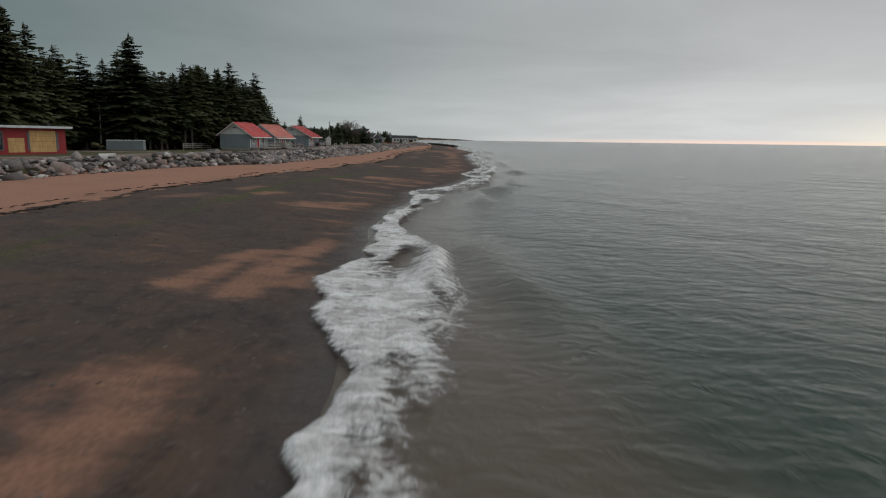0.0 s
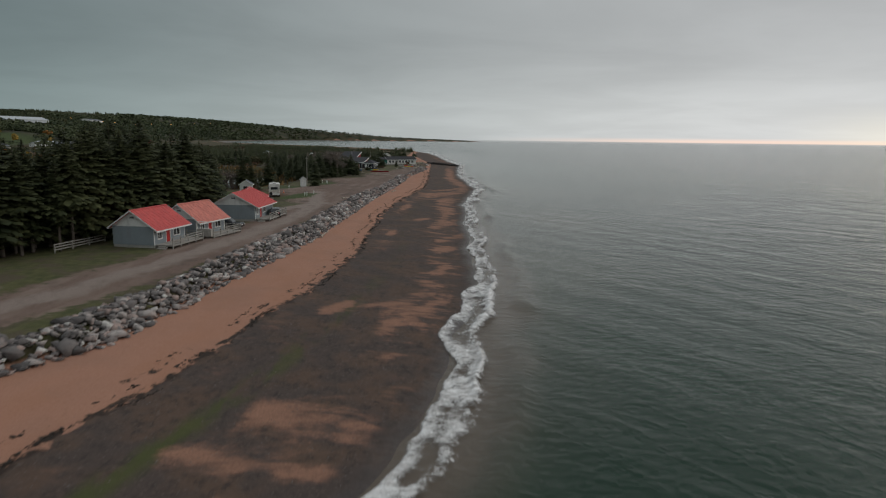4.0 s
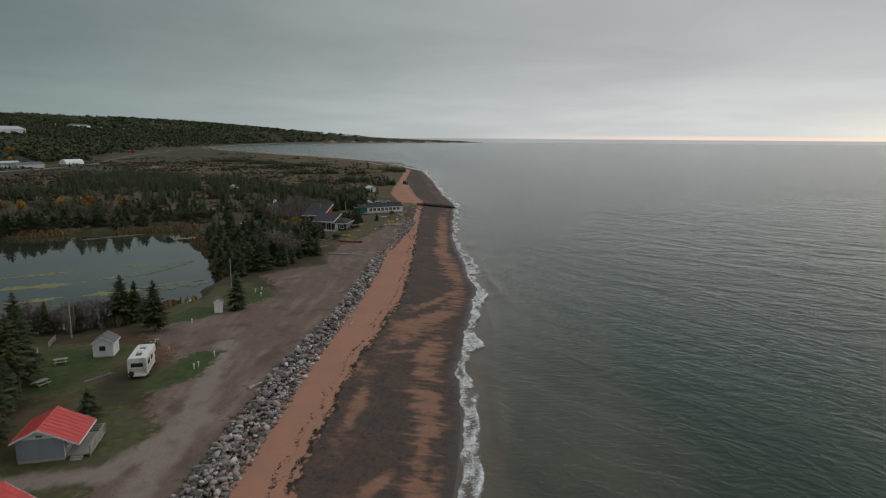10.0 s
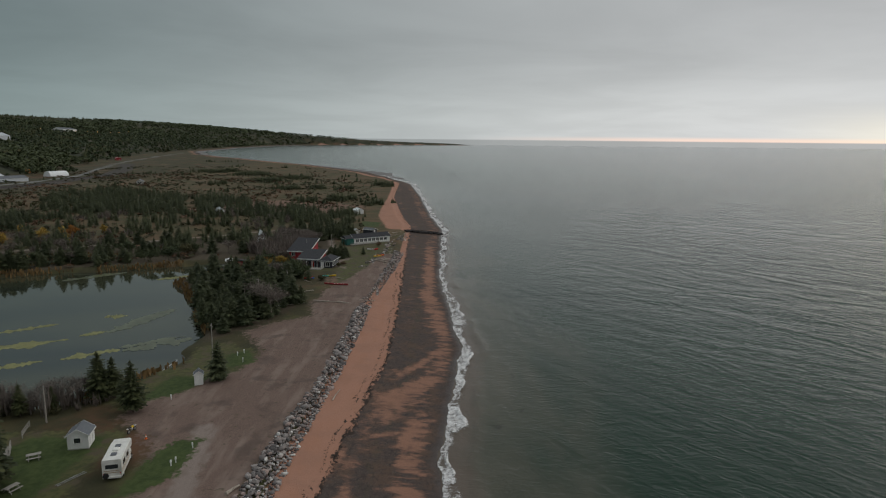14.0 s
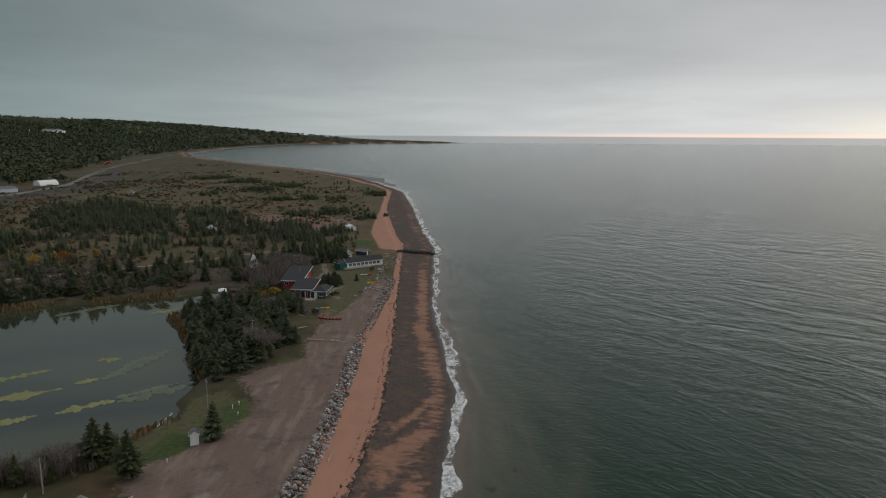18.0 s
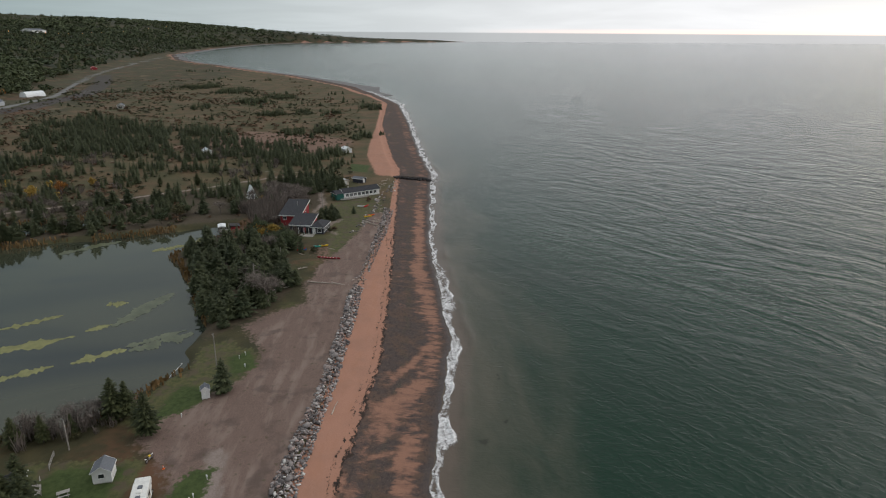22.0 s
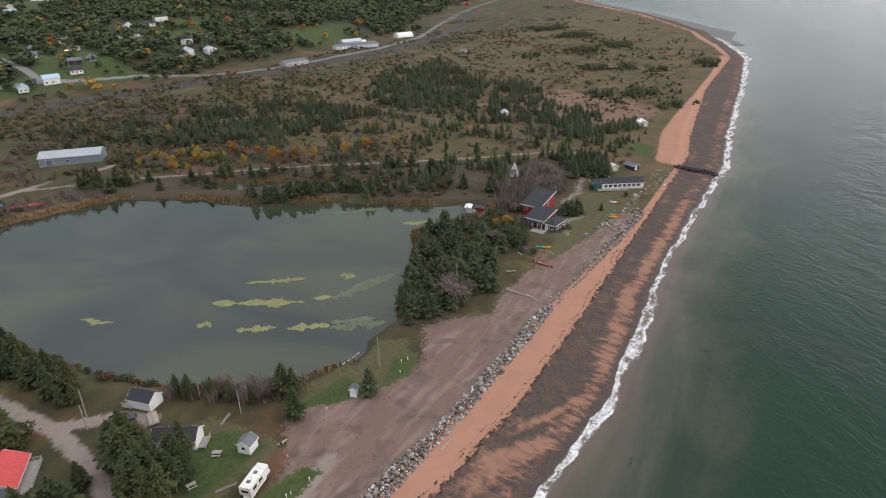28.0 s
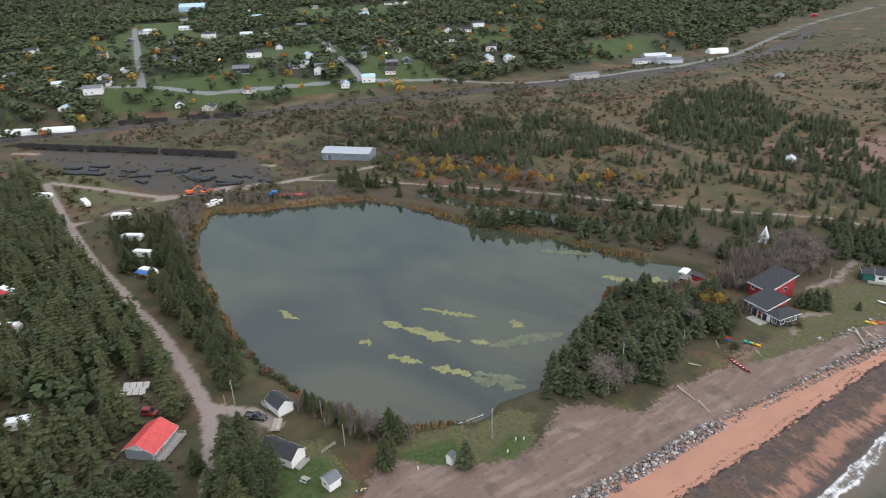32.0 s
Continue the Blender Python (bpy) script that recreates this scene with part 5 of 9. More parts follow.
for x, y in scatter(95, [(-90, 177), (-128, 173), (-180, 167), (-225, 166), (-226, 190), (-180, 186), (-142, 183.5), (-107, 184), (-92, 187)], 2.0, 5):
    plant(SPRUCES, x, y, rnd_trees.uniform(5.5, 9.5), 15, rnd_trees.choice((1, 3, 5)))
GROVE = [(-46, 239), (-53, 252), (-65, 281), (-74, 296), (-63, 306), (-48, 304), (-41, 297), (-37, 280), (-32, 266), (-36, 252)]
for x, y in scatter(105, GROVE, 1.7, 6):
    plant(YOUNG, x, y, rnd_trees.triangular(2.5, 9, 6), 6)
for x, y, h in ((-34.8, 212.2, 7.2), (-31.2, 268.6, 5), (-36.6, 164.8, 3.6)):
    plant(YOUNG, x, y, h, 6)
for x, y, h in ((-43.8, 197.8, 9.5), (-52.2, 203.5, 9.5), (-50.3, 204.5, 8), (-47, 201, 5.5), (-61, 196, 6), (-65, 194.5, 6.5), (-70, 192.3, 7), (-73, 191.5, 6.5), (-57, 198, 5)):
    plant(SPRUCES, x, y, h, 15, rnd_trees.choice((0, 3)))
for x, y, h in ((-35.8, 254.8, 10.5), (-36.8, 257.5, 7), (-64, 196, 6), (-58, 200, 5.5), (-55, 203, 5.5), (-53, 206, 5), (-60, 197, 5), (-68, 178, 5), (-56.5, 201.5, 6)):
    plant(BARE, x, y, h, 8)
for x, y in scatter(42, [(-70, 360), (-53, 348), (-50, 325), (-59, 331), (-43, 349), (-45, 370), (-61, 380)], 2.0, 7):
    plant(BARE, x, y, rnd_trees.uniform(4.5, 8), 8)
for x, y in scatter(16, [(-31, 330), (-28, 339), (-32, 345), (-35.5, 339), (-34, 331)], 1.9, 8):
    plant(YOUNG, x, y, rnd_trees.uniform(2.8, 5), 6)
for x, y in scatter(34, [(-47, 372), (-36, 376), (-30, 386), (-40, 407), (-64, 402)], 2.4, 9):
    plant(YOUNG, x, y, rnd_trees.uniform(4, 7), 6)
for x, y, h in ((-38, 304, 4), (-39.5, 307, 3.5), (-31, 297, 2), (-29, 319, 1.8), (-27.5, 321, 1.7), (-19, 362, 2.2), (-47, 309, 4.5), (-41, 303, 3.6)):
    plant(SHRUBS if h < 3 else LEAFY, x, y, h, 2.2 if h < 3 else 7)
for x, y, h in ((-48, 312, 6.5), (-50.5, 309, 5.5), (-49, 316, 5), (-63, 360, 4)):
    plant(GOLD, x, y, h, 6, 0)
for x, y, h in ((-89.5, 165, 5), (-91.5, 163.5, 4.5), (-88, 163, 4)):
    plant(LEAFY, x, y, h, 7, 1)
for x, y, h in ((-34, 336, 4.5), (-32.5, 334.5, 4), (-31, 334, 4.8), (-29.5, 334.5, 4.2), (-28.5, 337, 3.8), (-31, 340, 5), (-33, 339, 4.5), (-29.5, 339.5, 4), (-23, 344, 3), (-37, 390, 6), (-34, 386, 6.5), (-32, 382, 6), (-40, 392, 6), (-45, 376, 6.5), (-42, 380, 6), (-48, 384, 6),
                (-42, 300, 3.5), (-38.5, 300, 4), (-35, 297, 3.2), (-44, 305, 4.5), (-33, 271, 4), (-39, 269, 5), (-46, 308, 4), (-41, 303, 3.5), (-36, 302, 2.6), (-48, 305, 5)):
    plant(YOUNG, x, y, h, 6)
for x, y, h in ((-51, 313, 5), (-54, 316, 4.5), (-52.5, 310, 4.5), (-49, 309, 4)):
    plant(GOLD, x, y, h, 6)
for x, y in scatter(30, [(-50, 298), (-44, 294), (-38, 300), (-40, 312), (-48, 318), (-56, 320), (-58, 312)], 1.8, 15):
    plant(YOUNG if rnd_trees.random() < 0.6 else LEAFY, x, y, rnd_trees.uniform(2.5, 5.5), 6)
for x, y, h in ((-45, 297, 7), (-43, 270, 7), (-36, 262, 6.5)):
    plant(BARE, x, y, h, 8)
for x, y, h in ((-212, 341, 8), (-209, 339, 6), (-189, 345, 7.5), (-191, 347, 6), (-172, 344, 9), (-174, 346, 7), (-170, 347, 8), (-167, 350, 8), (-156, 358, 7), (-153, 375, 7), (-145, 386, 6), (-215, 307, 6), (-279, 355, 7), (-198, 343, 5), (-182, 343, 6), (-160, 366, 6), (-226, 330, 6.5), (-240, 318, 6)):
    plant(GOLD, x, y, h, 6)
for x, y, h in ((-176, 341, 8), (-168, 344, 7.5), (-180, 346, 7), (-205, 338, 7), (-163, 356, 7), (-150, 352, 6.5), (-195, 335, 7), (-228, 312, 7), (-235, 308, 6), (-222, 305, 6.5), (-140, 345, 6)):
    plant(BARE, x, y, h, 8)
for (ax, ay), (bx, by), k in (((-153, 295), (-141, 304), 11), ((-141, 304), (-131, 317), 12), ((-126, 318), (-112, 326), 7), ((-108, 352), (-92, 362), 6), ((-131, 352), (-112, 366), 6)):
    for i in range(k):
        u = rnd_trees.random()
        plant(YOUNG, ax + (bx - ax) * u + rnd_trees.gauss(0, 1.2), ay + (by - ay) * u + rnd_trees.gauss(0, 1.2), rnd_trees.uniform(3.5, 7.2), 6)
for x, y, h in ((-232, 271, 8.5), (-229, 274, 9.5), (-226, 276, 8), (-235, 276, 8), (-231, 279, 9), (-222, 281, 7), (-218, 284, 7.5), (-238, 281, 7), (-105, 371, 6), (-100, 392, 6), (-78, 415, 6), (-117, 392, 5)):
    plant(SPRUCES, x, y, h, 15, rnd_trees.choice((1, 3, 5)))
BANK = [(-222, 266), (-204, 284), (-182, 293), (-155, 300), (-127, 315), (-96, 325), (-70, 341), (-66, 356), (-106, 350), (-150, 338), (-192, 316), (-224, 294)]
for x, y in scatter(70, BANK, 3.0, 10):
    if rnd_trees.random() < 0.5:
        plant(YOUNG, x, y, rnd_trees.uniform(3.5, 7.5), 6)
    else:
        plant(LEAFY if rnd_trees.random() < 0.7 else BARE, x, y, rnd_trees.uniform(3.5, 6), 7)
for x, y in scatter(20, [(-252, 292), (-219, 300), (-182, 330), (-150, 352), (-160, 366), (-202, 346), (-252, 314)], 3.2, 12):
    plant(GOLD, x, y, rnd_trees.uniform(4.5, 8), 6)
for x, y in scatter(85, [(-56, 197), (-74, 191), (-107, 184.5), (-144, 184.5), (-180, 186), (-222, 196), (-232, 212), (-180, 191), (-144, 189.5), (-107, 190), (-76, 197), (-58, 206)], 1.8, 13):
    plant(SHRUBS, x, y, rnd_trees.uniform(1.2, 2.6), 2.2)
for x, y in scatter(20, [(-236, 208), (-250, 196), (-262, 215), (-245, 250), (-232, 250), (-240, 225)], 2.5, 14):
    plant(BARE, x, y, rnd_trees.uniform(2.5, 5), 8)
for k in SPRUCES + YOUNG + GOLD + LEAFY + BARE + SHRUBS:
    for o in (*k.children_recursive, k):
        bpy.data.objects.remove(o)


def far_conifer(seed, tiers=6, n=10):
    """A small conifer for the distance: ragged star-shaped tiers round a thin stem."""
    rnd = random.Random(seed)
    v, f = [], []
    tilt = rnd.uniform(0, 6.28)
    for k in range(tiers):
        u = k / tiers
        z0, z1, r = u * 0.8 + 0.03, u * 0.8 + 0.36, 0.3 * (1 - u) ** 0.8 + 0.02
        o = len(v)
        v.append((0.02 * math.cos(tilt), 0.02 * math.sin(tilt), min(1.0, z1)))
        for i in range(n):
            q = r * (rnd.uniform(0.75, 1.35) if i % 2 else rnd.uniform(0.3, 0.55))
            a = i * 6.283 / n + k * 0.7 + rnd.uniform(-0.15, 0.15)
            v.append((math.cos(a) * q, math.sin(a) * q, z0 + rnd.uniform(-0.06, 0.05) - 0.25 * (q - r * 0.5)))
        f += [(o, o + 1 + i, o + 1 + (i + 1) % n) for i in range(n)]
    return np.array(v, np.float32), np.array(f, np.int32)


def mid_conifer(seed):
    """A conifer of moderate detail for the depth of the wood, one unit high."""
    rnd = random.Random(seed)
    v, f = [], []
    for k in range(13):
        u = k / 13
        z, reach = 0.12 + 0.86 * u, 0.24 * (1 - u) ** 0.8 + 0.012
        n = 9 if u < 0.6 else 6
        a0 = rnd.uniform(0, 6.28)
        for j in range(n):
            a = a0 + j * 6.283 / n + rnd.uniform(-0.3, 0.3)
            r = reach * rnd.uniform(0.55, 1.2)
            ca, sa, w = math.cos(a), math.sin(a), r * rnd.uniform(0.2, 0.36)
            o = len(v)
            zt = z - r * (0.35 - 0.5 * u)
            v += [(0, 0, z + 0.03), (ca * r * 0.6 - sa * w, sa * r * 0.6 + ca * w, (z + zt) / 2 - 0.015), (ca * r, sa * r, zt), (ca * r * 0.6 + sa * w, sa * r * 0.6 - ca * w, (z + zt) / 2 - 0.015)]
            f += [(o, o + 1, o + 2), (o, o + 2, o + 3)]
    return np.array(v, np.float32), np.array(f, np.int32)


def far_crown(seed, n=34, size=0.14):
    """A broad crown for the distance: leaf clumps laid like scales round an uneven dome."""
    rnd = random.Random(seed)
    v, f = [], []
    lobes = [(Vector((rnd.gauss(0, 0.13), rnd.gauss(0, 0.13), 0.5 + rnd.uniform(-0.12, 0.14))), rnd.uniform(0.22, 0.34)) for _ in range(4)]
    for _ in range(n):
        o, r = rnd.choice(lobes)
        d = Vector((rnd.gauss(0, 1), rnd.gauss(0, 1), rnd.gauss(0.25, 0.9))).normalized()
        c = o + d * r * rnd.uniform(0.75, 1.1)
        k = (d + Vector((rnd.gauss(0, 0.35), rnd.gauss(0, 0.35), rnd.gauss(0.1, 0.35)))).normalized()
        e1 = k.cross(Vector((rnd.gauss(0, 1), rnd.gauss(0, 1), rnd.gauss(0, 1)))).normalized() * size * rnd.uniform(0.7, 1.3)
        e2 = k.cross(e1).normalized() * size * rnd.uniform(0.6, 1.1)
        b = len(v)
        v += [tuple(c - e1), tuple(c - e2), tuple(c + e1), tuple(c + e2)]
        f += [(b, b + 1, b + 2), (b, b + 2, b + 3)]
    return np.array(v, np.float32), np.array(f, np.int32)


def thicket(seed, n=34):
    """A leafless bush: thin stems fanning up from the ground, one unit high."""
    rnd = random.Random(seed)
    v, f = [], []
    for _ in range(n):
        a, lean, h = rnd.uniform(0, 6.28), rnd.uniform(0, 0.5), rnd.uniform(0.5, 1.0)
        x, y = rnd.gauss(0, 0.12), rnd.gauss(0, 0.12)
        tip = (x + math.cos(a) * lean * h, y + math.sin(a) * lean * h, h)
        w = rnd.uniform(0.015, 0.04)
        b = rnd.uniform(0, 3.14)
        mid = [0.5 * (x + tip[0]) + rnd.gauss(0, 0.04), 0.5 * (y + tip[1]) + rnd.gauss(0, 0.04), h * 0.5]
        o = len(v)
        v += [(x, y, 0), (mid[0] - w * math.cos(b), mid[1] - w * math.sin(b), mid[2]), (mid[0] + w * math.cos(b), mid[1] + w * math.sin(b), mid[2]), tip]
        f += [(o, o + 1, o + 2), (o + 1, o + 3, o + 2)]
    return np.array(v, np.float32), np.array(f, np.int32)


def spread_many(n, x0, x1, y0, y1, seed, test):
    """Arrays of points in a box that pass a test on arrays."""
    r = np.random.RandomState(seed)
    x, y = r.uniform(x0, x1, n), r.uniform(y0, y1, n)
    ok = test(x, y)
    for l in TRACKS + RAILS + ROADS + LANES:
        ok &= near_line(x, y, l) > 3.6
    ok &= (np.hypot(x + 69, y - 367) > 6) & (np.hypot(x + 63, y - 355) > 4.5)
    z = ground_z(x, y)
    ok &= z > 1.3
    return x[ok], y[ok], z[ok], r


def far_stuff(name, label, templates, xyzr, lo, hi, mat, squat=1.0, low=None):
    x, y, z, r = xyzr
    places = []
    for i in range(len(x)):
        h = r.uniform(lo, hi) * (1.0 if low is None else float(low(x[i], y[i])))
        w = h * r.uniform(0.8, 1.3) * squat
        places.append((r.randint(len(templates)), x[i], y[i], z[i] - 0.1, w, w, h, r.uniform(0, 6.28), 0.0))
    tagged(new(name, joined(name, templates, places, mat)), label, "trees", "", "stuff")


MIDS = [mid_conifer(i) for i in range(7)]
CONES, CROWNS = [far_conifer(i) for i in range(6)], [far_crown(i, 60, 0.115) for i in range(8)]
SMALL = [far_conifer(10 + i, 4, 8) for i in range(6)]
BRUSH = [thicket(i) for i in range(6)]
HEAPS = [far_crown(20 + i, 17, 0.2) for i in range(8)]
PLANTATION = [(-222, 473), (-279, 590), (-268, 648), (-214, 590), (-162, 566), (-96, 507), (-66, 496), (-56, 452), (-88, 449), (-116, 452), (-163, 455)]
BELT = [(-345, 315), (-304, 376), (-281, 451), (-217, 456), (-190, 430), (-206, 385), (-250, 349), (-300, 311)]


def in_ring(ring, soft=0.0):
    return lambda x, y: inside(x, y, ring) > soft * (hash_noise(x, y, 24, 41) * 1.6 - 1.1) + soft * (hash_noise(x, y, 7, 40) - 0.5)


def heath(x, y, coast=38):
    return (shore_x(y) - x > coast) & (along(FOOT, y) < x - 15) & (inside(x, y, YARD) < -4) & (np.hypot(x + 277, y - 296) > 20)


far_stuff("spruce_plantation", "block of dark young spruces on the heath", MIDS, spread_many(4200, -300, -40, 425, 660, 51, lambda x, y: in_ring(PLANTATION, 14)(x, y) & (hash_noise(x, y, 9, 32) > 0.26) & (near_line(x, y, [(-128, 455), (-150, 500), (-165, 540)]) > 4)), 2.8, 7.5, M["young"], 1.25)
far_stuff("spruce_belt", "belt of dark spruces behind the track", MIDS, spread_many(2000, -350, -180, 300, 480, 52, lambda x, y: in_ring(BELT, 16)(x, y) & heath(x, y) & (hash_noise(x, y, 12, 31) > 0.4)), 2.8, 8, M["young"], 1.2)
CLUMPS = ((-87, 552, 9), (-64, 565, 12), (-38, 534, 8), (-49, 475, 9), (-57, 457, 6), (-63, 447, 6), (-42, 438, 5), (-75, 665, 9), (-225, 880, 22), (-285, 950, 26), (-168, 756, 14), (-123, 655, 12), (-87, 498, 6), (-45, 712, 14), (-100, 666, 8), (-150, 800, 14), (-200, 700, 10))


def clumped(x, y):
    best = np.min([np.hypot(x - a, (y - b) * 0.8) / r for a, b, r in CLUMPS], 0)
    return best < 0.6 + 0.8 * hash_noise(x, y, 5, 57)


far_stuff("heath_clumps", "dark clumps of conifers on open heath", MIDS, spread_many(26000, -330, -25, 425, 990, 53, lambda x, y: heath(x, y, 18) & clumped(x, y)), 2.0, 5.5, M["young"], 1.3)
far_stuff("heath_conifers", "scattered small conifers on open heath", CONES,
          spread_many(6000, -430, -20, 425, 1700, 75, lambda x, y: heath(x, y, 20) & (hash_noise(x, y, 60, 42) * 0.6 + hash_noise(x, y, 15, 43) * 0.55 > 0.8)), 1.4, 4.5, M["young"], 1.3)
far_stuff("shore_conifers", "small conifers scattered behind the open sand", MIDS,
          spread_many(260, -170, -30, 420, 700, 64, lambda x, y: (x < along(DUNE, y) - 3) & (hash_noise(x, y, 22, 39) > 0.6)), 1.3, 4.0, M["young"], 1.3)
far_stuff("track_conifers", "young spruces and bushes along the track north of the lagoon", MIDS,
          spread_many(2000, -260, -30, 300, 450, 65, lambda x, y: heath(x, y, 40) & (hash_noise(x, y, 18, 38) > 0.5) & (inside(x, y, LAGOON) < -3)), 2.5, 7.5, M["young"])
far_stuff("heath_shrubs", "low brown and green shrubs on open heath", HEAPS,
          spread_many(7500, -450, -30, 120, 1100, 54, lambda x, y: heath(x, y) & ((y > 320) | (x < -250)) & (hash_noise(x, y, 26, 44) > 0.42)), 0.7, 2.0, M["heather"], 1.9)
far_stuff("heath_bushes", "russet bushes on open heath", HEAPS,
          spread_many(4500, -450, -60, 120, 900, 55, lambda x, y: heath(x, y, 60) & ((y > 255) | (x < -250)) & (hash_noise(x, y, 40, 45) > 0.52) & (inside(x, y, LAGOON) < -3)), 0.8, 2.2, M["bush"], 1.8)
far_stuff("heath_grass", "tufts of rough yellow-green grass on open heath", HEAPS,
          spread_many(7000, -450, -40, 320, 1000, 66, lambda x, y: heath(x, y, 30) & (hash_noise(x, y, 33, 37) > 0.55)), 0.4, 0.9, M["grassy"], 3.0)
far_stuff("west_shrubs", "dense olive shrubs between the railway and the lagoon", HEAPS,
          spread_many(2600, -450, -215, 140, 520, 74, lambda x, y: heath(x, y, 60) & (hash_noise(x, y, 34, 30) > 0.4) & (inside(x, y, LAGOON) < -6)), 1.2, 3.6, M["olive"], 1.3)
far_stuff("yard_weeds", "weeds and low scrub over the dark yard", HEAPS, spread_many(1500, -440, -255, 130, 258, 77, lambda x, y: (inside(x, y, YARD) > -6) & (hash_noise(x, y, 12, 29) > 0.45)), 0.3, 1.2, M["olive"], 2.0)
far_stuff("bare_thicket", "leafless grey thicket among the heath trees", BRUSH,
          spread_many(2600, -380, -40, 255, 480, 67, lambda x, y: heath(x, y, 45) & (hash_noise(x, y, 30, 36) > 0.58) & (inside(x, y, LAGOON) < -4)), 1.5, 4.5, M["twig"], 1.0)
far_stuff("gold_belt", "yellow and orange autumn trees along the track", CROWNS,
          spread_many(46, -262, -120, 292, 420, 68, lambda x, y: (inside(x, y, [(-262, 296), (-222, 300), (-150, 352), (-130, 372), (-150, 412), (-195, 372), (-262, 322)]) > 0) & (hash_noise(x, y, 14, 35) > 0.5)), 3.5, 7.5, M["gold"], 0.6)


def wooded_hill(x, y):
    h = along(FOOT, y) - x
    return (h > 15) & (step(hash_noise(x, y, 75, 11), 0.42, 0.6) * (y < 850) * (h < 700) < 0.6)


far_stuff("hill_woods", "mixed dark woods over the far hillside", HEAPS, spread_many(17000, -2300, -440, -300, 3000, 56, lambda x, y: wooded_hill(x, y) & ((x < -1150) | (y > 1150))), 5, 12, M["green"], 1.3)
far_stuff("slope_woods", "round green trees on the slope above the railway", CROWNS, spread_many(6500, -1150, -440, -300, 1150, 76, wooded_hill), 6, 12.5, M["green"], 1.45)
far_stuff("hill_autumn_woods", "fading yellow-brown trees over the far hillside", HEAPS, spread_many(4200, -1900, -440, -300, 2400, 69, lambda x, y: wooded_hill(x, y) & (hash_noise(x, y, 60, 34) > 0.5)), 5, 11, M["olive"], 1.3)
far_stuff("hill_spruces", "dark spruces over the far hillside", SMALL, spread_many(10000, -2300, -440, -300, 3600, 57, lambda x, y: wooded_hill(x, y) & (hash_noise(x, y, 110, 46) > 0.4)), 7, 14, M["spruce"], 1.2)
far_stuff("town_trees", "garden trees among the houses", CROWNS, spread_many(4200, -1150, -430, -50, 900, 58, lambda x, y: (along(FOOT, y) - x > -30) & (hash_noise(x, y, 30, 47) > 0.46 - 0.2 * step(y, 260, 200))), 4, 11, M["green"], 1.1)
far_stuff("town_autumn_trees", "garden trees in orange autumn leaf", CROWNS, spread_many(130, -900, -435, -50, 900, 59, lambda x, y: hash_noise(x, y, 30, 48) > 0.5), 5, 10, M["rust"], 1.1)
far_stuff("town_yellow_trees", "garden trees in yellow autumn leaf", CROWNS, spread_many(220, -900, -435, -50, 900, 70, lambda x, y: hash_noise(x, y, 30, 33) > 0.5), 5, 11, M["gold"], 1.1)
far_stuff("bluff_woods", "woods on the far headland", HEAPS, spread_many(7000, -2600, 300, 2600, 4950, 60, lambda x, y: (along(FOOT, y) - x > -10) & (along(FOOT, y) - x < 900)), 9, 17, M["green"], 1.6, lambda x, y: 1 - 0.8 * step(y, 4100, 4900))
far_stuff("house_thicket", "tall leafless grey thicket round the beach house", BRUSH,
          spread_many(900, -70, -40, 318, 385, 71, lambda x, y: (inside(x, y, [(-66, 345), (-60, 368), (-48, 370), (-46, 352), (-51, 338), (-52, 326), (-58, 326), (-57, 336)]) > -1) & (np.hypot(x + 69, y - 368) > 5)), 3.5, 7.5, M["twig"], 0.8)
far_stuff("shore_thicket", "leafless saplings along the lagoon's near shore", BRUSH,
          spread_many(150, -75, -44, 188, 212, 72, lambda x, y: (inside(x, y, [(-74, 190), (-74, 195), (-56, 206), (-50, 208), (-48, 204), (-58, 196)]) > -1)), 1.5, 6.0, M["twig"], 0.6)
far_stuff("west_thicket", "leafless saplings along the lagoon's west shore", BRUSH,
          spread_many(700, -262, -205, 185, 275, 73, lambda x, y: (inside(x, y, LAGOON) < -2) & (inside(x, y, LAGOON) > -16)), 1.5, 5.0, M["twig"], 0.8)


def deep_wood(x, y):
    ok = (inside(x, y, [(-345, -120), (-66, -60), (-66, 60), (-56, 92), (-50, 112), (-52, 138), (-66, 152), (-88, 168), (-130, 166), (-170, 160), (-207, 154), (-255, 150), (-345, 144)]) > 0)
    for a, b, r in OPEN:
        ok &= np.hypot(x - a, y - b) > r
    return ok


far_stuff("wood_depth", "dense dark spruces filling the depth of the wood", MIDS, spread_many(4300, -345, -50, -120, 165, 61, deep_wood), 8, 15, M["spruce"], 1.0)
far_stuff("wood_broadleaves", "thin green broadleaf trees among the spruces", CROWNS, spread_many(800, -345, -50, -60, 165, 62, deep_wood), 5, 10, M["green"], 1.0)
far_stuff("wood_undergrowth", "low undergrowth on the wood's floor", HEAPS, spread_many(2600, -300, -40, 20, 165, 63, lambda x, y: inside(x, y, [(-300, 20), (-62, 30), (-50, 70), (-44, 100), (-39, 112), (-39, 146), (-60, 160), (-90, 165), (-300, 140)]) > 0), 0.5, 1.6, M["grassy"], 1.4)


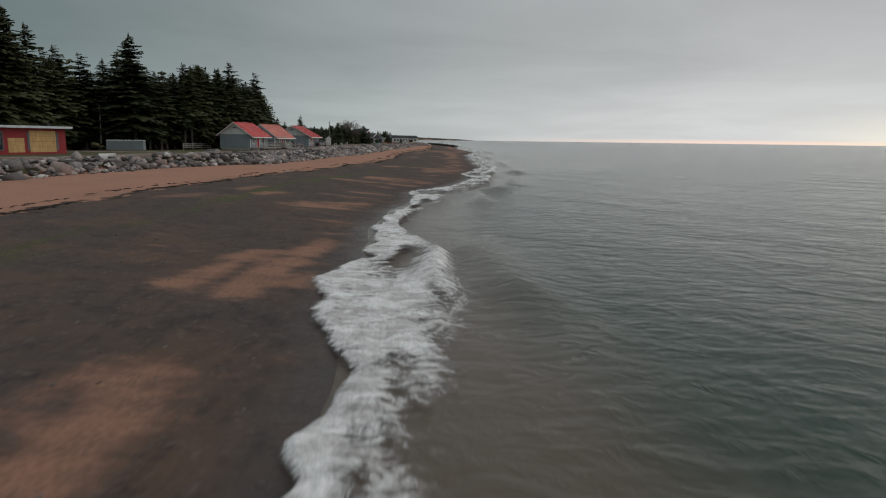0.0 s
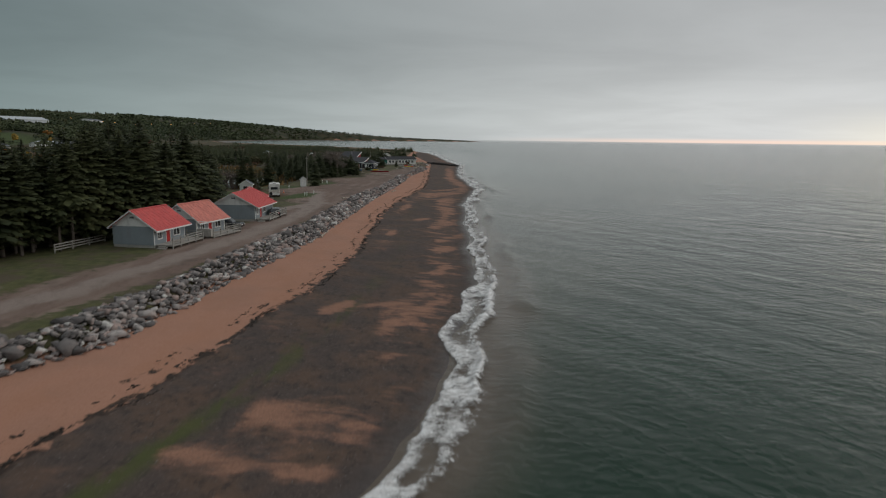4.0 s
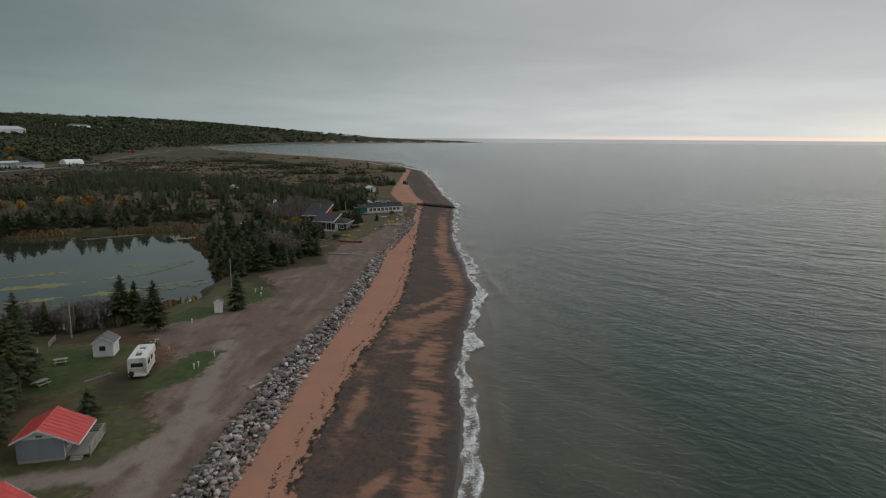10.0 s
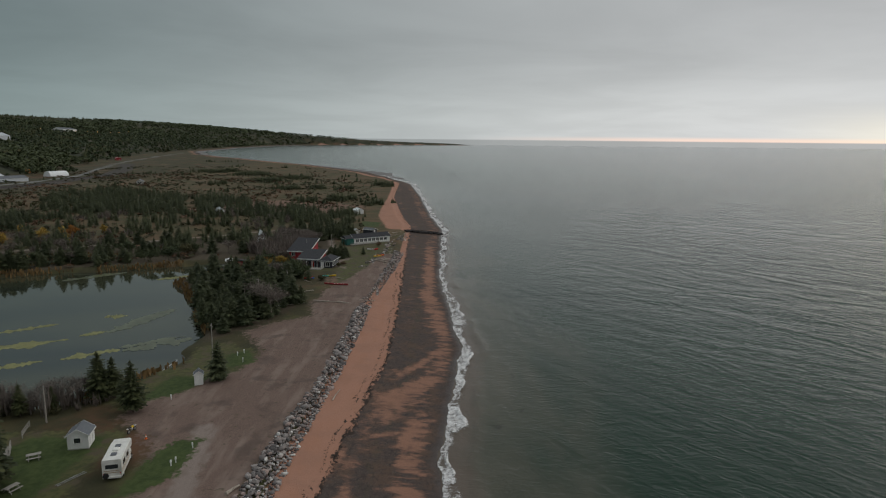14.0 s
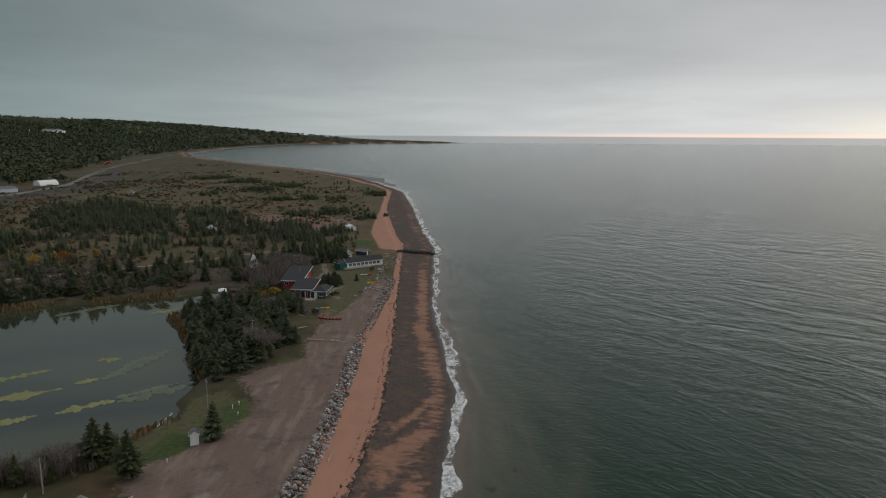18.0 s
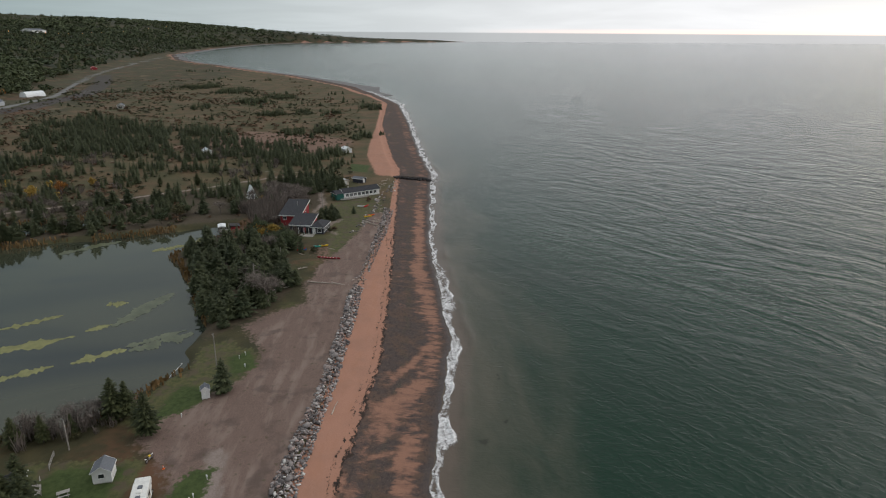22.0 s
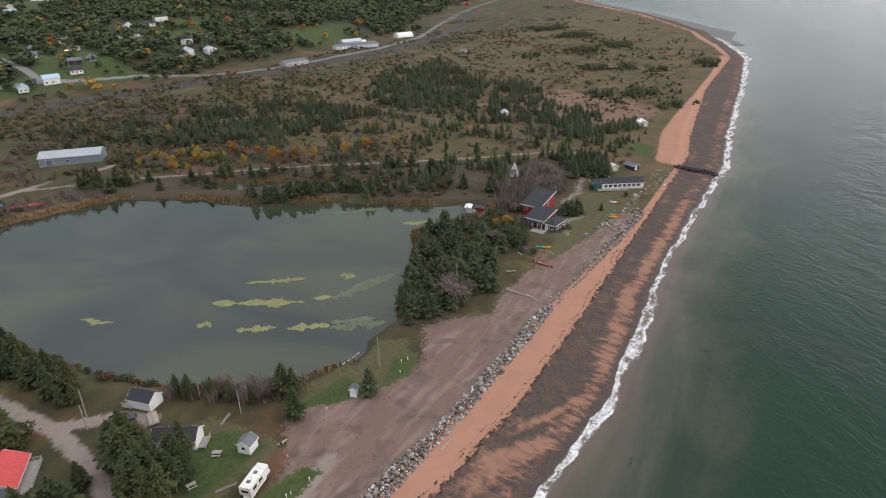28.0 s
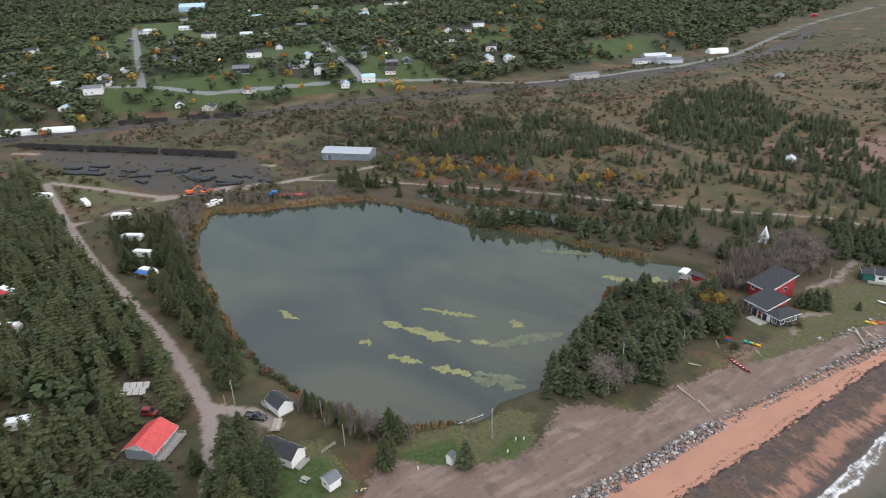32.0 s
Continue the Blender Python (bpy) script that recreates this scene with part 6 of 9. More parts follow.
def build_reeds():
    """Dry reeds and tall grass round the lagoon."""
    r = np.random.RandomState(71)
    v, f = [], []
    for ring in (LAGOON, BACKWATER):
        for (ax, ay), (bx, by) in zip(ring, ring[1:] + ring[:1]):
            n = int(math.hypot(bx - ax, by - ay) * 9)
            u = r.uniform(0, 1, n)
            x, y = ax + (bx - ax) * u + r.normal(0, 1.5, n), ay + (by - ay) * u + r.normal(0, 1.5, n)
            z = ground_z(x, y)
            for i in np.nonzero((z > 0.75) & (z < 2.2) & (hash_noise(x, y, 12, 49) > 0.3))[0]:
                h, a, w = r.uniform(0.7, 1.5), r.uniform(0, 6.28), r.uniform(0.1, 0.3)
                o = len(v)
                c, s = math.cos(a) * w, math.sin(a) * w
                v += [(x[i] - c, y[i] - s, z[i] - 0.1), (x[i] + c, y[i] + s, z[i] - 0.1), (x[i] + c * 1.4 + r.normal(0, 0.1), y[i] + s * 1.4 + r.normal(0, 0.1), z[i] + h), (x[i] - c * 1.2, y[i] - s * 1.2, z[i] + h * 0.8)]
                f += [(o, o + 1, o + 2), (o, o + 2, o + 3)]
    tagged(new("reeds", mesh_of("reeds", np.array(v), np.array(f, np.int32), M["reed"])), "dry orange reeds along the lagoon's edge", "reeds", "", "stuff")


build_reeds()

# ---- buildings ----


def wall_run(b, length, z0, z1, thick, openings, m):
    """A wall along x from 0, its outer face at y = 0, with real openings (x0, x1, z0, z1)."""
    xs = sorted({0.0, length, *(v for o in openings for v in o[:2])})
    zs = sorted({z0, z1, *(v for o in openings for v in o[2:4])})
    for xa, xb in zip(xs, xs[1:]):
        for za, zb in zip(zs, zs[1:]):
            cx, cz = (xa + xb) / 2, (za + zb) / 2
            if not any(o[0] < cx < o[1] and o[2] < cz < o[3] for o in openings):
                b.box(xa, xb, 0, thick, za, zb, m)
    b.weld()


def window(parent, m, x0, x1, z0, z1, panes=1, frame_mat=None):
    """A framed window in an opening of wall_run: frame, sill and panes."""
    fm = frame_mat or M["trim"]
    fr = Build()
    e = 0.09
    fr.box(x0 - e, x0 + 0.02, -0.045, 0.06, z0 - e, z1 + e, m).box(x1 - 0.02, x1 + e, -0.045, 0.06, z0 - e, z1 + e, m)
    fr.box(x0 + 0.02, x1 - 0.02, -0.045, 0.06, z1 - 0.02, z1 + e, m)
    for i in range(1, panes):
        c = x0 + (x1 - x0) * i / panes
        fr.box(c - 0.025, c + 0.025, -0.02, 0.05, z0, z1 - 0.02, m)
    w = part("window", fr, fm, parent)
    part("sill", Build().box(x0 + 0.02, x1 - 0.02, -0.07, 0.07, z0 - e, z0 + 0.02, m), fm, w)
    part("pane", Build().box(x0 + 0.02, x1 - 0.02, 0.055, 0.075, z0 + 0.02, z1 - 0.02, m), M["glass"], w)
    return w


def door(parent, m, x0, x1, z0, z1, mat):
    d = part("door", Build().box(x0 + 0.03, x1 - 0.03, 0.03, 0.075, z0 + 0.02, z1 - 0.03, m).box(x0 + 0.14, x1 - 0.14, 0.015, 0.03, z0 + 1.1, z1 - 0.2, m), mat, parent)
    part("door_frame", Build().box(x0 - 0.07, x0 + 0.03, -0.03, 0.08, z0, z1 + 0.07, m).box(x1 - 0.03, x1 + 0.07, -0.03, 0.08, z0, z1 + 0.07, m).box(x0 + 0.03, x1 - 0.03, -0.03, 0.08, z1 - 0.03, z1 + 0.07, m), M["trim"], d)
    part("handle", Build().rod(m @ Vector((x1 - 0.13, -0.03, z0 + 1.0)), m @ Vector((x1 - 0.13, 0.02, z0 + 1.0)), 0.03), M["chrome"], d)


def sides(w, l, z=0.0):
    """Frames of the four walls of a w by l box: south, east, north, west; x runs along the wall, y inwards."""
    return [pose(-w / 2, -l / 2, z), pose(w / 2, -l / 2, z, 0, 0, 90), pose(w / 2, l / 2, z, 0, 0, 180), pose(-w / 2, l / 2, z, 0, 0, 270)]


def gable_house(name, at, turn, w, l, eave, ridge, wall_mat, roof_mat, label, category="house", group="", base=0.25, holes=None, over=0.45, off=0.0, gable_mat=None, east_over=None, ribs=True):
    """A house with its ridge along y: walls with openings, gables, two roof slopes with fascia, windows and doors.
    holes: side 0..3 -> list of (kind, x0, x1, z0, z1, extra)."""
    h = thing(name, at, turn, label, category, group)
    holes = holes or {}
    fr = sides(w, l)
    part("foundation", Build().box(-w / 2 + 0.05, w / 2 - 0.05, -l / 2 + 0.05, l / 2 - 0.05, -0.35, base), M["concrete"], h)
    for k in range(4):
        length = w if k % 2 == 0 else l - 0.24
        m = fr[k] if k % 2 == 0 else fr[k] @ pose(0.12, 0, 0)
        b = Build()
        wall_run(b, length, base, eave, 0.12, [o[1:5] for o in holes.get(k, [])], m)
        part("wall", b, wall_mat, h)
        for o in holes.get(k, []):
            if o[0] == "window":
                window(h, m, *o[1:5], panes=o[5] if len(o) > 5 else 1)
            elif o[0] == "door":
                door(h, m, *o[1:5], o[5] if len(o) > 5 else M["red"])
            elif o[0] == "board":
                part("board", Build().box(o[1] - 0.05, o[2] + 0.05, -0.03, 0.0, o[3] - 0.05, o[4] + 0.05, m), M["ply"], h, "pale plywood sheet")
    rise = ridge - eave
    for y0 in (-l / 2, l / 2 - 0.12):
        part("gable", Build().prism([(-w / 2, eave), (w / 2, eave), (off, ridge - 0.06)], y0, y0 + 0.12), gable_mat or wall_mat, h)
    eo = over if east_over is None else east_over
    for s, o in ((-1, over), (1, eo)):
        run = w / 2 - s * off
        slope = rise / run
        xe, ze = s * (w / 2 + o), eave - slope * o
        b = Build()
        ring = [(off, ridge), (xe, ze), (xe, ze + 0.09), (off, ridge + 0.09)]
        b.prism(ring if s < 0 else ring[::-1], -l / 2 - over, l / 2 + over)
        r = part("roof", b, roof_mat, h)
        part("fascia", Build().box(min(xe, xe + s * 0.03), max(xe, xe + s * 0.03), -l / 2 - over, l / 2 + over, ze - 0.1, ze + 0.08), M["trim"], r)
        for y0 in (-l / 2 - over - 0.035, l / 2 + over + 0.003):
            bb = [(off, ridge + 0.1), (xe, ze + 0.1), (xe, ze - 0.08), (off, ridge - 0.08)]
            part("bargeboard", Build().prism(bb[::-1] if s < 0 else bb, y0, y0 + 0.032), M["trim"], r)
        if ribs:
            n = int(l / 0.6)
            rb = Build()
            for i in range(n + 1):
                y = -l / 2 - over + 0.05 + i * (l + 2 * over - 0.1) / n
                ring = [(off, ridge + 0.093), (xe, ze + 0.093), (xe, ze + 0.12), (off, ridge + 0.12)]
                rb.prism(ring if s < 0 else ring[::-1], y - 0.02, y + 0.02)
            part("seam", rb, roof_mat, r)
    part("ridge_cap", Build().prism([(off - 0.16, ridge + 0.06), (off + 0.16, ridge + 0.06), (off, ridge + 0.16)], -l / 2 - over, l / 2 + over), roof_mat, h)
    return h


def deck(parent, x0, x1, y0, y1, z, rail_sides="e", rail=0.85, step_at=None):
    """Boards on posts with a slatted rail on the named sides."""
    d = part("deck", Build().box(x0, x1, y0, y1, z - 0.16, z - 0.035), M["deck"], parent)
    n = int((x1 - x0) / 0.16)
    for i in range(n):
        xa = x0 + i * (x1 - x0) / n
        part("plank", Build().box(xa + 0.008, xa + (x1 - x0) / n - 0.008, y0, y1, z - 0.035, z), M["deck"], d)
    posts = {"e": ((x1 - 0.06, y0, x1 - 0.06, y1),), "s": ((x0, y0 + 0.06, x1, y0 + 0.06),), "n": ((x0, y1 - 0.06, x1, y1 - 0.06),), "w": ((x0 + 0.06, y0, x0 + 0.06, y1),)}
    for s in rail_sides:
        for xa, ya, xb, yb in posts[s]:
            length = math.hypot(xb - xa, yb - ya)
            k = max(1, int(length / 1.6))
            r = part("railing", Build().box(min(xa, xb) - 0.05, max(xa, xb) + 0.05, min(ya, yb) - 0.05, max(ya, yb) + 0.05, z + rail - 0.05, z + rail), M["deck"], d)
            for i in range(k + 1):
                px, py = xa + (xb - xa) * i / k, ya + (yb - ya) * i / k
                part("post", Build().box(px - 0.05, px + 0.05, py - 0.05, py + 0.05, -0.3, z + rail + 0.05), M["deck"], r)
            for q in (0.25, 0.5):
                part("rail", Build().box(min(xa, xb) - 0.02, max(xa, xb) + 0.02, min(ya, yb) - 0.02, max(ya, yb) + 0.02, z + q, z + q + 0.09), M["deck"], r)
    if step_at:
        sx, sy = step_at
        for i in range(2):
            part("step", Build().box(sx - 0.55, sx + 0.55, sy - 0.3 * (i + 1), sy - 0.3 * i, -0.2, z - 0.18 * (i + 1)), M["deck"], d)
    return d


def cabin(at, turn, w, l, roof, label, porch_screen=False, eave=2.55, ridge=4.4, porch=0.75):
    holes = {1: [("window", 0.7, 1.5, 1.0, 2.0, 2), ("door", 2.4, 3.25, 0.35, 2.3), ("window", 4.0, 5.3, 1.0, 2.0, 2)], 3: [("window", 2.0, 3.0, 1.1, 2.0, 2)], 2: [("window", 1.6, 2.6, 1.1, 2.0, 2)]}
    holes = {k: [o for o in v if o[2] < (l if k % 2 else w) - 0.5] for k, v in holes.items()}
    h = gable_house("cabin", at, turn, w, l, eave, ridge, M["blue"], roof, label, "cabin", "beach cabins", 0.3, holes, 0.4, 0.0, M["gable"], porch)
    deck(h, w / 2 + 0.02, w / 2 + 2.3, -l / 2 + 0.3, l / 2 + 0.4, 0.38, "en", step_at=(w / 2 + 1.0, -l / 2 + 0.3))
    for k, y in enumerate((-l / 2 + 0.6, l / 2 - 0.4)):
        part("corner_board", Build().box(w / 2 - 0.03, w / 2 + 0.03, -l / 2 + 0.0 + k * (l - 0.13), -l / 2 + 0.13 + k * (l - 0.13), 0.3, eave - 0.05), M["trim"], h)
    part("gable_vent", Build().box(-0.3, 0.3, -l / 2 - 0.03, -l / 2 + 0.005, ridge - 0.9, ridge - 0.7), M["roof_grey"], h)
    if porch_screen:
        part("porch_screen", Build().box(w / 2 + 0.1, w / 2 + 2.2, -l / 2 - 0.25, -l / 2 + 0.25, 0.38, 1.35), M["deck"], h, "grey slatted porch screen")
        part("porch_frame", Build().box(w / 2 + 0.05, w / 2 + 0.17, -l / 2 - 0.3, -l / 2 - 0.18, 0, 2.35).box(w / 2 + 0.17, w / 2 + 2.3, -l / 2 - 0.3, -l / 2 - 0.2, 2.25, 2.35), M["trim"], h)
    return h


cabin((-34.4, 111.3, gz(-34, 111)), -9, 5.4, 6.6, M["roof_red"], "blue-grey board cabin with a streaked red metal roof and deck")
cabin((-32.2, 119.8, gz(-32, 119)), -13, 5.2, 6.4, M["roof_faded"], "blue-grey cabin with a faded red roof beside a black car", True)
cabin((-31.2, 138.0, gz(-31, 138)), -2, 6.8, 9.0, M["roof_red"], "largest blue-grey cabin with a bright red roof and long deck")
cabin((-36.1, 156.7, gz(-36, 157)), 13, 4.3, 5.0, M["roof_red"], "small blue-grey cabin with a red roof at the lane's bend", False, 2.45, 3.5, 1.5)
cabin((-80.4, 157.4, gz(-80, 157)), 47, 6.8, 8.8, M["roof_red"], "red-roofed cabin with a broad grey deck under the spruces")

# small white cabins, shed and outhouse on the flat
h = gable_house("white_cabin", (-76.5, 186.0, gz(-76, 186)), -78, 4.0, 5.8, 2.5, 3.9, M["white"], M["roof_black"], "small white cabin with a dark shingle roof by the lagoon", "cabin", "white cabins", 0.3,
                {0: [("window", 1.5, 2.4, 1.1, 2.0)], 1: [("door", 1.4, 2.2, 0.35, 2.3, M["trim"])]}, 0.25, ribs=False)
deck(h, -2.0, 2.4, -4.6, -2.15, 0.35, "se")
h = gable_house("white_cabin", (-59.9, 181.0, gz(-60, 181)), -60, 4.4, 8.8, 2.5, 4.0, M["white"], M["roof_black"], "long white cabin with a dark shingle roof and vents", "cabin", "white cabins", 0.3,
                {0: [("window", 1.8, 2.8, 1.1, 2.0)], 1: [("window", 1.5, 2.4, 1.1, 2.0), ("door", 4.2, 5.0, 0.35, 2.3, M["trim"])], 2: [("door", 1.2, 2.0, 0.35, 2.3, M["trim"])], 3: [("window", 2.5, 3.4, 1.1, 2.0)]}, 0.25, ribs=False)
deck(h, -1.6, 1.8, 4.2, 6.0, 0.35, "n")
for y in (-2.6, 0.2, 2.4):
    part("roof_vent", Build().box(-1.2, -0.85, y, y + 0.35, 3.1, 3.7, None, 0.04), M["roof_black"], h)
gable_house("garden_shed", (-46.0, 186.4, gz(-46, 186)), 12, 2.8, 2.8, 2.2, 3.1, M["white"], M["roof_grey"], "small white garden shed with a grey shingle roof", "shed", "", 0.15,
            {0: [("window", 0.85, 1.75, 0.95, 1.75)], 1: [("door", 0.8, 1.7, 0.2, 2.0, M["trim"])]}, 0.22, ribs=False)
gable_house("outhouse", (-37.7, 210.3, gz(-37.7, 210)), 20, 1.5, 1.5, 2.1, 2.7, M["white"], M["roof_grey"], "narrow white outhouse beside a young spruce", "outhouse", "", 0.1,
            {0: [("door", 0.35, 1.1, 0.12, 1.95, M["trim"])], 1: [("window", 0.45, 1.05, 1.2, 1.8)]}, 0.15, ribs=False)


def flat_hut():
    """Dark red flat-roofed hut with boarded openings, above the boulders."""
    h = thing("beach_hut", (-47.8, 67.3, gz(-46, 67)), -20, "dark red flat-roofed hut with plywood over its openings", "hut")
    w, l = 6.0, 14.0
    fr = sides(w, l)
    gaps = {1: [(0.8, 2.2, 0.5, 2.3), (3.2, 4.6, 0.5, 2.3), (5.2, 6.6, 0.5, 2.3), (7.2, 8.9, 0.2, 1.7), (9.6, 12.6, 0.2, 2.5)]}
    for k in range(4):
        length = w if k % 2 == 0 else l - 0.24
        m = fr[k] if k % 2 == 0 else fr[k] @ pose(0.12, 0, 0)
        b = Build()
        wall_run(b, length, -0.2, 2.75, 0.12, gaps.get(k, []), m)
        part("wall", b, M["red_wall"], h)
        for i, o in enumerate(gaps.get(k, [])):
            if i >= 3:
                for j in range(4):
                    za, zb = o[2] + (o[3] - o[2]) * j / 4, o[2] + (o[3] - o[2]) * (j + 1) / 4
                    part("board", Build().box(o[0] - 0.04, o[1] + 0.04, -0.035, -0.003, za + 0.006, zb - 0.006, m), M["ply"], h, "pale plywood board")
                if i == 4:
                    for xq in (o[0] - 0.3, o[1] + 0.05):
                        part("shutter", Build().box(xq, xq + 0.26, -0.05, 0.0, 0.4, 2.35, m), M["roof_grey"], h)
            else:
                window(h, m, *o, panes=2, frame_mat=M["roof_grey"])
    part("roof", Build().box(-w / 2 - 0.5, w / 2 + 0.7, -l / 2 - 0.4, l / 2 + 0.4, 2.75, 2.95), M["roof_grey"], h)
    part("fascia", Build().box(w / 2 + 0.7, w / 2 + 0.74, -l / 2 - 0.4, l / 2 + 0.4, 2.74, 2.99), M["roof_steel"], h)
    part("roof_vent", Build().box(1.6, 2.1, 5.6, 6.1, 2.95, 3.3), M["rust_steel"], h)


flat_hut()


def dark_block(parent, x0, x1, y0, y1, eave, ridge, mat, holes):
    """A hip-roofed wing."""
    w, l = x1 - x0, y1 - y0
    cx, cy = (x0 + x1) / 2, (y0 + y1) / 2
    for k, m in enumerate(sides(w, l)):
        m = pose(cx, cy, 0) @ m
        length = w if k % 2 == 0 else l - 0.24
        m = m if k % 2 == 0 else m @ pose(0.12, 0, 0)
        b = Build()
        wall_run(b, length, -0.3, eave, 0.12, [o[1:5] for o in holes.get(k, [])], m)
        part("wall", b, mat, parent)
        for o in holes.get(k, []):
            if o[0] == "window":
                window(parent, m, *o[1:5], panes=2)
            else:
                door(parent, m, *o[1:5], M["trim"])
    e = 0.45
    a = [(x0 - e, y0 - e, eave - 0.05), (x1 + e, y0 - e, eave - 0.05), (x1 + e, y1 + e, eave - 0.05), (x0 - e, y1 + e, eave - 0.05)]
    t = min(w, l) / 2
    r = [(cx, y0 + t, ridge), (cx, y1 - t, ridge)] if l >= w else [(x0 + t, cy, ridge), (x1 - t, cy, ridge)]
    f = [(0, 1, 4), (1, 2, 5, 4), (2, 3, 5), (3, 0, 4, 5), (3, 2, 1, 0)] if l >= w else [(0, 1, 5, 4), (1, 2, 5), (2, 3, 4, 5), (3, 0, 4), (3, 2, 1, 0)]
    ro = part("roof", Build().add(a + r, f), M["roof_black"], parent)
    part("fascia", Build().box(x0 - e - 0.03, x1 + e + 0.03, y0 - e - 0.03, y0 - e, eave - 0.18, eave).box(x1 + e, x1 + e + 0.03, y0 - e, y1 + e, eave - 0.18, eave).box(x0 - e - 0.03, x0 - e, y0 - e, y1 + e, eave - 0.18, eave), M["trim"], ro)


def shed_wing(h, x0, x1, y0, y1, z0, z1, mat, south, east):
    """A wing under one slope that climbs from its south eave to the north, with white eave and rake boards."""
    b = Build()
    wall_run(b, x1 - x0, -0.3, z0 - 0.03, 0.12, [o[1:5] for o in south], pose(x0, y0, 0))
    part("wall", b, mat, h)
    for o in south:
        if o[0] == "window":
            window(h, pose(x0, y0, 0), *o[1:5], panes=2)
        else:
            door(h, pose(x0, y0, 0), *o[1:5], M["red"])
    for xa in (x0, x1 - 0.12):
        part("wall", Build().add([(xa, y0 + 0.12, -0.3), (xa + 0.12, y0 + 0.12, -0.3), (xa + 0.12, y1 - 0.12, -0.3), (xa, y1 - 0.12, -0.3), (xa, y0 + 0.12, z0), (xa + 0.12, y0 + 0.12, z0), (xa + 0.12, y1 - 0.12, z1 - 0.05), (xa, y1 - 0.12, z1 - 0.05)],
                                 [(3, 2, 1, 0), (4, 5, 6, 7), (0, 1, 5, 4), (1, 2, 6, 5), (2, 3, 7, 6), (3, 0, 4, 7)]), M["red_wall"], h)
    part("wall", Build().box(x0, x1, y1 - 0.12, y1, -0.3, z1 - 0.08), M["red_wall"], h)
    for ya, yb, za, zb in east:
        w = part("window", Build().box(x1 - 0.02, x1 + 0.05, ya, yb, za, zb), M["trim"], h)
        part("pane", Build().box(x1 + 0.051, x1 + 0.06, ya + 0.09, yb - 0.09, za + 0.09, zb - 0.09), M["glass"], w)
    sl, e = (z1 - z0) / (y1 - y0), 0.5
    xa, xb, ya, yb, za, zb = x0 - e, x1 + e, y0 - e, y1 + e, z0 - sl * e, z1 + sl * e
    box = [(3, 2, 1, 0), (4, 5, 6, 7), (0, 1, 5, 4), (1, 2, 6, 5), (2, 3, 7, 6), (3, 0, 4, 7)]
    r = part("roof", Build().add([(x, y, z + d) for d in (0.02, 0.2) for x, y, z in ((xa, ya, za), (xb, ya, za), (xb, yb, zb), (xa, yb, zb))], box), M["roof_black"], h)
    part("fascia", Build().box(xa, xb, ya - 0.05, ya - 0.003, za - 0.14, za + 0.2), M["trim"], r)
    part("rake_board", Build().add([(x, y, z + d) for d in (-0.16, 0.2) for x, y, z in ((xb + 0.003, ya, za), (xb + 0.05, ya, za), (xb + 0.05, yb, zb), (xb + 0.003, yb, zb))], box), M["trim"], r)


def red_house():
    h = thing("beach_house", (-41.8, 326.5, gz(-41, 326)), -8, "red and charcoal beach house with black roofs and white trim", "house")
    shed_wing(h, -6.4, 1.0, 0.4, 11.0, 4.0, 6.9, M["red_wall"], [("window", 1.0, 2.2, 2.2, 3.4)], ((3.0, 4.2, 1.0, 2.2), (6.5, 7.9, 2.6, 3.8)))
    shed_wing(h, 0.2, 7.4, -7.8, 0.2, 2.9, 4.6, M["dark_wall"], [("window", 0.7, 2.1, 0.8, 2.2), ("door", 4.6, 5.6, 0.0, 2.1)], ((-5.5, -4.1, 0.9, 2.1),))
    dark_block(h, 7.8, 12.4, -8.6, -0.5, 2.6, 3.9, M["dark_wall"], {0: [("door", 0.7, 1.7, 0.0, 2.1), ("window", 2.4, 3.8, 0.7, 2.1)], 1: [("window", 0.8, 2.2, 0.7, 2.1), ("window", 3.2, 4.6, 0.7, 2.1), ("window", 5.6, 7.0, 0.7, 2.1)]})
    for x in (3.6, 5.6, 7.3):
        part("column", Build().box(x - 0.08, x + 0.08, -9.3, -9.14, -0.3, 2.5), M["trim"], h)
    part("porch_roof", Build().box(3.4, 7.6, -9.5, -8.4, 2.5, 2.62), M["roof_black"], h)
    deck(h, 4.6, 9.6, -12.6, -9.6, 0.3, "e")
    part("chimney", Build().rod((-2.0, 7.0, 5.6), (-2.0, 7.0, 7.4), 0.12), M["chrome"], h)


red_house()


def green_house():
    w, l = 5.0, 17.0
    wins = [("window", 0.8 + i * 1.9, 2.1 + i * 1.9, 0.9, 2.1, 2) for i in range(8)]
    h = gable_house("long_house", (-23.6, 372.6, gz(-23, 372)), -57.5, w, l, 2.6, 4.0, M["white"], M["roof_black"], "long low white and green house with a dark roof", "house", "", 0.2,
                    {1: wins, 0: [("window", 1.6, 3.2, 0.9, 2.1, 2)]}, 0.35, ribs=False)
    part("end_wall", Build().box(-w / 2 - 0.05, w / 2 + 0.05, -l / 2 - 3.4, -l / 2 - 0.02, -0.2, 2.6), M["green_wall"], h, "green boarded porch")
    part("porch_roof", Build().prism([(-w / 2 - 0.4, 2.6), (w / 2 + 0.4, 2.6), (0, 3.7)], -l / 2 - 3.8, -l / 2 - 0.4), M["roof_black"], h)
    part("trim", Build().box(-w / 2 - 0.45, w / 2 + 0.45, -l / 2 - 3.86, -l / 2 - 3.8, 2.5, 2.66), M["trim"], h)
    deck(h, w / 2 + 0.02, w / 2 + 2.0, -l / 2 - 2, 2.0, 0.3, "e")
    part("chimney", Build().box(-0.6, -0.2, -5.2, -4.8, 3.4, 4.6), M["concrete"], h)


green_house()


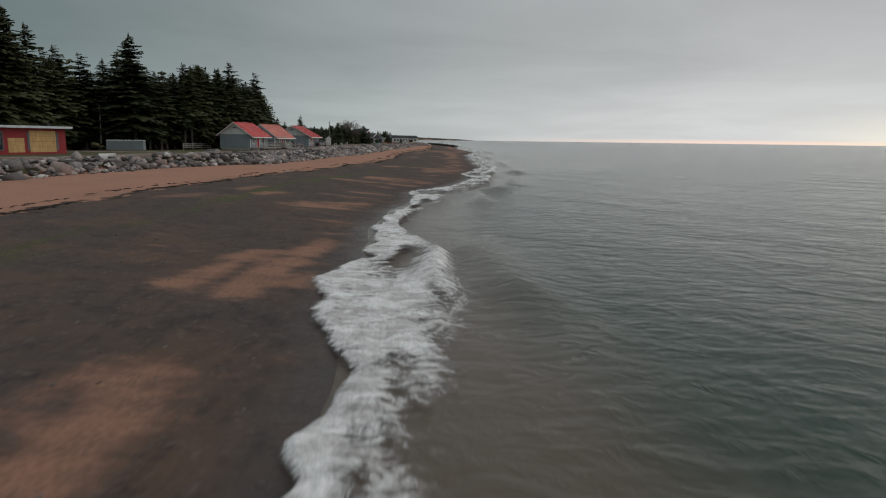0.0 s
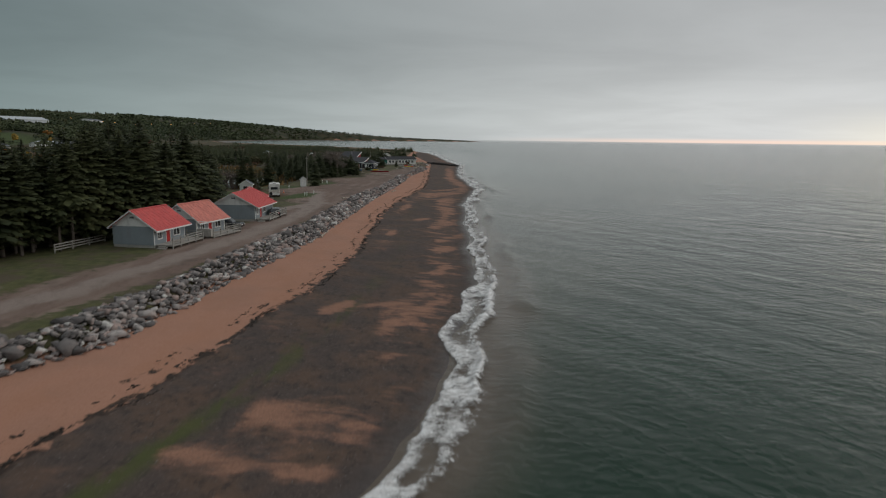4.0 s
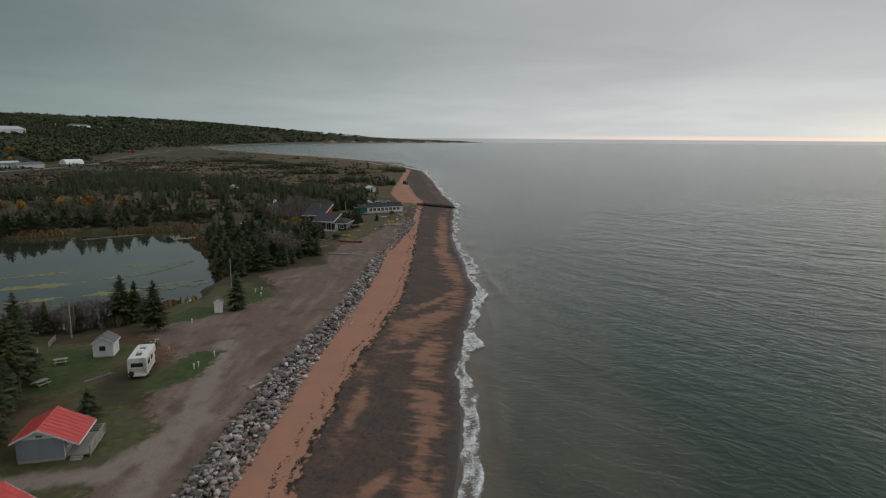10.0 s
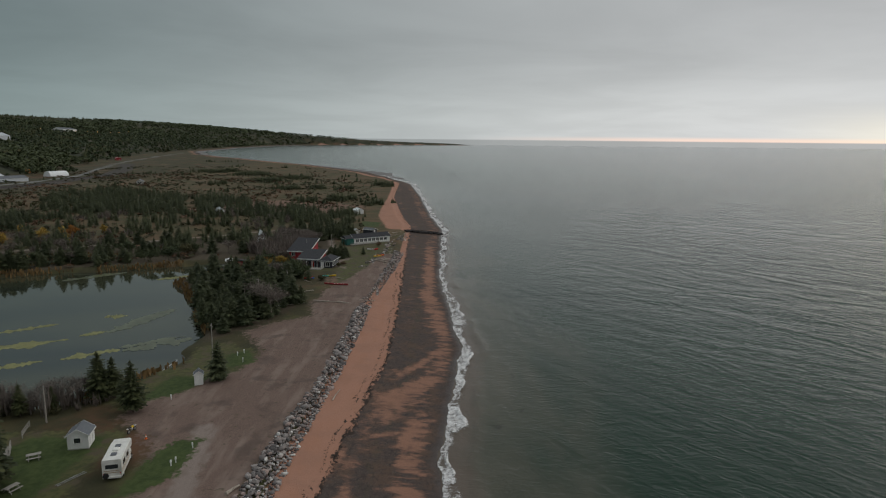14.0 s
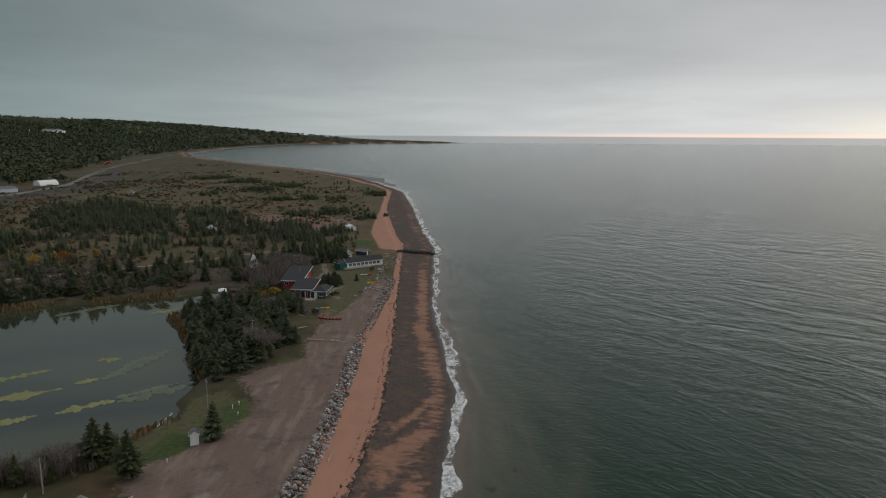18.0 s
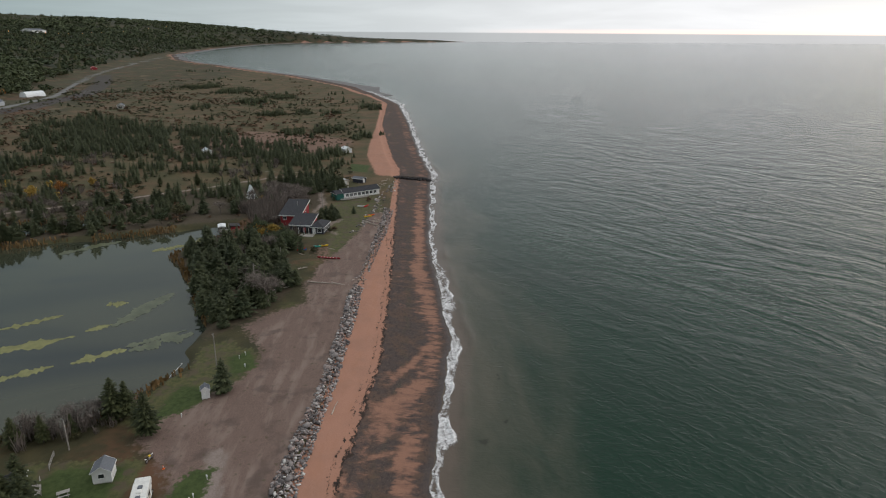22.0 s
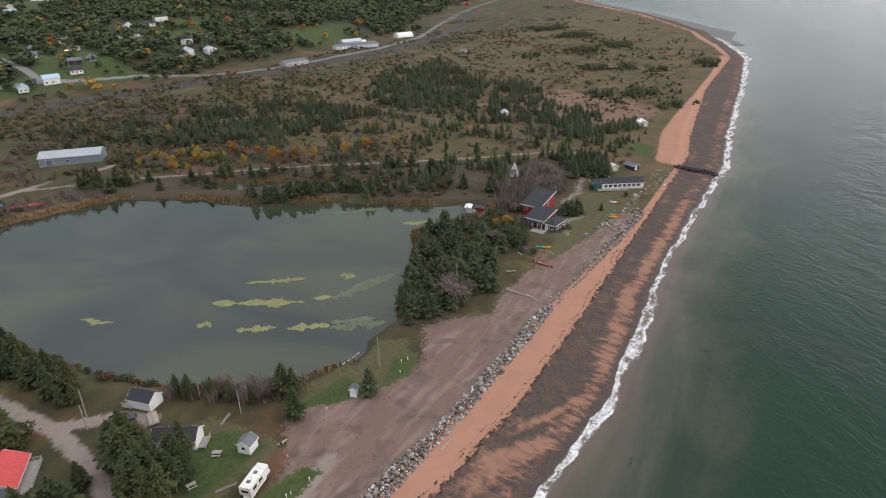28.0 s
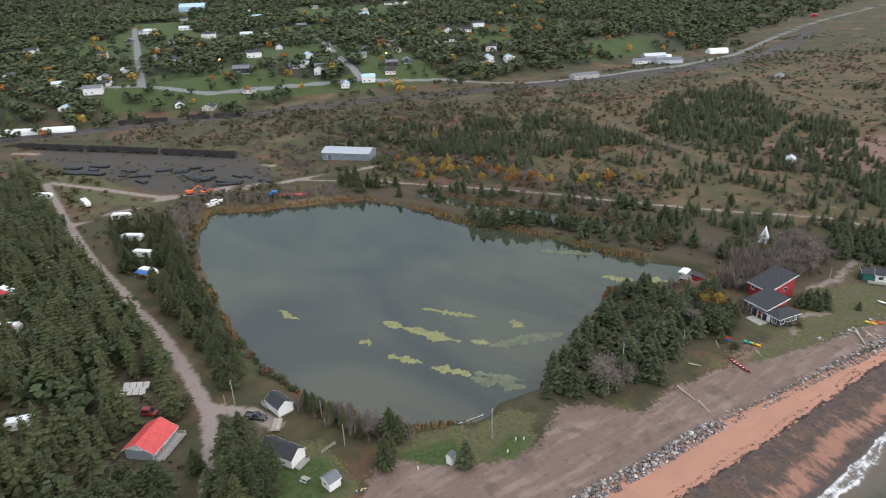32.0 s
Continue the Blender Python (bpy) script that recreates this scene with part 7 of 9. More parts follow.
def a_frame():
    h = thing("a_frame_hut", (-69.0, 368.0, gz(-69, 368)), 28, "steep white A-frame hut among bare shrubs", "hut")
    for s in (-1, 1):
        part("roof", Build().prism([(0, 5.6), (s * 2.1, 0.0), (s * 2.1 - s * 0.16, 0.0), (0, 5.3)][::s], -2.2, 2.2), M["tarp"], h)
    b = Build().prism([(-1.9, 0.1), (1.9, 0.1), (0, 5.2)], -1.95, -1.85)
    part("front", b, M["white"], h)
    part("door", Build().box(-0.4, 0.4, -2.0, -1.952, 0.1, 2.0), M["roof_grey"], h)
    part("window", Build().box(-0.3, 0.3, -1.99, -1.952, 2.6, 3.3), M["glass"], h)


a_frame()


def dock():
    d = thing("boat_dock", (-66.0, 323.8, 0.95), 18, "timber dock on posts with a pale canopy at the lagoon", "dock")
    for i in range(14):
        part("plank", Build().box(-3.5 + i * 0.5, -3.03 + i * 0.5, -2.0, 2.0, 0.55, 0.61), M["deck"], d)
    for x in (-3.2, 0, 3.2):
        for y in (-1.9, 1.9):
            part("post", Build().rod((x, y, -1.5), (x, y, 1.4 if x > 0 else 2.6), 0.09), M["pole"], d)
    part("canopy", Build().prism([(-3.8, 2.6), (-1.0, 2.6), (-1.0, 2.75), (-2.4, 3.1), (-3.8, 2.75)], -2.1, 2.1), M["tarp"], d, "pale sheet canopy")
    part("hut", Build().box(0.6, 3.6, -1.2, 1.6, 0.61, 2.3), M["red_wall"], d, "low red boarded hut")
    part("hut_roof", Build().prism([(0.3, 2.3), (3.9, 2.3), (3.9, 2.4), (0.3, 2.8)], -1.5, 1.9), M["rust_steel"], d)
    part("gangway", Build().box(3.5, 9.0, -0.6, 0.6, 0.5, 0.58), M["deck"], d)


dock()
gable_house("white_hut", (-41.6, 479.0, gz(-41, 479)), 30, 4.5, 6, 2.3, 3.4, M["white"], M["tarp"], "white hut with a pale roof on the heath's edge", "hut", "", 0.1, {0: [("door", 1.6, 2.5, 0.15, 2.0, M["trim"])], 1: [("window", 2.0, 3.2, 0.9, 1.9, 2)]}, 0.2, ribs=False)
gable_house("store_shed", (-26.2, 399.0, gz(-26, 399)), 60, 3.2, 5.5, 2.1, 2.7, M["dark_wall"], M["roof_grey"], "low dark store shed behind the long house", "shed", "small sheds", 0.1, {0: [("door", 1.0, 2.0, 0.12, 1.9, M["trim"])]}, 0.3, ribs=False)
gable_house("store_shed", (-32.8, 393.5, gz(-32, 393)), 40, 3.0, 3.4, 2.1, 3.0, M["cream"], M["tarp"], "small shed with a pale sheet roof behind the long house", "shed", "small sheds", 0.1, {0: [("door", 1.0, 2.0, 0.12, 1.9, M["trim"])]}, 0.3, ribs=False)

# ---- vehicles and camp clutter ----


def wheel(parent, x, y, r, w=0.22):
    t = part("wheel", Build().rod((x - w / 2, y, r), (x + w / 2, y, r), r, r, 18), M["tyre"], parent)
    part("rim", Build().rod((x - w / 2 - 0.012, y, r), (x + w / 2 + 0.012, y, r), r * 0.58, r * 0.58, 12), M["chrome"], t)


def loft(b, stations):
    """Skins eight-sided sections (y, half width, z low, z waist, z top, half width at the top)."""
    rings = []
    for y, hw, zl, zw, zt, ht in stations:
        rings.append([(-hw * 0.92, y, zl), (hw * 0.92, y, zl), (hw, y, zl + (zw - zl) * 0.4), (hw, y, zw), (ht, y, zt), (-ht, y, zt), (-hw, y, zw), (-hw, y, zl + (zw - zl) * 0.4)])
    v = [p for r in rings for p in r]
    f = [tuple(range(8))] + [tuple(reversed(range(len(v) - 8, len(v))))]
    for k in range(len(rings) - 1):
        o = 8 * k
        f += [(o + i, o + 8 + i, o + 8 + (i + 1) % 8, o + (i + 1) % 8) for i in range(8)]
    b.add(v, f)


def car(at, turn, mat, label, long=4.7, high=1.7, pickup=False):
    c = thing("pickup_truck" if pickup else "car", at, turn, label, "truck" if pickup else "car", "parked cars")
    L = long / 2
    b = Build()
    loft(b, [(-L, 0.8, 0.4, 0.75, 0.85, 0.7), (-L + 0.25, 0.9, 0.28, 0.85, 1.0, 0.8), (0, 0.92, 0.25, 0.9, 1.02, 0.84), (L - 0.3, 0.9, 0.28, 0.85, 0.95, 0.78), (L, 0.78, 0.4, 0.7, 0.8, 0.68)])
    part("body", b, mat, c, smooth=False)
    k0, k1 = (-0.6, 1.3) if pickup else (-L + 0.3, 1.1)
    b = Build()
    loft(b, [(k0, 0.8, 0.95, 1.0, 1.03, 0.74), (k0 + 0.35, 0.8, 0.95, 1.3, high - 0.04, 0.62), (k1 - 0.75, 0.8, 0.95, 1.3, high - 0.02, 0.64), (k1, 0.8, 0.95, 1.0, 1.04, 0.74)])
    part("cab", b, mat, c)
    part("windscreen", Build().add([(-0.66, k1 - 0.02, 1.07), (0.66, k1 - 0.02, 1.07), (0.58, k1 - 0.68, high - 0.1), (-0.58, k1 - 0.68, high - 0.1), (-0.66, k1 - 0.1, 1.05), (0.66, k1 - 0.1, 1.05), (0.58, k1 - 0.74, high - 0.14), (-0.58, k1 - 0.74, high - 0.14)],
                                    [(0, 1, 2, 3), (7, 6, 5, 4), (0, 4, 5, 1), (1, 5, 6, 2), (2, 6, 7, 3), (3, 7, 4, 0)]), M["glass"], c)
    for s in (-1, 1):
        x = s * 0.76
        part("side_window", Build().box(min(x, x + s * 0.05), max(x, x + s * 0.05), k0 + 0.4, k1 - 0.75, 1.1, high - 0.22), M["glass"], c)
        part("headlight", Build().box(s * 0.62 - 0.14, s * 0.62 + 0.14, L - 0.06, L + 0.01, 0.62, 0.76), M["trim"], c)
        part("tail_light", Build().box(s * 0.66 - 0.1, s * 0.66 + 0.1, -L - 0.01, -L + 0.06, 0.66, 0.86), M["red"], c)
        for y in (-L + 0.85, L - 0.9):
            wheel(c, s * 0.82, y, 0.35)
    if pickup:
        part("bed_rim", Build().box(-0.9, -0.78, -L + 0.1, -0.65, 0.98, 1.2).box(0.78, 0.9, -L + 0.1, -0.65, 0.98, 1.2).box(-0.78, 0.78, -L + 0.1, -L + 0.2, 0.98, 1.2), mat, c)
    return c


car((-29.6, 125.3, gz(-29, 125)), -88, M["black"], "black estate car parked beside a cabin")
car((-26.6, 140.6, gz(-26.6, 140)), 10, M["black"], "dark car parked by the largest cabin's deck", 4.4, 1.5)
car((-70.6, 156.8, gz(-70, 157)), -56, M["black"], "black hatchback parked under the spruces", 4.3, 1.5)
car((-76.3, 180.0, gz(-76, 180)), -46, M["black"], "black pickup truck parked by the white cabins", 5.6, 1.85, True)
car((-92.9, 159.0, gz(-93, 159)), -40, M["maroon"], "dark red van with a pale roof beside the wood", 4.6, 1.95)


def motorhome():
    r = thing("motorhome", (-37.4, 179.8, gz(-37, 180)), 14, "white motorhome with tan stripes standing on the gravel", "motorhome")
    b = Build()
    b.prism([(-1.18, 0.55), (1.18, 0.55), (1.18, 2.85), (1.08, 2.98), (-1.08, 2.98), (-1.18, 2.85)], -3.3, 2.0)
    part("body", b, M["rv"], r)
    b = Build()
    b.prism([(-1.15, 1.95), (1.15, 1.95), (1.15, 2.75), (1.0, 2.9), (-1.0, 2.9), (-1.15, 2.75)], 2.0, 3.1)
    part("cab_over", b, M["rv"], r)
    b = Build()
    loft(b, [(2.0, 1.0, 0.45, 1.2, 1.95, 0.95), (2.6, 1.0, 0.45, 1.2, 1.75, 0.9), (3.0, 0.98, 0.45, 1.15, 1.25, 0.85), (3.7, 0.9, 0.5, 1.0, 1.08, 0.8)])
    part("cab", b, M["rv"], r)
    part("windscreen", Build().box(-0.85, 0.85, 2.72, 2.8, 1.28, 1.72), M["glass"], r)
    part("rear_window", Build().box(-0.75, 0.75, -3.34, -3.3, 1.75, 2.3), M["glass"], r)
    for z in (1.15, 1.4):
        part("stripe", Build().box(-1.0, 1.0, -3.32, -3.3, z, z + 0.09), M["tan"], r)
        for s in (-1, 1):
            part("stripe", Build().box(min(s * 1.18, s * 1.2), max(s * 1.18, s * 1.2), -3.2, 1.9, z, z + 0.09), M["tan"], r)
    part("bumper", Build().box(-1.05, 1.05, -3.5, -3.3, 0.5, 0.72), M["rv"], r)
    t = part("spare_wheel", Build().rod((-0.75, -3.55, 0.85), (-0.75, -3.36, 0.85), 0.36, 0.36, 16), M["tyre"], r)
    for s in (-1, 1):
        x = s * 1.18
        for y0, y1 in ((-2.4, -1.2), (-0.4, 0.7)):
            part("side_window", Build().box(min(x, x + s * 0.03), max(x, x + s * 0.03), y0, y1, 1.7, 2.35), M["glass"], r)
        for y in (-2.1, 2.7):
            wheel(r, s * 1.02, y, 0.38)
        part("tail_light", Build().box(s * 1.0 - 0.08, s * 1.0 + 0.08, -3.33, -3.3, 1.0, 1.12), M["red"], r)
    part("door", Build().box(1.181, 1.205, 0.95, 1.6, 0.65, 2.4), M["trim"], r)
    for y in (-1.8, 0.6):
        part("roof_hatch", Build().box(-0.35, 0.35, y - 0.35, y + 0.35, 2.98, 3.14, None, 0.04), M["roof_grey"], r)
    part("air_conditioner", Build().box(-0.4, 0.4, -0.9, -0.1, 2.98, 3.25, None, 0.08), M["rv"], r)
    part("ladder", Build().rod((0.8, -3.42, 0.8), (0.8, -3.42, 3.0), 0.02).rod((1.1, -3.42, 0.8), (1.1, -3.42, 3.0), 0.02).rod((0.8, -3.42, 1.4), (1.1, -3.42, 1.4), 0.02).rod((0.8, -3.42, 2.0), (1.1, -3.42, 2.0), 0.02), M["chrome"], r)


motorhome()


def camper(at, turn, label, long=7.0, awning=False, stripe="tan"):
    """A white travel trailer."""
    c = thing("camper_trailer", at, turn, label, "camper", "campers in the wood")
    L = long / 2
    b = Build()
    ring = [(-L, 0.6), (L - 0.5, 0.6), (L, 1.2), (L, 2.2), (L - 0.6, 2.9), (-L + 0.3, 2.95), (-L, 2.7)]
    b.prism([(x, z) for x, z in ring], -1.2, 1.2)
    part("body", b, M["rv"], c)
    part("roof", Build().box(-L + 0.3, L - 0.7, -1.12, 1.12, 2.95, 3.02), M["tarp"], c)
    for s in (-1, 1):
        for x0, x1 in ((-L + 0.6, -L + 1.8), (0.2, 1.6)):
            part("window", Build().box(x0, x1, min(s * 1.2, s * 1.23), max(s * 1.2, s * 1.23), 1.6, 2.25), M["glass"], c)
        part("stripe", Build().box(-L + 0.1, L - 0.2, min(s * 1.2, s * 1.215), max(s * 1.2, s * 1.215), 1.15, 1.3), M[stripe], c)
        for x in (-0.6, 0.25):
            t = part("wheel", Build().rod((x, s * 1.0, 0.33), (x, s * 1.2, 0.33), 0.33, 0.33, 14), M["tyre"], c)
    part("hitch", Build().rod((L - 0.2, 0, 0.5), (L + 1.1, 0, 0.45), 0.06), M["rust_steel"], c)
    part("roof_vent", Build().box(-0.4, 0.3, -0.35, 0.35, 3.02, 3.22), M["rv"], c)
    if awning:
        part("awning", Build().box(-L + 0.6, L - 1.2, -3.4, -1.22, 2.5, 2.56), M[awning], c)
        for x in (-L + 0.7, L - 1.3):
            part("awning_pole", Build().rod((x, -3.3, 0), (x, -3.3, 2.5), 0.03), M["chrome"], c)


for x, y, a, l, aw in ((-248, 173, 60, 8, False), (-215.5, 173.2, 52, 8.5, "roof_grey"), (-195, 174, 45, 8, False), (-176, 172.6, 35, 7, "blue_paint"), (-326, 129, 55, 9, False), (-303, 145, 50, 9, False), (-279, 161.5, 8, 9, False),
                       (-199, 143, 20, 7, False), (-190, 130, 30, 8, "red"), (-160, 130.4, 60, 7, "roof_red"), (-105, 132.5, 75, 6.5, False), (-50.5, 134, -12, 7, False), (-150, 142, 40, 7, False), (-132, 128, 10, 6.5, False), (-228, 138, 25, 8, False)):
    camper((x, y, gz(x, y)), a, "white travel trailer parked among the spruces", l, aw)

# ---- loose things on the flat and the beach ----


def pole(x, y, h, label, lean=0.0, arm=False):
    p = thing("utility_pole", (x, y, gz(x, y)), rnd_trees.uniform(0, 360), label, "pole", "poles on the flat")
    part("shaft", Build().rod((0, 0, -0.6), (lean, 0, h), 0.13, 0.09, 9), M["pole"], p)
    part("cap", Build().rod((lean, 0, h), (lean, 0, h + 0.06), 0.1, 0.06, 9), M["roof_grey"], p)
    if arm:
        part("crossarm", Build().box(-0.7, 0.7, -0.05, 0.05, h - 0.6, h - 0.48), M["pole"], p)


for x, y, h, lean in ((-39.3, 222.3, 8.2, 0.1), (-55.4, 193.6, 6.0, 0.0), (-85, 177.3, 7.0, 0.2), (-67.6, 193.2, 5.0, 0.0), (-80.6, 174.6, 6.5, 0.1), (-42, 266, 7.5, 0.0), (-39, 286, 5.5, 0.0), (-51.2, 96.5, 6.6, -0.6), (-36.5, 352, 6.5, 0.0), (-70.5, 176, 5.0, 0.1)):
    pole(x, y, h, "bare weathered wooden pole standing on the flat", lean, h > 6.8)


def picnic_table(x, y, turn):
    t = thing("picnic_table", (x, y, gz(x, y)), turn, "weathered grey picnic table on rough grass", "table", "picnic tables")
    top = part("tabletop", Build().box(-0.9, 0.9, -0.36, 0.36, 0.68, 0.71), M["deck"], t)
    for i in range(5):
        part("plank", Build().box(-0.9, 0.9, -0.37 + i * 0.15, -0.23 + i * 0.15, 0.711, 0.745), M["deck"], top)
    for s in (-1, 1):
        part("bench", Build().box(-0.9, 0.9, s * 0.72 - 0.13, s * 0.72 + 0.13, 0.42, 0.46), M["deck"], t)
        part("leg", Build().rod((s * 0.6, -0.75, 0), (s * 0.6, -0.2, 0.69), 0.05, None, 4).rod((s * 0.6, 0.75, 0), (s * 0.6, 0.2, 0.69), 0.05, None, 4).rod((s * 0.6, -0.75, 0.4), (s * 0.6, 0.75, 0.4), 0.04, None, 4), M["deck"], t)


for x, y, a in ((-50.4, 182.3, 30), (-48, 174, 70), (-36.5, 263.5, 10), (-62, 176.5, 0)):
    picnic_table(x, y, a)


def ladder():
    t = thing("ladder", (-42.2, 177.0, gz(-42, 177) + 0.06), 62, "aluminium ladder lying on the grass", "ladder")
    for s in (-0.2, 0.2):
        part("rail", Build().box(-2.0, 2.0, s - 0.03, s + 0.03, 0.0, 0.06), M["chrome"], t)
    for i in range(12):
        part("rung", Build().rod((-1.9 + i * 0.345, -0.2, 0.03), (-1.9 + i * 0.345, 0.2, 0.03), 0.018), M["chrome"], t)


ladder()


def dirt_bike():
    t = thing("dirt_bike", (-40.7, 190.6, gz(-40.7, 190.6)), 80, "yellow and white dirt bike on its stand", "motorbike")
    for x in (-0.68, 0.72):
        w = part("wheel", Build().rod((x, -0.05, 0.33), (x, 0.05, 0.33), 0.33, 0.33, 16), M["tyre"], t)
        part("hub", Build().rod((x, -0.06, 0.33), (x, 0.06, 0.33), 0.22, 0.22, 12), M["chrome"], w)
    part("engine", Build().box(-0.2, 0.25, -0.14, 0.14, 0.35, 0.68, None, 0.05), M["chrome"], t)
    part("tank", Build().prism([(-0.1, 0.7), (0.38, 0.75), (0.35, 0.95), (-0.05, 0.9)], -0.13, 0.13), M["yellow"], t)
    part("seat", Build().prism([(-0.75, 0.82), (0.0, 0.82), (0.0, 0.9), (-0.75, 0.93)], -0.12, 0.12), M["tyre"], t)
    part("fender", Build().prism([(-1.05, 0.86), (-0.6, 0.78), (-0.6, 0.82), (-1.05, 0.92)], -0.1, 0.1), M["trim"], t)
    part("front_fender", Build().prism([(0.5, 0.74), (1.1, 0.7), (1.1, 0.73), (0.5, 0.78)], -0.08, 0.08), M["trim"], t)
    part("fork", Build().rod((0.72, 0.08, 0.33), (0.42, 0.08, 1.02), 0.03).rod((0.72, -0.08, 0.33), (0.42, -0.08, 1.02), 0.03), M["chrome"], t)
    part("handlebar", Build().rod((0.4, -0.38, 1.08), (0.4, 0.38, 1.08), 0.02), M["tyre"], t)


dirt_bike()


def cone(x, y):
    c = thing("traffic_cone", (x, y, gz(x, y)), 0, "orange and white traffic cone on gravel", "cone", "cones")
    part("base", Build().box(-0.2, 0.2, -0.2, 0.2, 0, 0.04), M["orange"], c)
    part("body", Build().rod((0, 0, 0.04), (0, 0, 0.7), 0.15, 0.03, 12), M["orange"], c)
    part("band", Build().rod((0, 0, 0.34), (0, 0, 0.5), 0.1, 0.072, 12), M["trim"], c)


cone(-37.6, 188.5)
for x, y in ((-30.6, 180.5), (-30.3, 181.4), (-29.6, 185.7), (-35.5, 226), (-33.2, 222), (-40, 203.5), (-34.6, 227.5)):
    s = thing("service_post", (x, y, gz(x, y)), 20, "short white service post in the grass", "post", "service posts")
    part("post", Build().box(-0.06, 0.06, -0.06, 0.06, -0.2, 0.75), M["trim"], s)
    part("box", Build().box(-0.11, 0.11, -0.09, 0.09, 0.55, 0.85, None, 0.02), M["trim"], s)


def bin_store():
    b = thing("bin_store", (-47.0, 95.6, gz(-47, 95)), 12, "blue-grey boarded bin store with pale lids beside the wood", "bin store")
    for i in range(24):
        part("board", Build().box(-2.5 + i * 0.21, -2.31 + i * 0.21, -0.78, -0.74, -0.1, 1.35), M["blue"], b)
    part("back", Build().box(-2.5, 2.5, 0.74, 0.8, -0.1, 1.45), M["blue"], b)
    for s in (-2.52, 2.46):
        part("side", Build().box(s, s + 0.06, -0.74, 0.74, -0.1, 1.4), M["blue"], b)
    for i in range(2):
        part("lid", Build().prism([(-2.45 + i * 2.5, 1.36), (-0.05 + i * 2.5, 1.36), (-0.05 + i * 2.5, 1.5), (-2.45 + i * 2.5, 1.5)], -0.8, 0.8), M["tarp"], b)


bin_store()


def board_fence(x0, y0, x1, y1, h=1.1, label="grey board fence along the lane"):
    f = thing("board_fence", (x0, y0, gz(x0, y0)), math.degrees(math.atan2(y1 - y0, x1 - x0)), label, "fence", "fences")
    length = math.hypot(x1 - x0, y1 - y0)
    n = int(length / 2.2)
    for i in range(n + 1):
        part("post", Build().box(i * length / n - 0.05, i * length / n + 0.05, -0.05, 0.05, -0.3, h), M["deck"], f)
    for z in (0.3, 0.6, 0.9):
        part("rail", Build().box(0, length, 0.052, 0.09, z, z + 0.14), M["deck"], f)


board_fence(-42, 104, -40.5, 112)
board_fence(-41, 121, -40, 130)
board_fence(-55.8, 188.3, -57, 192)


def driftwood(x0, y0, x1, y1, r, label="bleached driftwood log lying on sand"):
    z0, z1 = gz(x0, y0) + r * 0.8, gz(x1, y1) + r * 0.8
    t = thing("driftwood_log", (x0, y0, 0), 0, label, "log", "driftwood")
    b, k = Build(), 5
    rnd = random.Random(int(x0 * 10 + y0))
    pts = [Vector(((x1 - x0) * i / k + rnd.uniform(-0.12, 0.12), (y1 - y0) * i / k + rnd.uniform(-0.12, 0.12), z0 + (z1 - z0) * i / k)) for i in range(k + 1)]
    for i in range(k):
        b.rod(pts[i], pts[i + 1], r * (1 - 0.5 * i / k), r * (1 - 0.5 * (i + 1) / k), 8)
    part("trunk", b, M["drift"], t)
    for i in (1, 3):
        part("stub", Build().rod(pts[i], pts[i] + Vector((rnd.uniform(-0.4, 0.4), rnd.uniform(-0.4, 0.4), 0.35)), r * 0.4, r * 0.15, 6), M["drift"], t)


for a in ((-28.3, 270.7, -21, 269.3, 0.22), (-21.5, 270.0, -13.4, 267.6, 0.2), (-37.7, 264.2, -30.2, 268.6, 0.15), (-17.2, 331, -12.0, 326, 0.3), (-15.2, 333, -10.5, 331, 0.18), (-15.4, 123.5, -15.7, 129.6, 0.13), (-15.4, 157.8, -15.7, 163, 0.11),
          (-36, 296, -33.5, 293.8, 0.12), (-27, 300.5, -24.5, 299, 0.14), (-20.6, 173.2, -19.8, 175.2, 0.25), (-13, 345, -9, 343, 0.16), (-16, 272, -12, 275, 0.13), (-12.5, 205, -12.0, 209.5, 0.12), (-33, 281, -30.5, 282.5, 0.2)):
    driftwood(*a)

rnd_drift = random.Random(19)
for i in range(16):
    y = rnd_drift.uniform(312, 350) if i < 10 else rnd_drift.uniform(385, 408)
    x = float(along(CREST, y)) + rnd_drift.uniform(-3.5, 1.5)
    a, k = rnd_drift.uniform(0, 3.14), rnd_drift.uniform(1.2, 4.2)
    driftwood(x, y, x + math.cos(a) * k, y + math.sin(a) * k, rnd_drift.uniform(0.09, 0.2), "bleached driftwood log among the rubble above the beach")


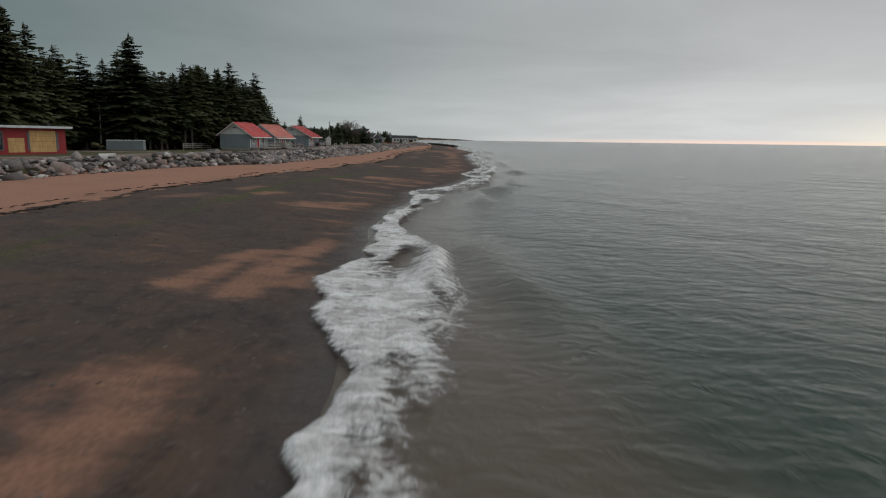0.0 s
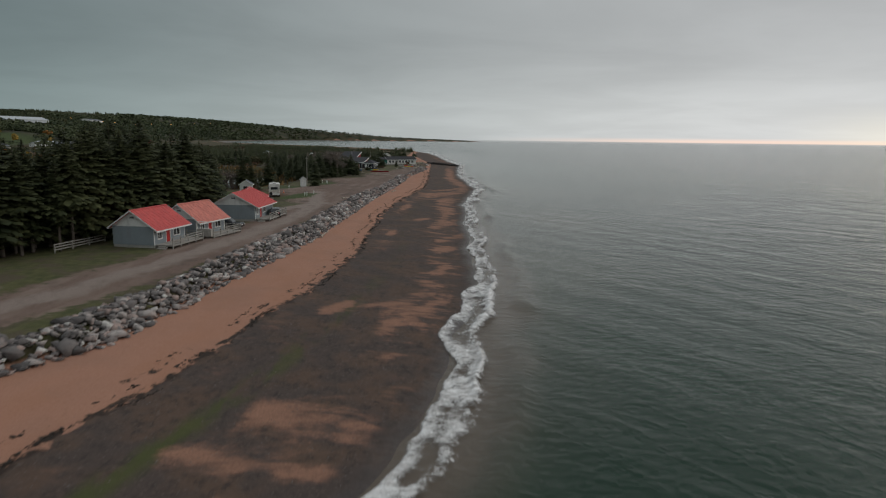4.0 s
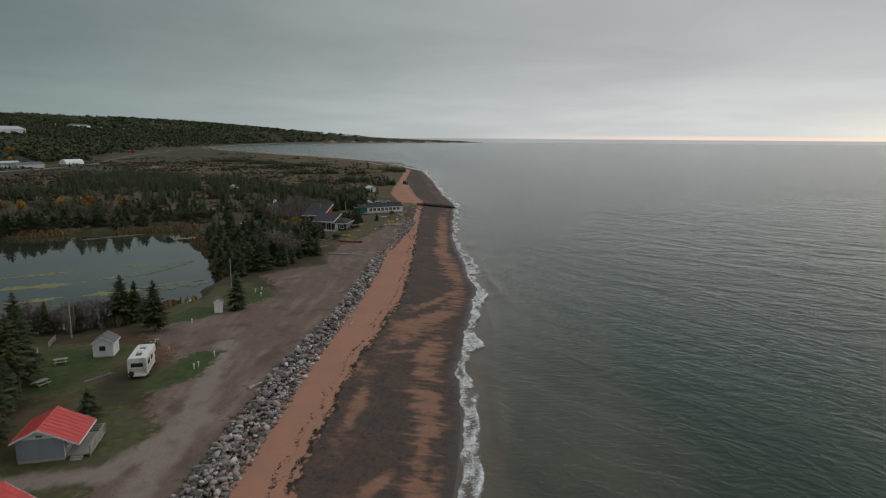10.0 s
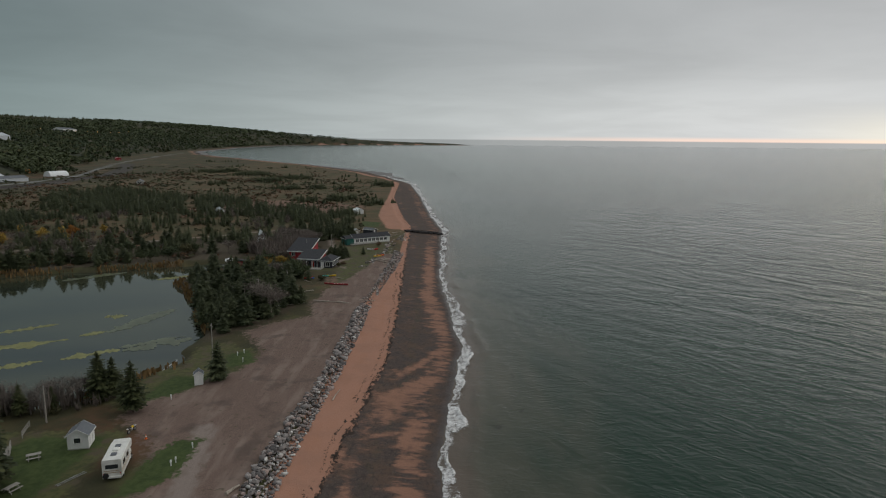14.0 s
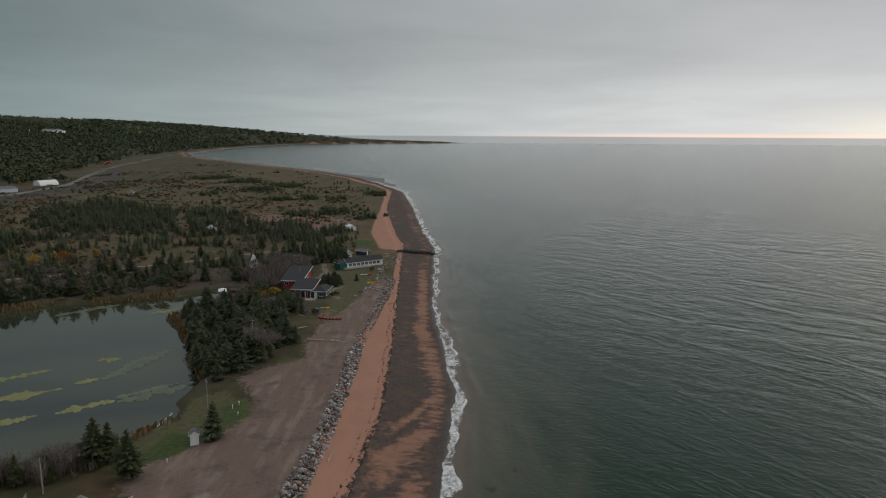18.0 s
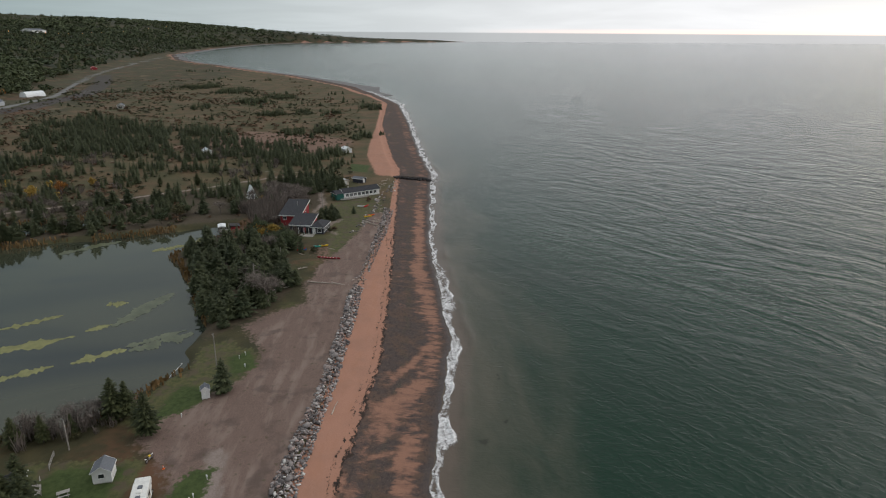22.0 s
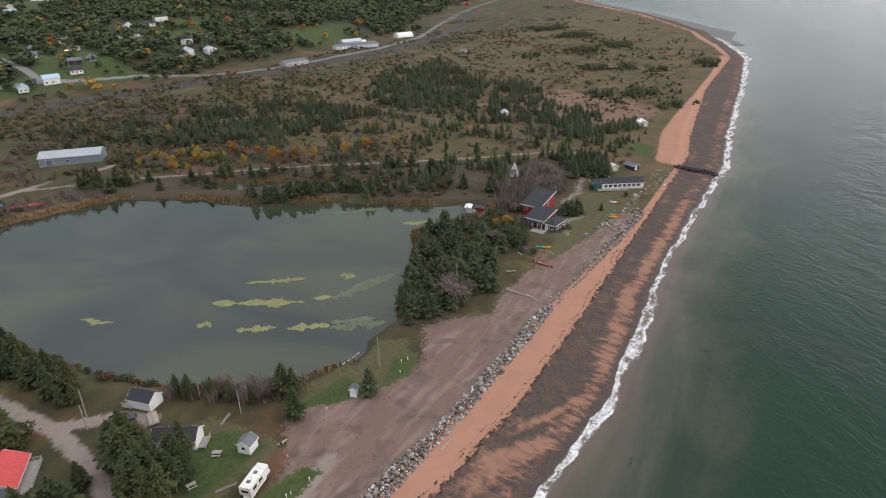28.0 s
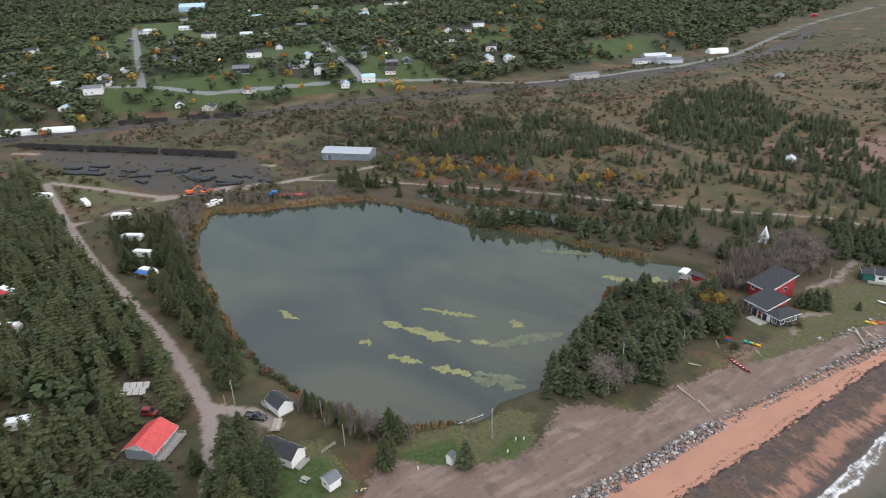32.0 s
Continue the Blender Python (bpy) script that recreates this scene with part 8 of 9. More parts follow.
def boat_hull(name, x, y, turn, length, mat, label, category, seats=0):
    """A slim double-ended hull with thwarts or a cockpit."""
    t = thing(name, (x, y, gz(x, y) + 0.02), turn, label, category, "boats ashore")
    v, f, n = [], [], 11
    for i in range(n):
        u = i / (n - 1) * 2 - 1
        w = 0.42 * (1 - abs(u) ** 2.4) + 0.015
        up = 0.14 * u * u
        v += [(u * length / 2, -w, 0.42 + up), (u * length / 2, -w * 0.75, 0.12 + up * 0.6), (u * length / 2, 0, up * 0.4), (u * length / 2, w * 0.75, 0.12 + up * 0.6), (u * length / 2, w, 0.42 + up),
              (u * length / 2, w * 0.86, 0.4 + up), (u * length / 2, 0, 0.1 + up * 0.6), (u * length / 2, -w * 0.86, 0.4 + up)]
    for i in range(n - 1):
        f += [(8 * i + j, 8 * i + 8 + j, 8 * i + 8 + (j + 1) % 8, 8 * i + (j + 1) % 8) for j in range(8)]
    part("hull", Build().add(v, f), mat, t)
    for i in range(seats):
        x0 = (i + 0.5) / seats * length * 0.8 - length * 0.4
        part("thwart", Build().box(x0 - 0.08, x0 + 0.08, -0.33, 0.33, 0.36, 0.4), M["trim"], t)
    if not seats:
        part("deck", Build().prism([(-length * 0.36, 0.4), (length * 0.36, 0.4), (length * 0.3, 0.47), (-length * 0.3, 0.47)], -0.2, 0.2), mat, t)
        part("cockpit", Build().box(-0.4, 0.3, -0.15, 0.15, 0.471, 0.5), M["tyre"], t)


boat_hull("canoe", -25.2, 290.5, -11, 7.6, M["red_wall"], "long red canoe with pale thwarts on the grass", "canoe", 6)
boat_hull("kayak", -35.4, 299.0, 40, 3.0, M["red"], "red kayak lying on the grass", "kayak")
boat_hull("kayak", -34.6, 298.2, 30, 2.6, M["blue_paint"], "blue kayak lying on the grass", "kayak")
boat_hull("kayak", -30.4, 302.0, 20, 2.8, M["teal"], "turquoise kayak lying on the grass", "kayak")
boat_hull("kayak", -28.6, 302.6, 15, 3.0, M["yellow"], "yellow kayak lying on the grass", "kayak")
boat_hull("kayak", -17.0, 338.5, 25, 3.2, M["yellow"], "yellow kayak beside the rocks", "kayak")
boat_hull("kayak", -16.0, 340.5, 25, 3.0, M["orange"], "orange kayak beside the rocks", "kayak")
boat_hull("kayak", -19.0, 354.0, 60, 3.0, M["red"], "red kayak below the long house", "kayak")
boat_hull("dinghy", -21.0, 353.5, 0, 3.2, M["trim"], "white dinghy below the long house", "dinghy", 2)


def boom():
    """The floating line along the lagoon's edge."""
    t = thing("float_line", (0, 0, 0), 0, "pale floating line with buoys along the lagoon's edge", "float line")
    pts = [(-58, 205.6), (-54.5, 206.6), (-51.6, 210.5), (-49.8, 215), (-48.8, 220), (-48.2, 226)]
    for (ax, ay), (bx, by) in zip(pts, pts[1:]):
        part("rope", Build().rod((ax, ay, 1.0), (bx, by, 1.0), 0.05, None, 5), M["trim"], t)
        part("buoy", Build().rod((bx, by, 0.9), (bx, by, 1.2), 0.2, 0.12, 8), M["trim"], t)


boom()


def algae(x0, y0, x1, y1, w, mat, seed, label):
    """A thin raft of algae, ragged and drawn out by the wind."""
    rnd = random.Random(seed)
    n = 60
    v, f = [], []
    for i in range(n):
        u = i / (n - 1)
        h = w * 1.9 * (math.sin(u * math.pi) ** 0.5) * max(0.12, 0.6 + 0.9 * noise.noise(Vector((u * 5, seed, 0))) + 0.5 * noise.noise(Vector((u * 17, seed, 3)))) + 0.05
        c = Vector((x0 + (x1 - x0) * u, y0 + (y1 - y0) * u, 0))
        d = Vector((-(y1 - y0), x1 - x0, 0)).normalized()
        bend = w * 1.1 * noise.noise(Vector((u * 2.6, seed + 9, 0)))
        for s in (-1, 1):
            p = c + d * (bend + s * h * rnd.uniform(0.7, 1.15))
            v.append((p.x, p.y, 0.96 + 0.003 * seed))
        if i:
            o = 2 * i
            f.append((o - 2, o - 1, o + 1, o))
    tagged(new("algae_mat", mesh_of("algae_mat", v, f, mat)), label, "algae", "algae rafts")


for k, (a, b, c, d, w, deep) in enumerate(((-102, 227, -78, 239.5, 1.6, 0), (-84.5, 219.5, -75.5, 225.5, 1.1, 0), (-72.6, 226.5, -63.5, 233.5, 1.3, 0), (-102, 240.5, -87.5, 252, 0.9, 0), (-79.5, 258, -74.5, 260, 1.4, 0), (-95.6, 216, -92.8, 218.8, 1.2, 0),
                                           (-77.3, 242.3, -72.5, 246.5, 1.0, 0), (-85, 302, -77, 308.6, 1.5, 0), (-76, 311, -68.5, 317.4, 1.6, 0), (-128, 203, -118, 206, 0.9, 0), (-72, 245, -65, 266.5, 2.2, 1), (-62.4, 232, -50.5, 241, 2.0, 1),
                                           (-114, 299, -100, 313.5, 1.8, 1), (-64, 234, -53, 243, 1.0, 1))):
    algae(a, b, c, d, w, M["algae_deep"] if deep else M["algae"], k, "sunken olive algae streak in the lagoon" if deep else "yellow-green raft of algae floating on the lagoon")


def build_wrack():
    """Heaps of dry weed along the tide line, and small stones on the sand."""
    r = np.random.RandomState(81)
    places, stones = [], []
    kinds = [raw(boulder_mesh(90 + i, M["weed"], 9)) for i in range(5)]
    for _ in range(5200):
        y = r.uniform(10, 330)
        row = r.choice((0.2, 0.2, 0.2, 1.7))
        x = float(along(SAND, y)) - row - 1.7 * (hash_noise(np.array([0.0]), np.array([y]), 5.5, 82)[0] - 0.5) * 1.2 + r.normal(0, 0.14)
        if hash_noise(np.array([row]), np.array([y]), 3.0, 83)[0] < 0.42:
            continue
        s = r.uniform(0.04, 0.17)
        places.append((r.randint(5), x, y, gz(x, y) + 0.02, s * r.uniform(0.8, 2.6), s * r.uniform(0.6, 1.3), s * 0.4, r.uniform(0, 6.28), 0.0))
    for _ in range(3200):
        y = r.uniform(0, 130) if r.rand() < 0.7 else r.uniform(130, 300)
        x = float(along(SAND, y)) + r.uniform(-1, 17)
        if x > float(along(WATER, y)) - 0.5:
            continue
        s = r.uniform(0.03, 0.085)
        stones.append((r.randint(5), x, y, gz(x, y), s * 1.4, s, s * 0.7, r.uniform(0, 6.28), 0.0))
    tagged(new("seaweed_wrack", joined("seaweed_wrack", kinds, places, M["weed"])), "dark dry seaweed heaped along the tide line", "seaweed", "", "stuff")
    tagged(new("beach_cobbles", joined("beach_cobbles", kinds, stones, M["cobble"])), "grey cobbles strewn over dark shingle", "stones", "", "stuff")


build_wrack()


def scrap(x, y, turn, label="row of tilted grey panels on frames"):
    t = thing("panel_rack", (x, y, gz(x, y)), turn, label, "panels")
    for i in range(2):
        for j in range(4):
            part("panel", Build().add([(j * 1.7, i * 2.6, 0.5), (j * 1.7 + 1.55, i * 2.6, 0.5), (j * 1.7 + 1.55, i * 2.6 + 1.6, 1.5), (j * 1.7, i * 2.6 + 1.6, 1.5), (j * 1.7, i * 2.6 + 0.04, 0.44), (j * 1.7 + 1.55, i * 2.6 + 0.04, 0.44), (j * 1.7 + 1.55, i * 2.6 + 1.64, 1.44), (j * 1.7, i * 2.6 + 1.64, 1.44)],
                                      [(0, 1, 2, 3), (7, 6, 5, 4), (0, 4, 5, 1), (1, 5, 6, 2), (2, 6, 7, 3), (3, 7, 4, 0)]), M["concrete"], t)
            part("leg", Build().rod((j * 1.7 + 0.7, i * 2.6 + 1.4, -0.1), (j * 1.7 + 0.7, i * 2.6 + 1.4, 1.35), 0.05), M["deck"], t)


scrap(-105, 153.5, 60)


def trailer_frame():
    t = thing("flat_trailer", (-70.6, 183.2, gz(-70.6, 183)), -30, "flat trailer stacked with grey boards by a white cabin", "trailer")
    part("bed", Build().box(-2.2, 2.2, -1.0, 1.0, 0.5, 0.62), M["deck"], t)
    for i in range(7):
        part("board", Build().box(-2.1, 2.1, -0.95 + i * 0.27, -0.75 + i * 0.27, 0.62, 0.75 + 0.1 * (i % 3)), M["drift"], t)
    for s in (-1, 1):
        wheel(t, s * 1.1, 0.0, 0.33)
    part("drawbar", Build().rod((2.2, 0, 0.5), (3.6, 0, 0.4), 0.05), M["rust_steel"], t)


trailer_frame()

# ---- the yard, the railway and the town ----


def steel_barn():
    b = gable_house("steel_barn", (-276.5, 296.0, gz(-276, 296)), -46, 12.0, 28.0, 4.2, 6.2, M["barn_wall"], M["barn_roof"], "long blue-grey steel barn beside the lagoon track", "barn", "", 0.1,
                    {0: [("door", 4.0, 7.5, 0.12, 3.6, M["roof_grey"])], 1: [("door", 3.0, 6.0, 0.12, 3.2, M["roof_grey"]), ("window", 12, 13.4, 1.4, 2.4)]}, 0.3)


steel_barn()


def gondola(x, y, turn, group="rail wagons"):
    w = thing("rail_wagon", (x, y, gz(x, y)), turn, "long black open rail wagon on a siding", "rail wagon", group)
    part("tub", Build().prism([(-1.45, 1.2), (1.45, 1.2), (1.5, 3.4), (1.38, 3.4), (1.3, 1.4), (-1.3, 1.4), (-1.38, 3.4), (-1.5, 3.4)], -8.2, 8.2), M["rust_steel"], w)
    for y0 in (-8.2, 8.08):
        part("end", Build().box(-1.36, 1.36, y0, y0 + 0.12, 1.38, 3.38), M["rust_steel"], w)
    for i in range(10):
        for s in (-1, 1):
            part("rib", Build().box(min(s * 1.5, s * 1.6), max(s * 1.5, s * 1.6), -7.9 + i * 1.74, -7.75 + i * 1.74, 1.2, 3.35), M["rust_steel"], w)
    for y0 in (-6.0, 6.0):
        part("bogie", Build().box(-1.1, 1.1, y0 - 1.3, y0 + 1.3, 0.45, 0.95), M["rust_steel"], w)
        for dy in (-0.85, 0.85):
            part("wheelset", Build().rod((-0.85, y0 + dy, 0.5), (0.85, y0 + dy, 0.5), 0.45, 0.45, 12), M["rust_steel"], w)


for i in range(9):
    u = (i * 16.7 + 3.0 * (i // 3)) / 145
    gondola(-428 + u * 105, 142 + u * 100, -46.4)
for x, y, a in ((-467, 207, -27), (-461, 224, -27), (-450, 252, -27), (-443, 270, -27)):
    gondola(x, y, a)


def white_sheds(x, y, turn, length, w, h, label, name="covered_stack"):
    """A long low vault under white sheeting."""
    t = thing(name, (x, y, gz(x, y)), turn, label, "tunnel")
    n = 9
    ring = [(math.cos(math.pi * i / n) * w / 2, math.sin(math.pi * i / n) * h) for i in range(n + 1)]
    part("cover", Build().prism([(a, b) for a, b in ring][::-1] and [(a, b) for a, b in ring], -length / 2, length / 2), M["tarp"], t)
    for i in range(int(length / 4)):
        yy = -length / 2 + 0.2 + i * 4
        part("hoop", Build().prism([(a * 1.01, b * 1.01) for a, b in ring], yy, yy + 0.15), M["trim"], t)


white_sheds(-481, 148, -25, 50, 5, 4.5, "long white sheeted stack beside the railway")
white_sheds(-410, 803, -22, 22, 11, 5.5, "white arched storage tent beside the road", "storage_tent")
white_sheds(-424, 735, -30, 12, 7, 4, "small white arched tent beside the works", "storage_tent")


def pipe_pile(x, y, turn, n, length, r):
    p = thing("pipe_pile", (x, y, gz(x, y)), turn, "pile of big black pipes lying in the yard", "pipes", "pipe piles")
    for i in range(n):
        b = Build().rod((i * r * 2.05, -length / 2 + (i % 3) * 0.6, r), (i * r * 2.05, length / 2 + (i % 2) * 0.8, r), r, r, 12)
        part("pipe", b, M["pipe"], p)


for x, y, a, n, l, r in ((-345, 162, -50, 4, 14, 0.6), (-336, 170, -48, 3, 16, 0.7), (-303, 190, -70, 2, 9, 0.7), (-321, 204, -20, 4, 8, 0.6), (-312, 212, -30, 3, 7, 0.6), (-290, 217, -62, 3, 16, 0.9), (-272, 229, -58, 3, 12, 0.8), (-313, 219, -10, 2, 6, 0.8), (-304, 223, -15, 2, 6, 0.8),
                         (-350, 175, -45, 3, 12, 0.6), (-330, 188, -60, 3, 10, 0.6), (-262, 243, -60, 2, 9, 0.6)):
    pipe_pile(x, y, a, n, l, r)


rnd_yard = random.Random(31)
for i in range(22):
    u, s = rnd_yard.random(), rnd_yard.uniform(14, 34)
    x, y = -405 + u * 120 + s * 0.55, 148 + u * 100 - s * 0.6
    if in_poly(x, y, YARD):
        pipe_pile(x, y, rnd_yard.uniform(-75, -15), rnd_yard.choice((1, 2, 3)), rnd_yard.uniform(4, 12), rnd_yard.uniform(0.4, 0.7))


def excavator(x, y, turn):
    e = thing("excavator", (x, y, gz(x, y)), turn, "orange tracked excavator parked by the lagoon", "excavator")
    for s in (-1, 1):
        part("track", Build().box(s * 1.1 - 0.3, s * 1.1 + 0.3, -1.9, 1.9, 0, 0.8, None, 0.15), M["tyre"], e)
    part("body", Build().box(-1.3, 1.3, -2.2, 1.2, 0.9, 2.2, None, 0.15), M["orange"], e)
    part("cab", Build().box(-1.2, -0.1, 0.0, 1.5, 2.2, 3.0, None, 0.1), M["glass"], e)
    part("boom", Build().rod((0.4, 1.0, 1.8), (0.4, 4.2, 3.6), 0.28, 0.22, 4), M["orange"], e)
    part("arm", Build().rod((0.4, 4.2, 3.6), (0.4, 6.4, 1.2), 0.22, 0.15, 4), M["orange"], e)
    part("bucket", Build().box(0.0, 0.8, 6.0, 6.9, 0.3, 1.3, None, 0.1), M["rust_steel"], e)


excavator(-265, 206, 10)
excavator(-259, 211, -40)


def big_truck(x, y, turn):
    t = thing("flatbed_truck", (x, y, gz(x, y)), turn, "blue truck cab with a long red flatbed trailer", "truck")
    part("cab", Build().box(-1.2, 1.2, 5.0, 7.6, 0.9, 3.0, None, 0.15), M["blue_paint"], t)
    part("bonnet", Build().box(-1.0, 1.0, 7.6, 9.0, 0.9, 1.9, None, 0.15), M["blue_paint"], t)
    part("windscreen", Build().box(-1.0, 1.0, 7.57, 7.62, 2.05, 2.8), M["glass"], t)
    part("bed", Build().box(-1.2, 1.2, -9.0, 4.7, 0.95, 1.2), M["red"], t)
    for y0 in (-7.8, -6.6, 3.6, 7.9):
        for s in (-1, 1):
            wheel(t, s * 1.0, y0, 0.48, 0.3)


big_truck(-231, 243.5, 146)
boat = thing("motor_boat", (-240.5, 211.5, gz(-240, 211) + 0.4), 20, "white motor boat laid up ashore", "boat")
b = Build()
loft(b, [(-4.2, 1.2, 0.0, 1.1, 1.2, 1.15), (0, 1.35, -0.1, 1.15, 1.3, 1.3), (3.0, 0.9, 0.1, 1.3, 1.45, 0.85), (4.6, 0.1, 0.8, 1.5, 1.6, 0.06)])
part("hull", b, M["rv"], boat)
part("cabin", Build().box(-0.9, 0.9, -1.6, 1.4, 1.3, 2.4, None, 0.2), M["rv"], boat)
part("window", Build().box(-0.92, 0.92, -1.2, 1.0, 1.75, 2.1), M["glass"], boat)
part("cradle", Build().box(-1.0, 1.0, -2.2, -1.9, -0.5, 0.05).box(-1.0, 1.0, 1.6, 1.9, -0.5, 0.05), M["deck"], boat)


def build_rails():
    """Four pairs of rails on sleepers along the old yard."""
    line = [(p[0], p[1]) for p in RAILS[0]]
    ys = np.arange(60, 900, 14.0)
    xs = np.interp(ys, [p[1] for p in line], [p[0] for p in line])
    for k, off in enumerate((-6.5, -2.2, 2.2, 6.5)):
        t = thing("railway_track", (0, 0, 0), 0, "rusty railway track on dark ballast", "railway", "railway tracks", "structure")
        for s in (-0.72, 0.72):
            v = []
            for x, y in zip(xs, ys):
                z = gz(x + off, y) + 0.35
                v += [(x + off + s - 0.06, y, z), (x + off + s + 0.06, y, z), (x + off + s + 0.06, y, z - 0.35), (x + off + s - 0.06, y, z - 0.35)]
            f = [(4 * i + j, 4 * i + (j + 1) % 4, 4 * i + 4 + (j + 1) % 4, 4 * i + 4 + j) for i in range(len(xs) - 1) for j in range(4)]
            part("rail", mesh_of("rail", v, f, M["rust_steel"]), None, t)
        bed = []
        f = []
        for i, (x, y) in enumerate(zip(xs, ys)):
            z = gz(x + off, y) + 0.22
            bed += [(x + off - 1.3, y, z), (x + off + 1.3, y, z), (x + off + 1.9, y, z - 0.5), (x + off - 1.9, y, z - 0.5)]
            if i:
                o = 4 * i
                f += [(o - 4, o - 3, o + 1, o), (o - 3, o - 2, o + 2, o + 1), (o - 1, o - 4, o, o + 3)]
        part("ballast", mesh_of("ballast", bed, f, M["ballast"]), None, t)


build_rails()

# houses of the town, by a few plain patterns
HOUSE_LOOKS = [("white", "roof_grey"), ("white", "roof_black"), ("cream", "roof_grey"), ("white", "roof_steel"), ("gable", "roof_black"), ("cream", "roof_black"), ("dark_wall", "roof_grey"), ("white", "roof_blue")]
HOUSE_WORDS = {"white": "white", "cream": "cream", "gable": "pale grey", "dark_wall": "charcoal"}
ROOF_WORDS = {"roof_grey": "grey", "roof_black": "dark", "roof_steel": "pale steel", "roof_blue": "blue"}
TOWN = [(-650, 136), (-581, 173), (-523, 171), (-571, 205), (-837, 290), (-723, 279), (-780, 347), (-556, 318), (-505, 308), (-482, 268), (-500, 249), (-549, 365), (-518, 378), (-480, 386), (-719, 435), (-737, 407), (-659, 481), (-607, 498),
        (-708, 513), (-515, 468), (-479, 538), (-478, 565), (-638, 593), (-515, 570), (-552, 194), (-686, 526), (-591, 461), (-612, 507)]
TOWN2 = [(-642, 603), (-655, 652), (-520, 600), (-484, 545), (-843, 582), (-912, 691), (-890, 765), (-483, 410), (-760, 300), (-800, 260), (-690, 330), (-640, 300), (-870, 420), (-930, 350), (-990, 460), (-700, 220), (-620, 230), (-860, 200),
         (-760, 160), (-690, 100), (-560, 110), (-1010, 300), (-1100, 420), (-780, 640), (-840, 500), (-740, 560), (-580, 540), (-560, 440), (-660, 390), (-620, 350)]
rnd_town = random.Random(77)
for i, (x, y) in enumerate(TOWN + TOWN2):
    wm, rm = HOUSE_LOOKS[rnd_town.randrange(len(HOUSE_LOOKS))]
    w, l = rnd_town.uniform(6.5, 9), rnd_town.uniform(8.5, 15)
    e = rnd_town.choice((2.8, 2.8, 5.2))
    holes = {0: [("window", 1.2, 2.4, 1.0, 2.2), ("window", w - 2.6, w - 1.4, 1.0, 2.2)], 1: [("window", 1.2, 2.6, 1.0, 2.2), ("door", 3.6, 4.6, 0.3, 2.3, M["trim"]), ("window", 5.6, 7.0, 1.0, 2.2)]}
    gable_house("town_house", (x, y, gz(x, y)), rnd_town.choice((-20, 70)) + rnd_town.uniform(-12, 12), w, l, e, e + rnd_town.uniform(1.6, 2.4), M[wm], M[rm], HOUSE_WORDS[wm] + " timber house with a " + ROOF_WORDS[rm] + " gabled roof", "house", "houses of the town", 0.3, holes, 0.4, ribs=False)
for x, y, a, w, l, h, wm, rm, lab in ((-1146, 411, -20, 34, 40, 7, "roof_blue", "roof_blue", "large hall with a pale blue roof in the town"), (-390, 585, -10, 10, 26, 3.4, "concrete", "roof_grey", "long low station building with a grey roof"),
                                      (-412, 690, -24, 10, 24, 3.2, "gable", "roof_grey", "long greenhouse shed with a pale roof"), (-396, 706, -24, 12, 26, 3.4, "roof_steel", "roof_grey", "low steel shed beside the works"), (-428, 722, -24, 10, 24, 4, "roof_steel", "roof_steel", "steel shed of the works beside the road"),
                                      (-588, 1302, 30, 10, 16, 4, "red_wall", "roof_red", "red farm building on the far slope"), (-844, 1308, -20, 40, 90, 8, "roof_steel", "roof_steel", "very long pale hall on the far slope"), (-948, 973, -10, 30, 70, 8, "roof_steel", "roof_blue", "long pale factory hall on the slope"),
                                      (-829, 1136, -10, 30, 80, 8, "white", "roof_steel", "long white factory hall on the slope"), (-1254, 2300, 0, 40, 80, 10, "white", "roof_grey", "distant white hall on the hill"), (-272, 700, 20, 6, 9, 2.8, "concrete", "roof_grey", "lone grey shed on the heath"),
                                      (-120, 468, 30, 4, 6, 2.4, "white", "roof_steel", "small white shed among young spruces")):
    gable_house("works_hall" if l > 20 else "outbuilding", (x, y, gz(x, y)), a, w, l, h, h + w * 0.12 + 0.8, M[wm], M[rm], lab, "building", "", 0.2, {0: [("window", 1.2, 2.6, 1.0, 2.2), ("window", w - 2.8, w - 1.4, 1.0, 2.2)], 1: [("window", 1.5, 3.0, 1.0, 2.2), ("window", 4.5, 6.0, 1.0, 2.2)]}, 0.3, ribs=False)


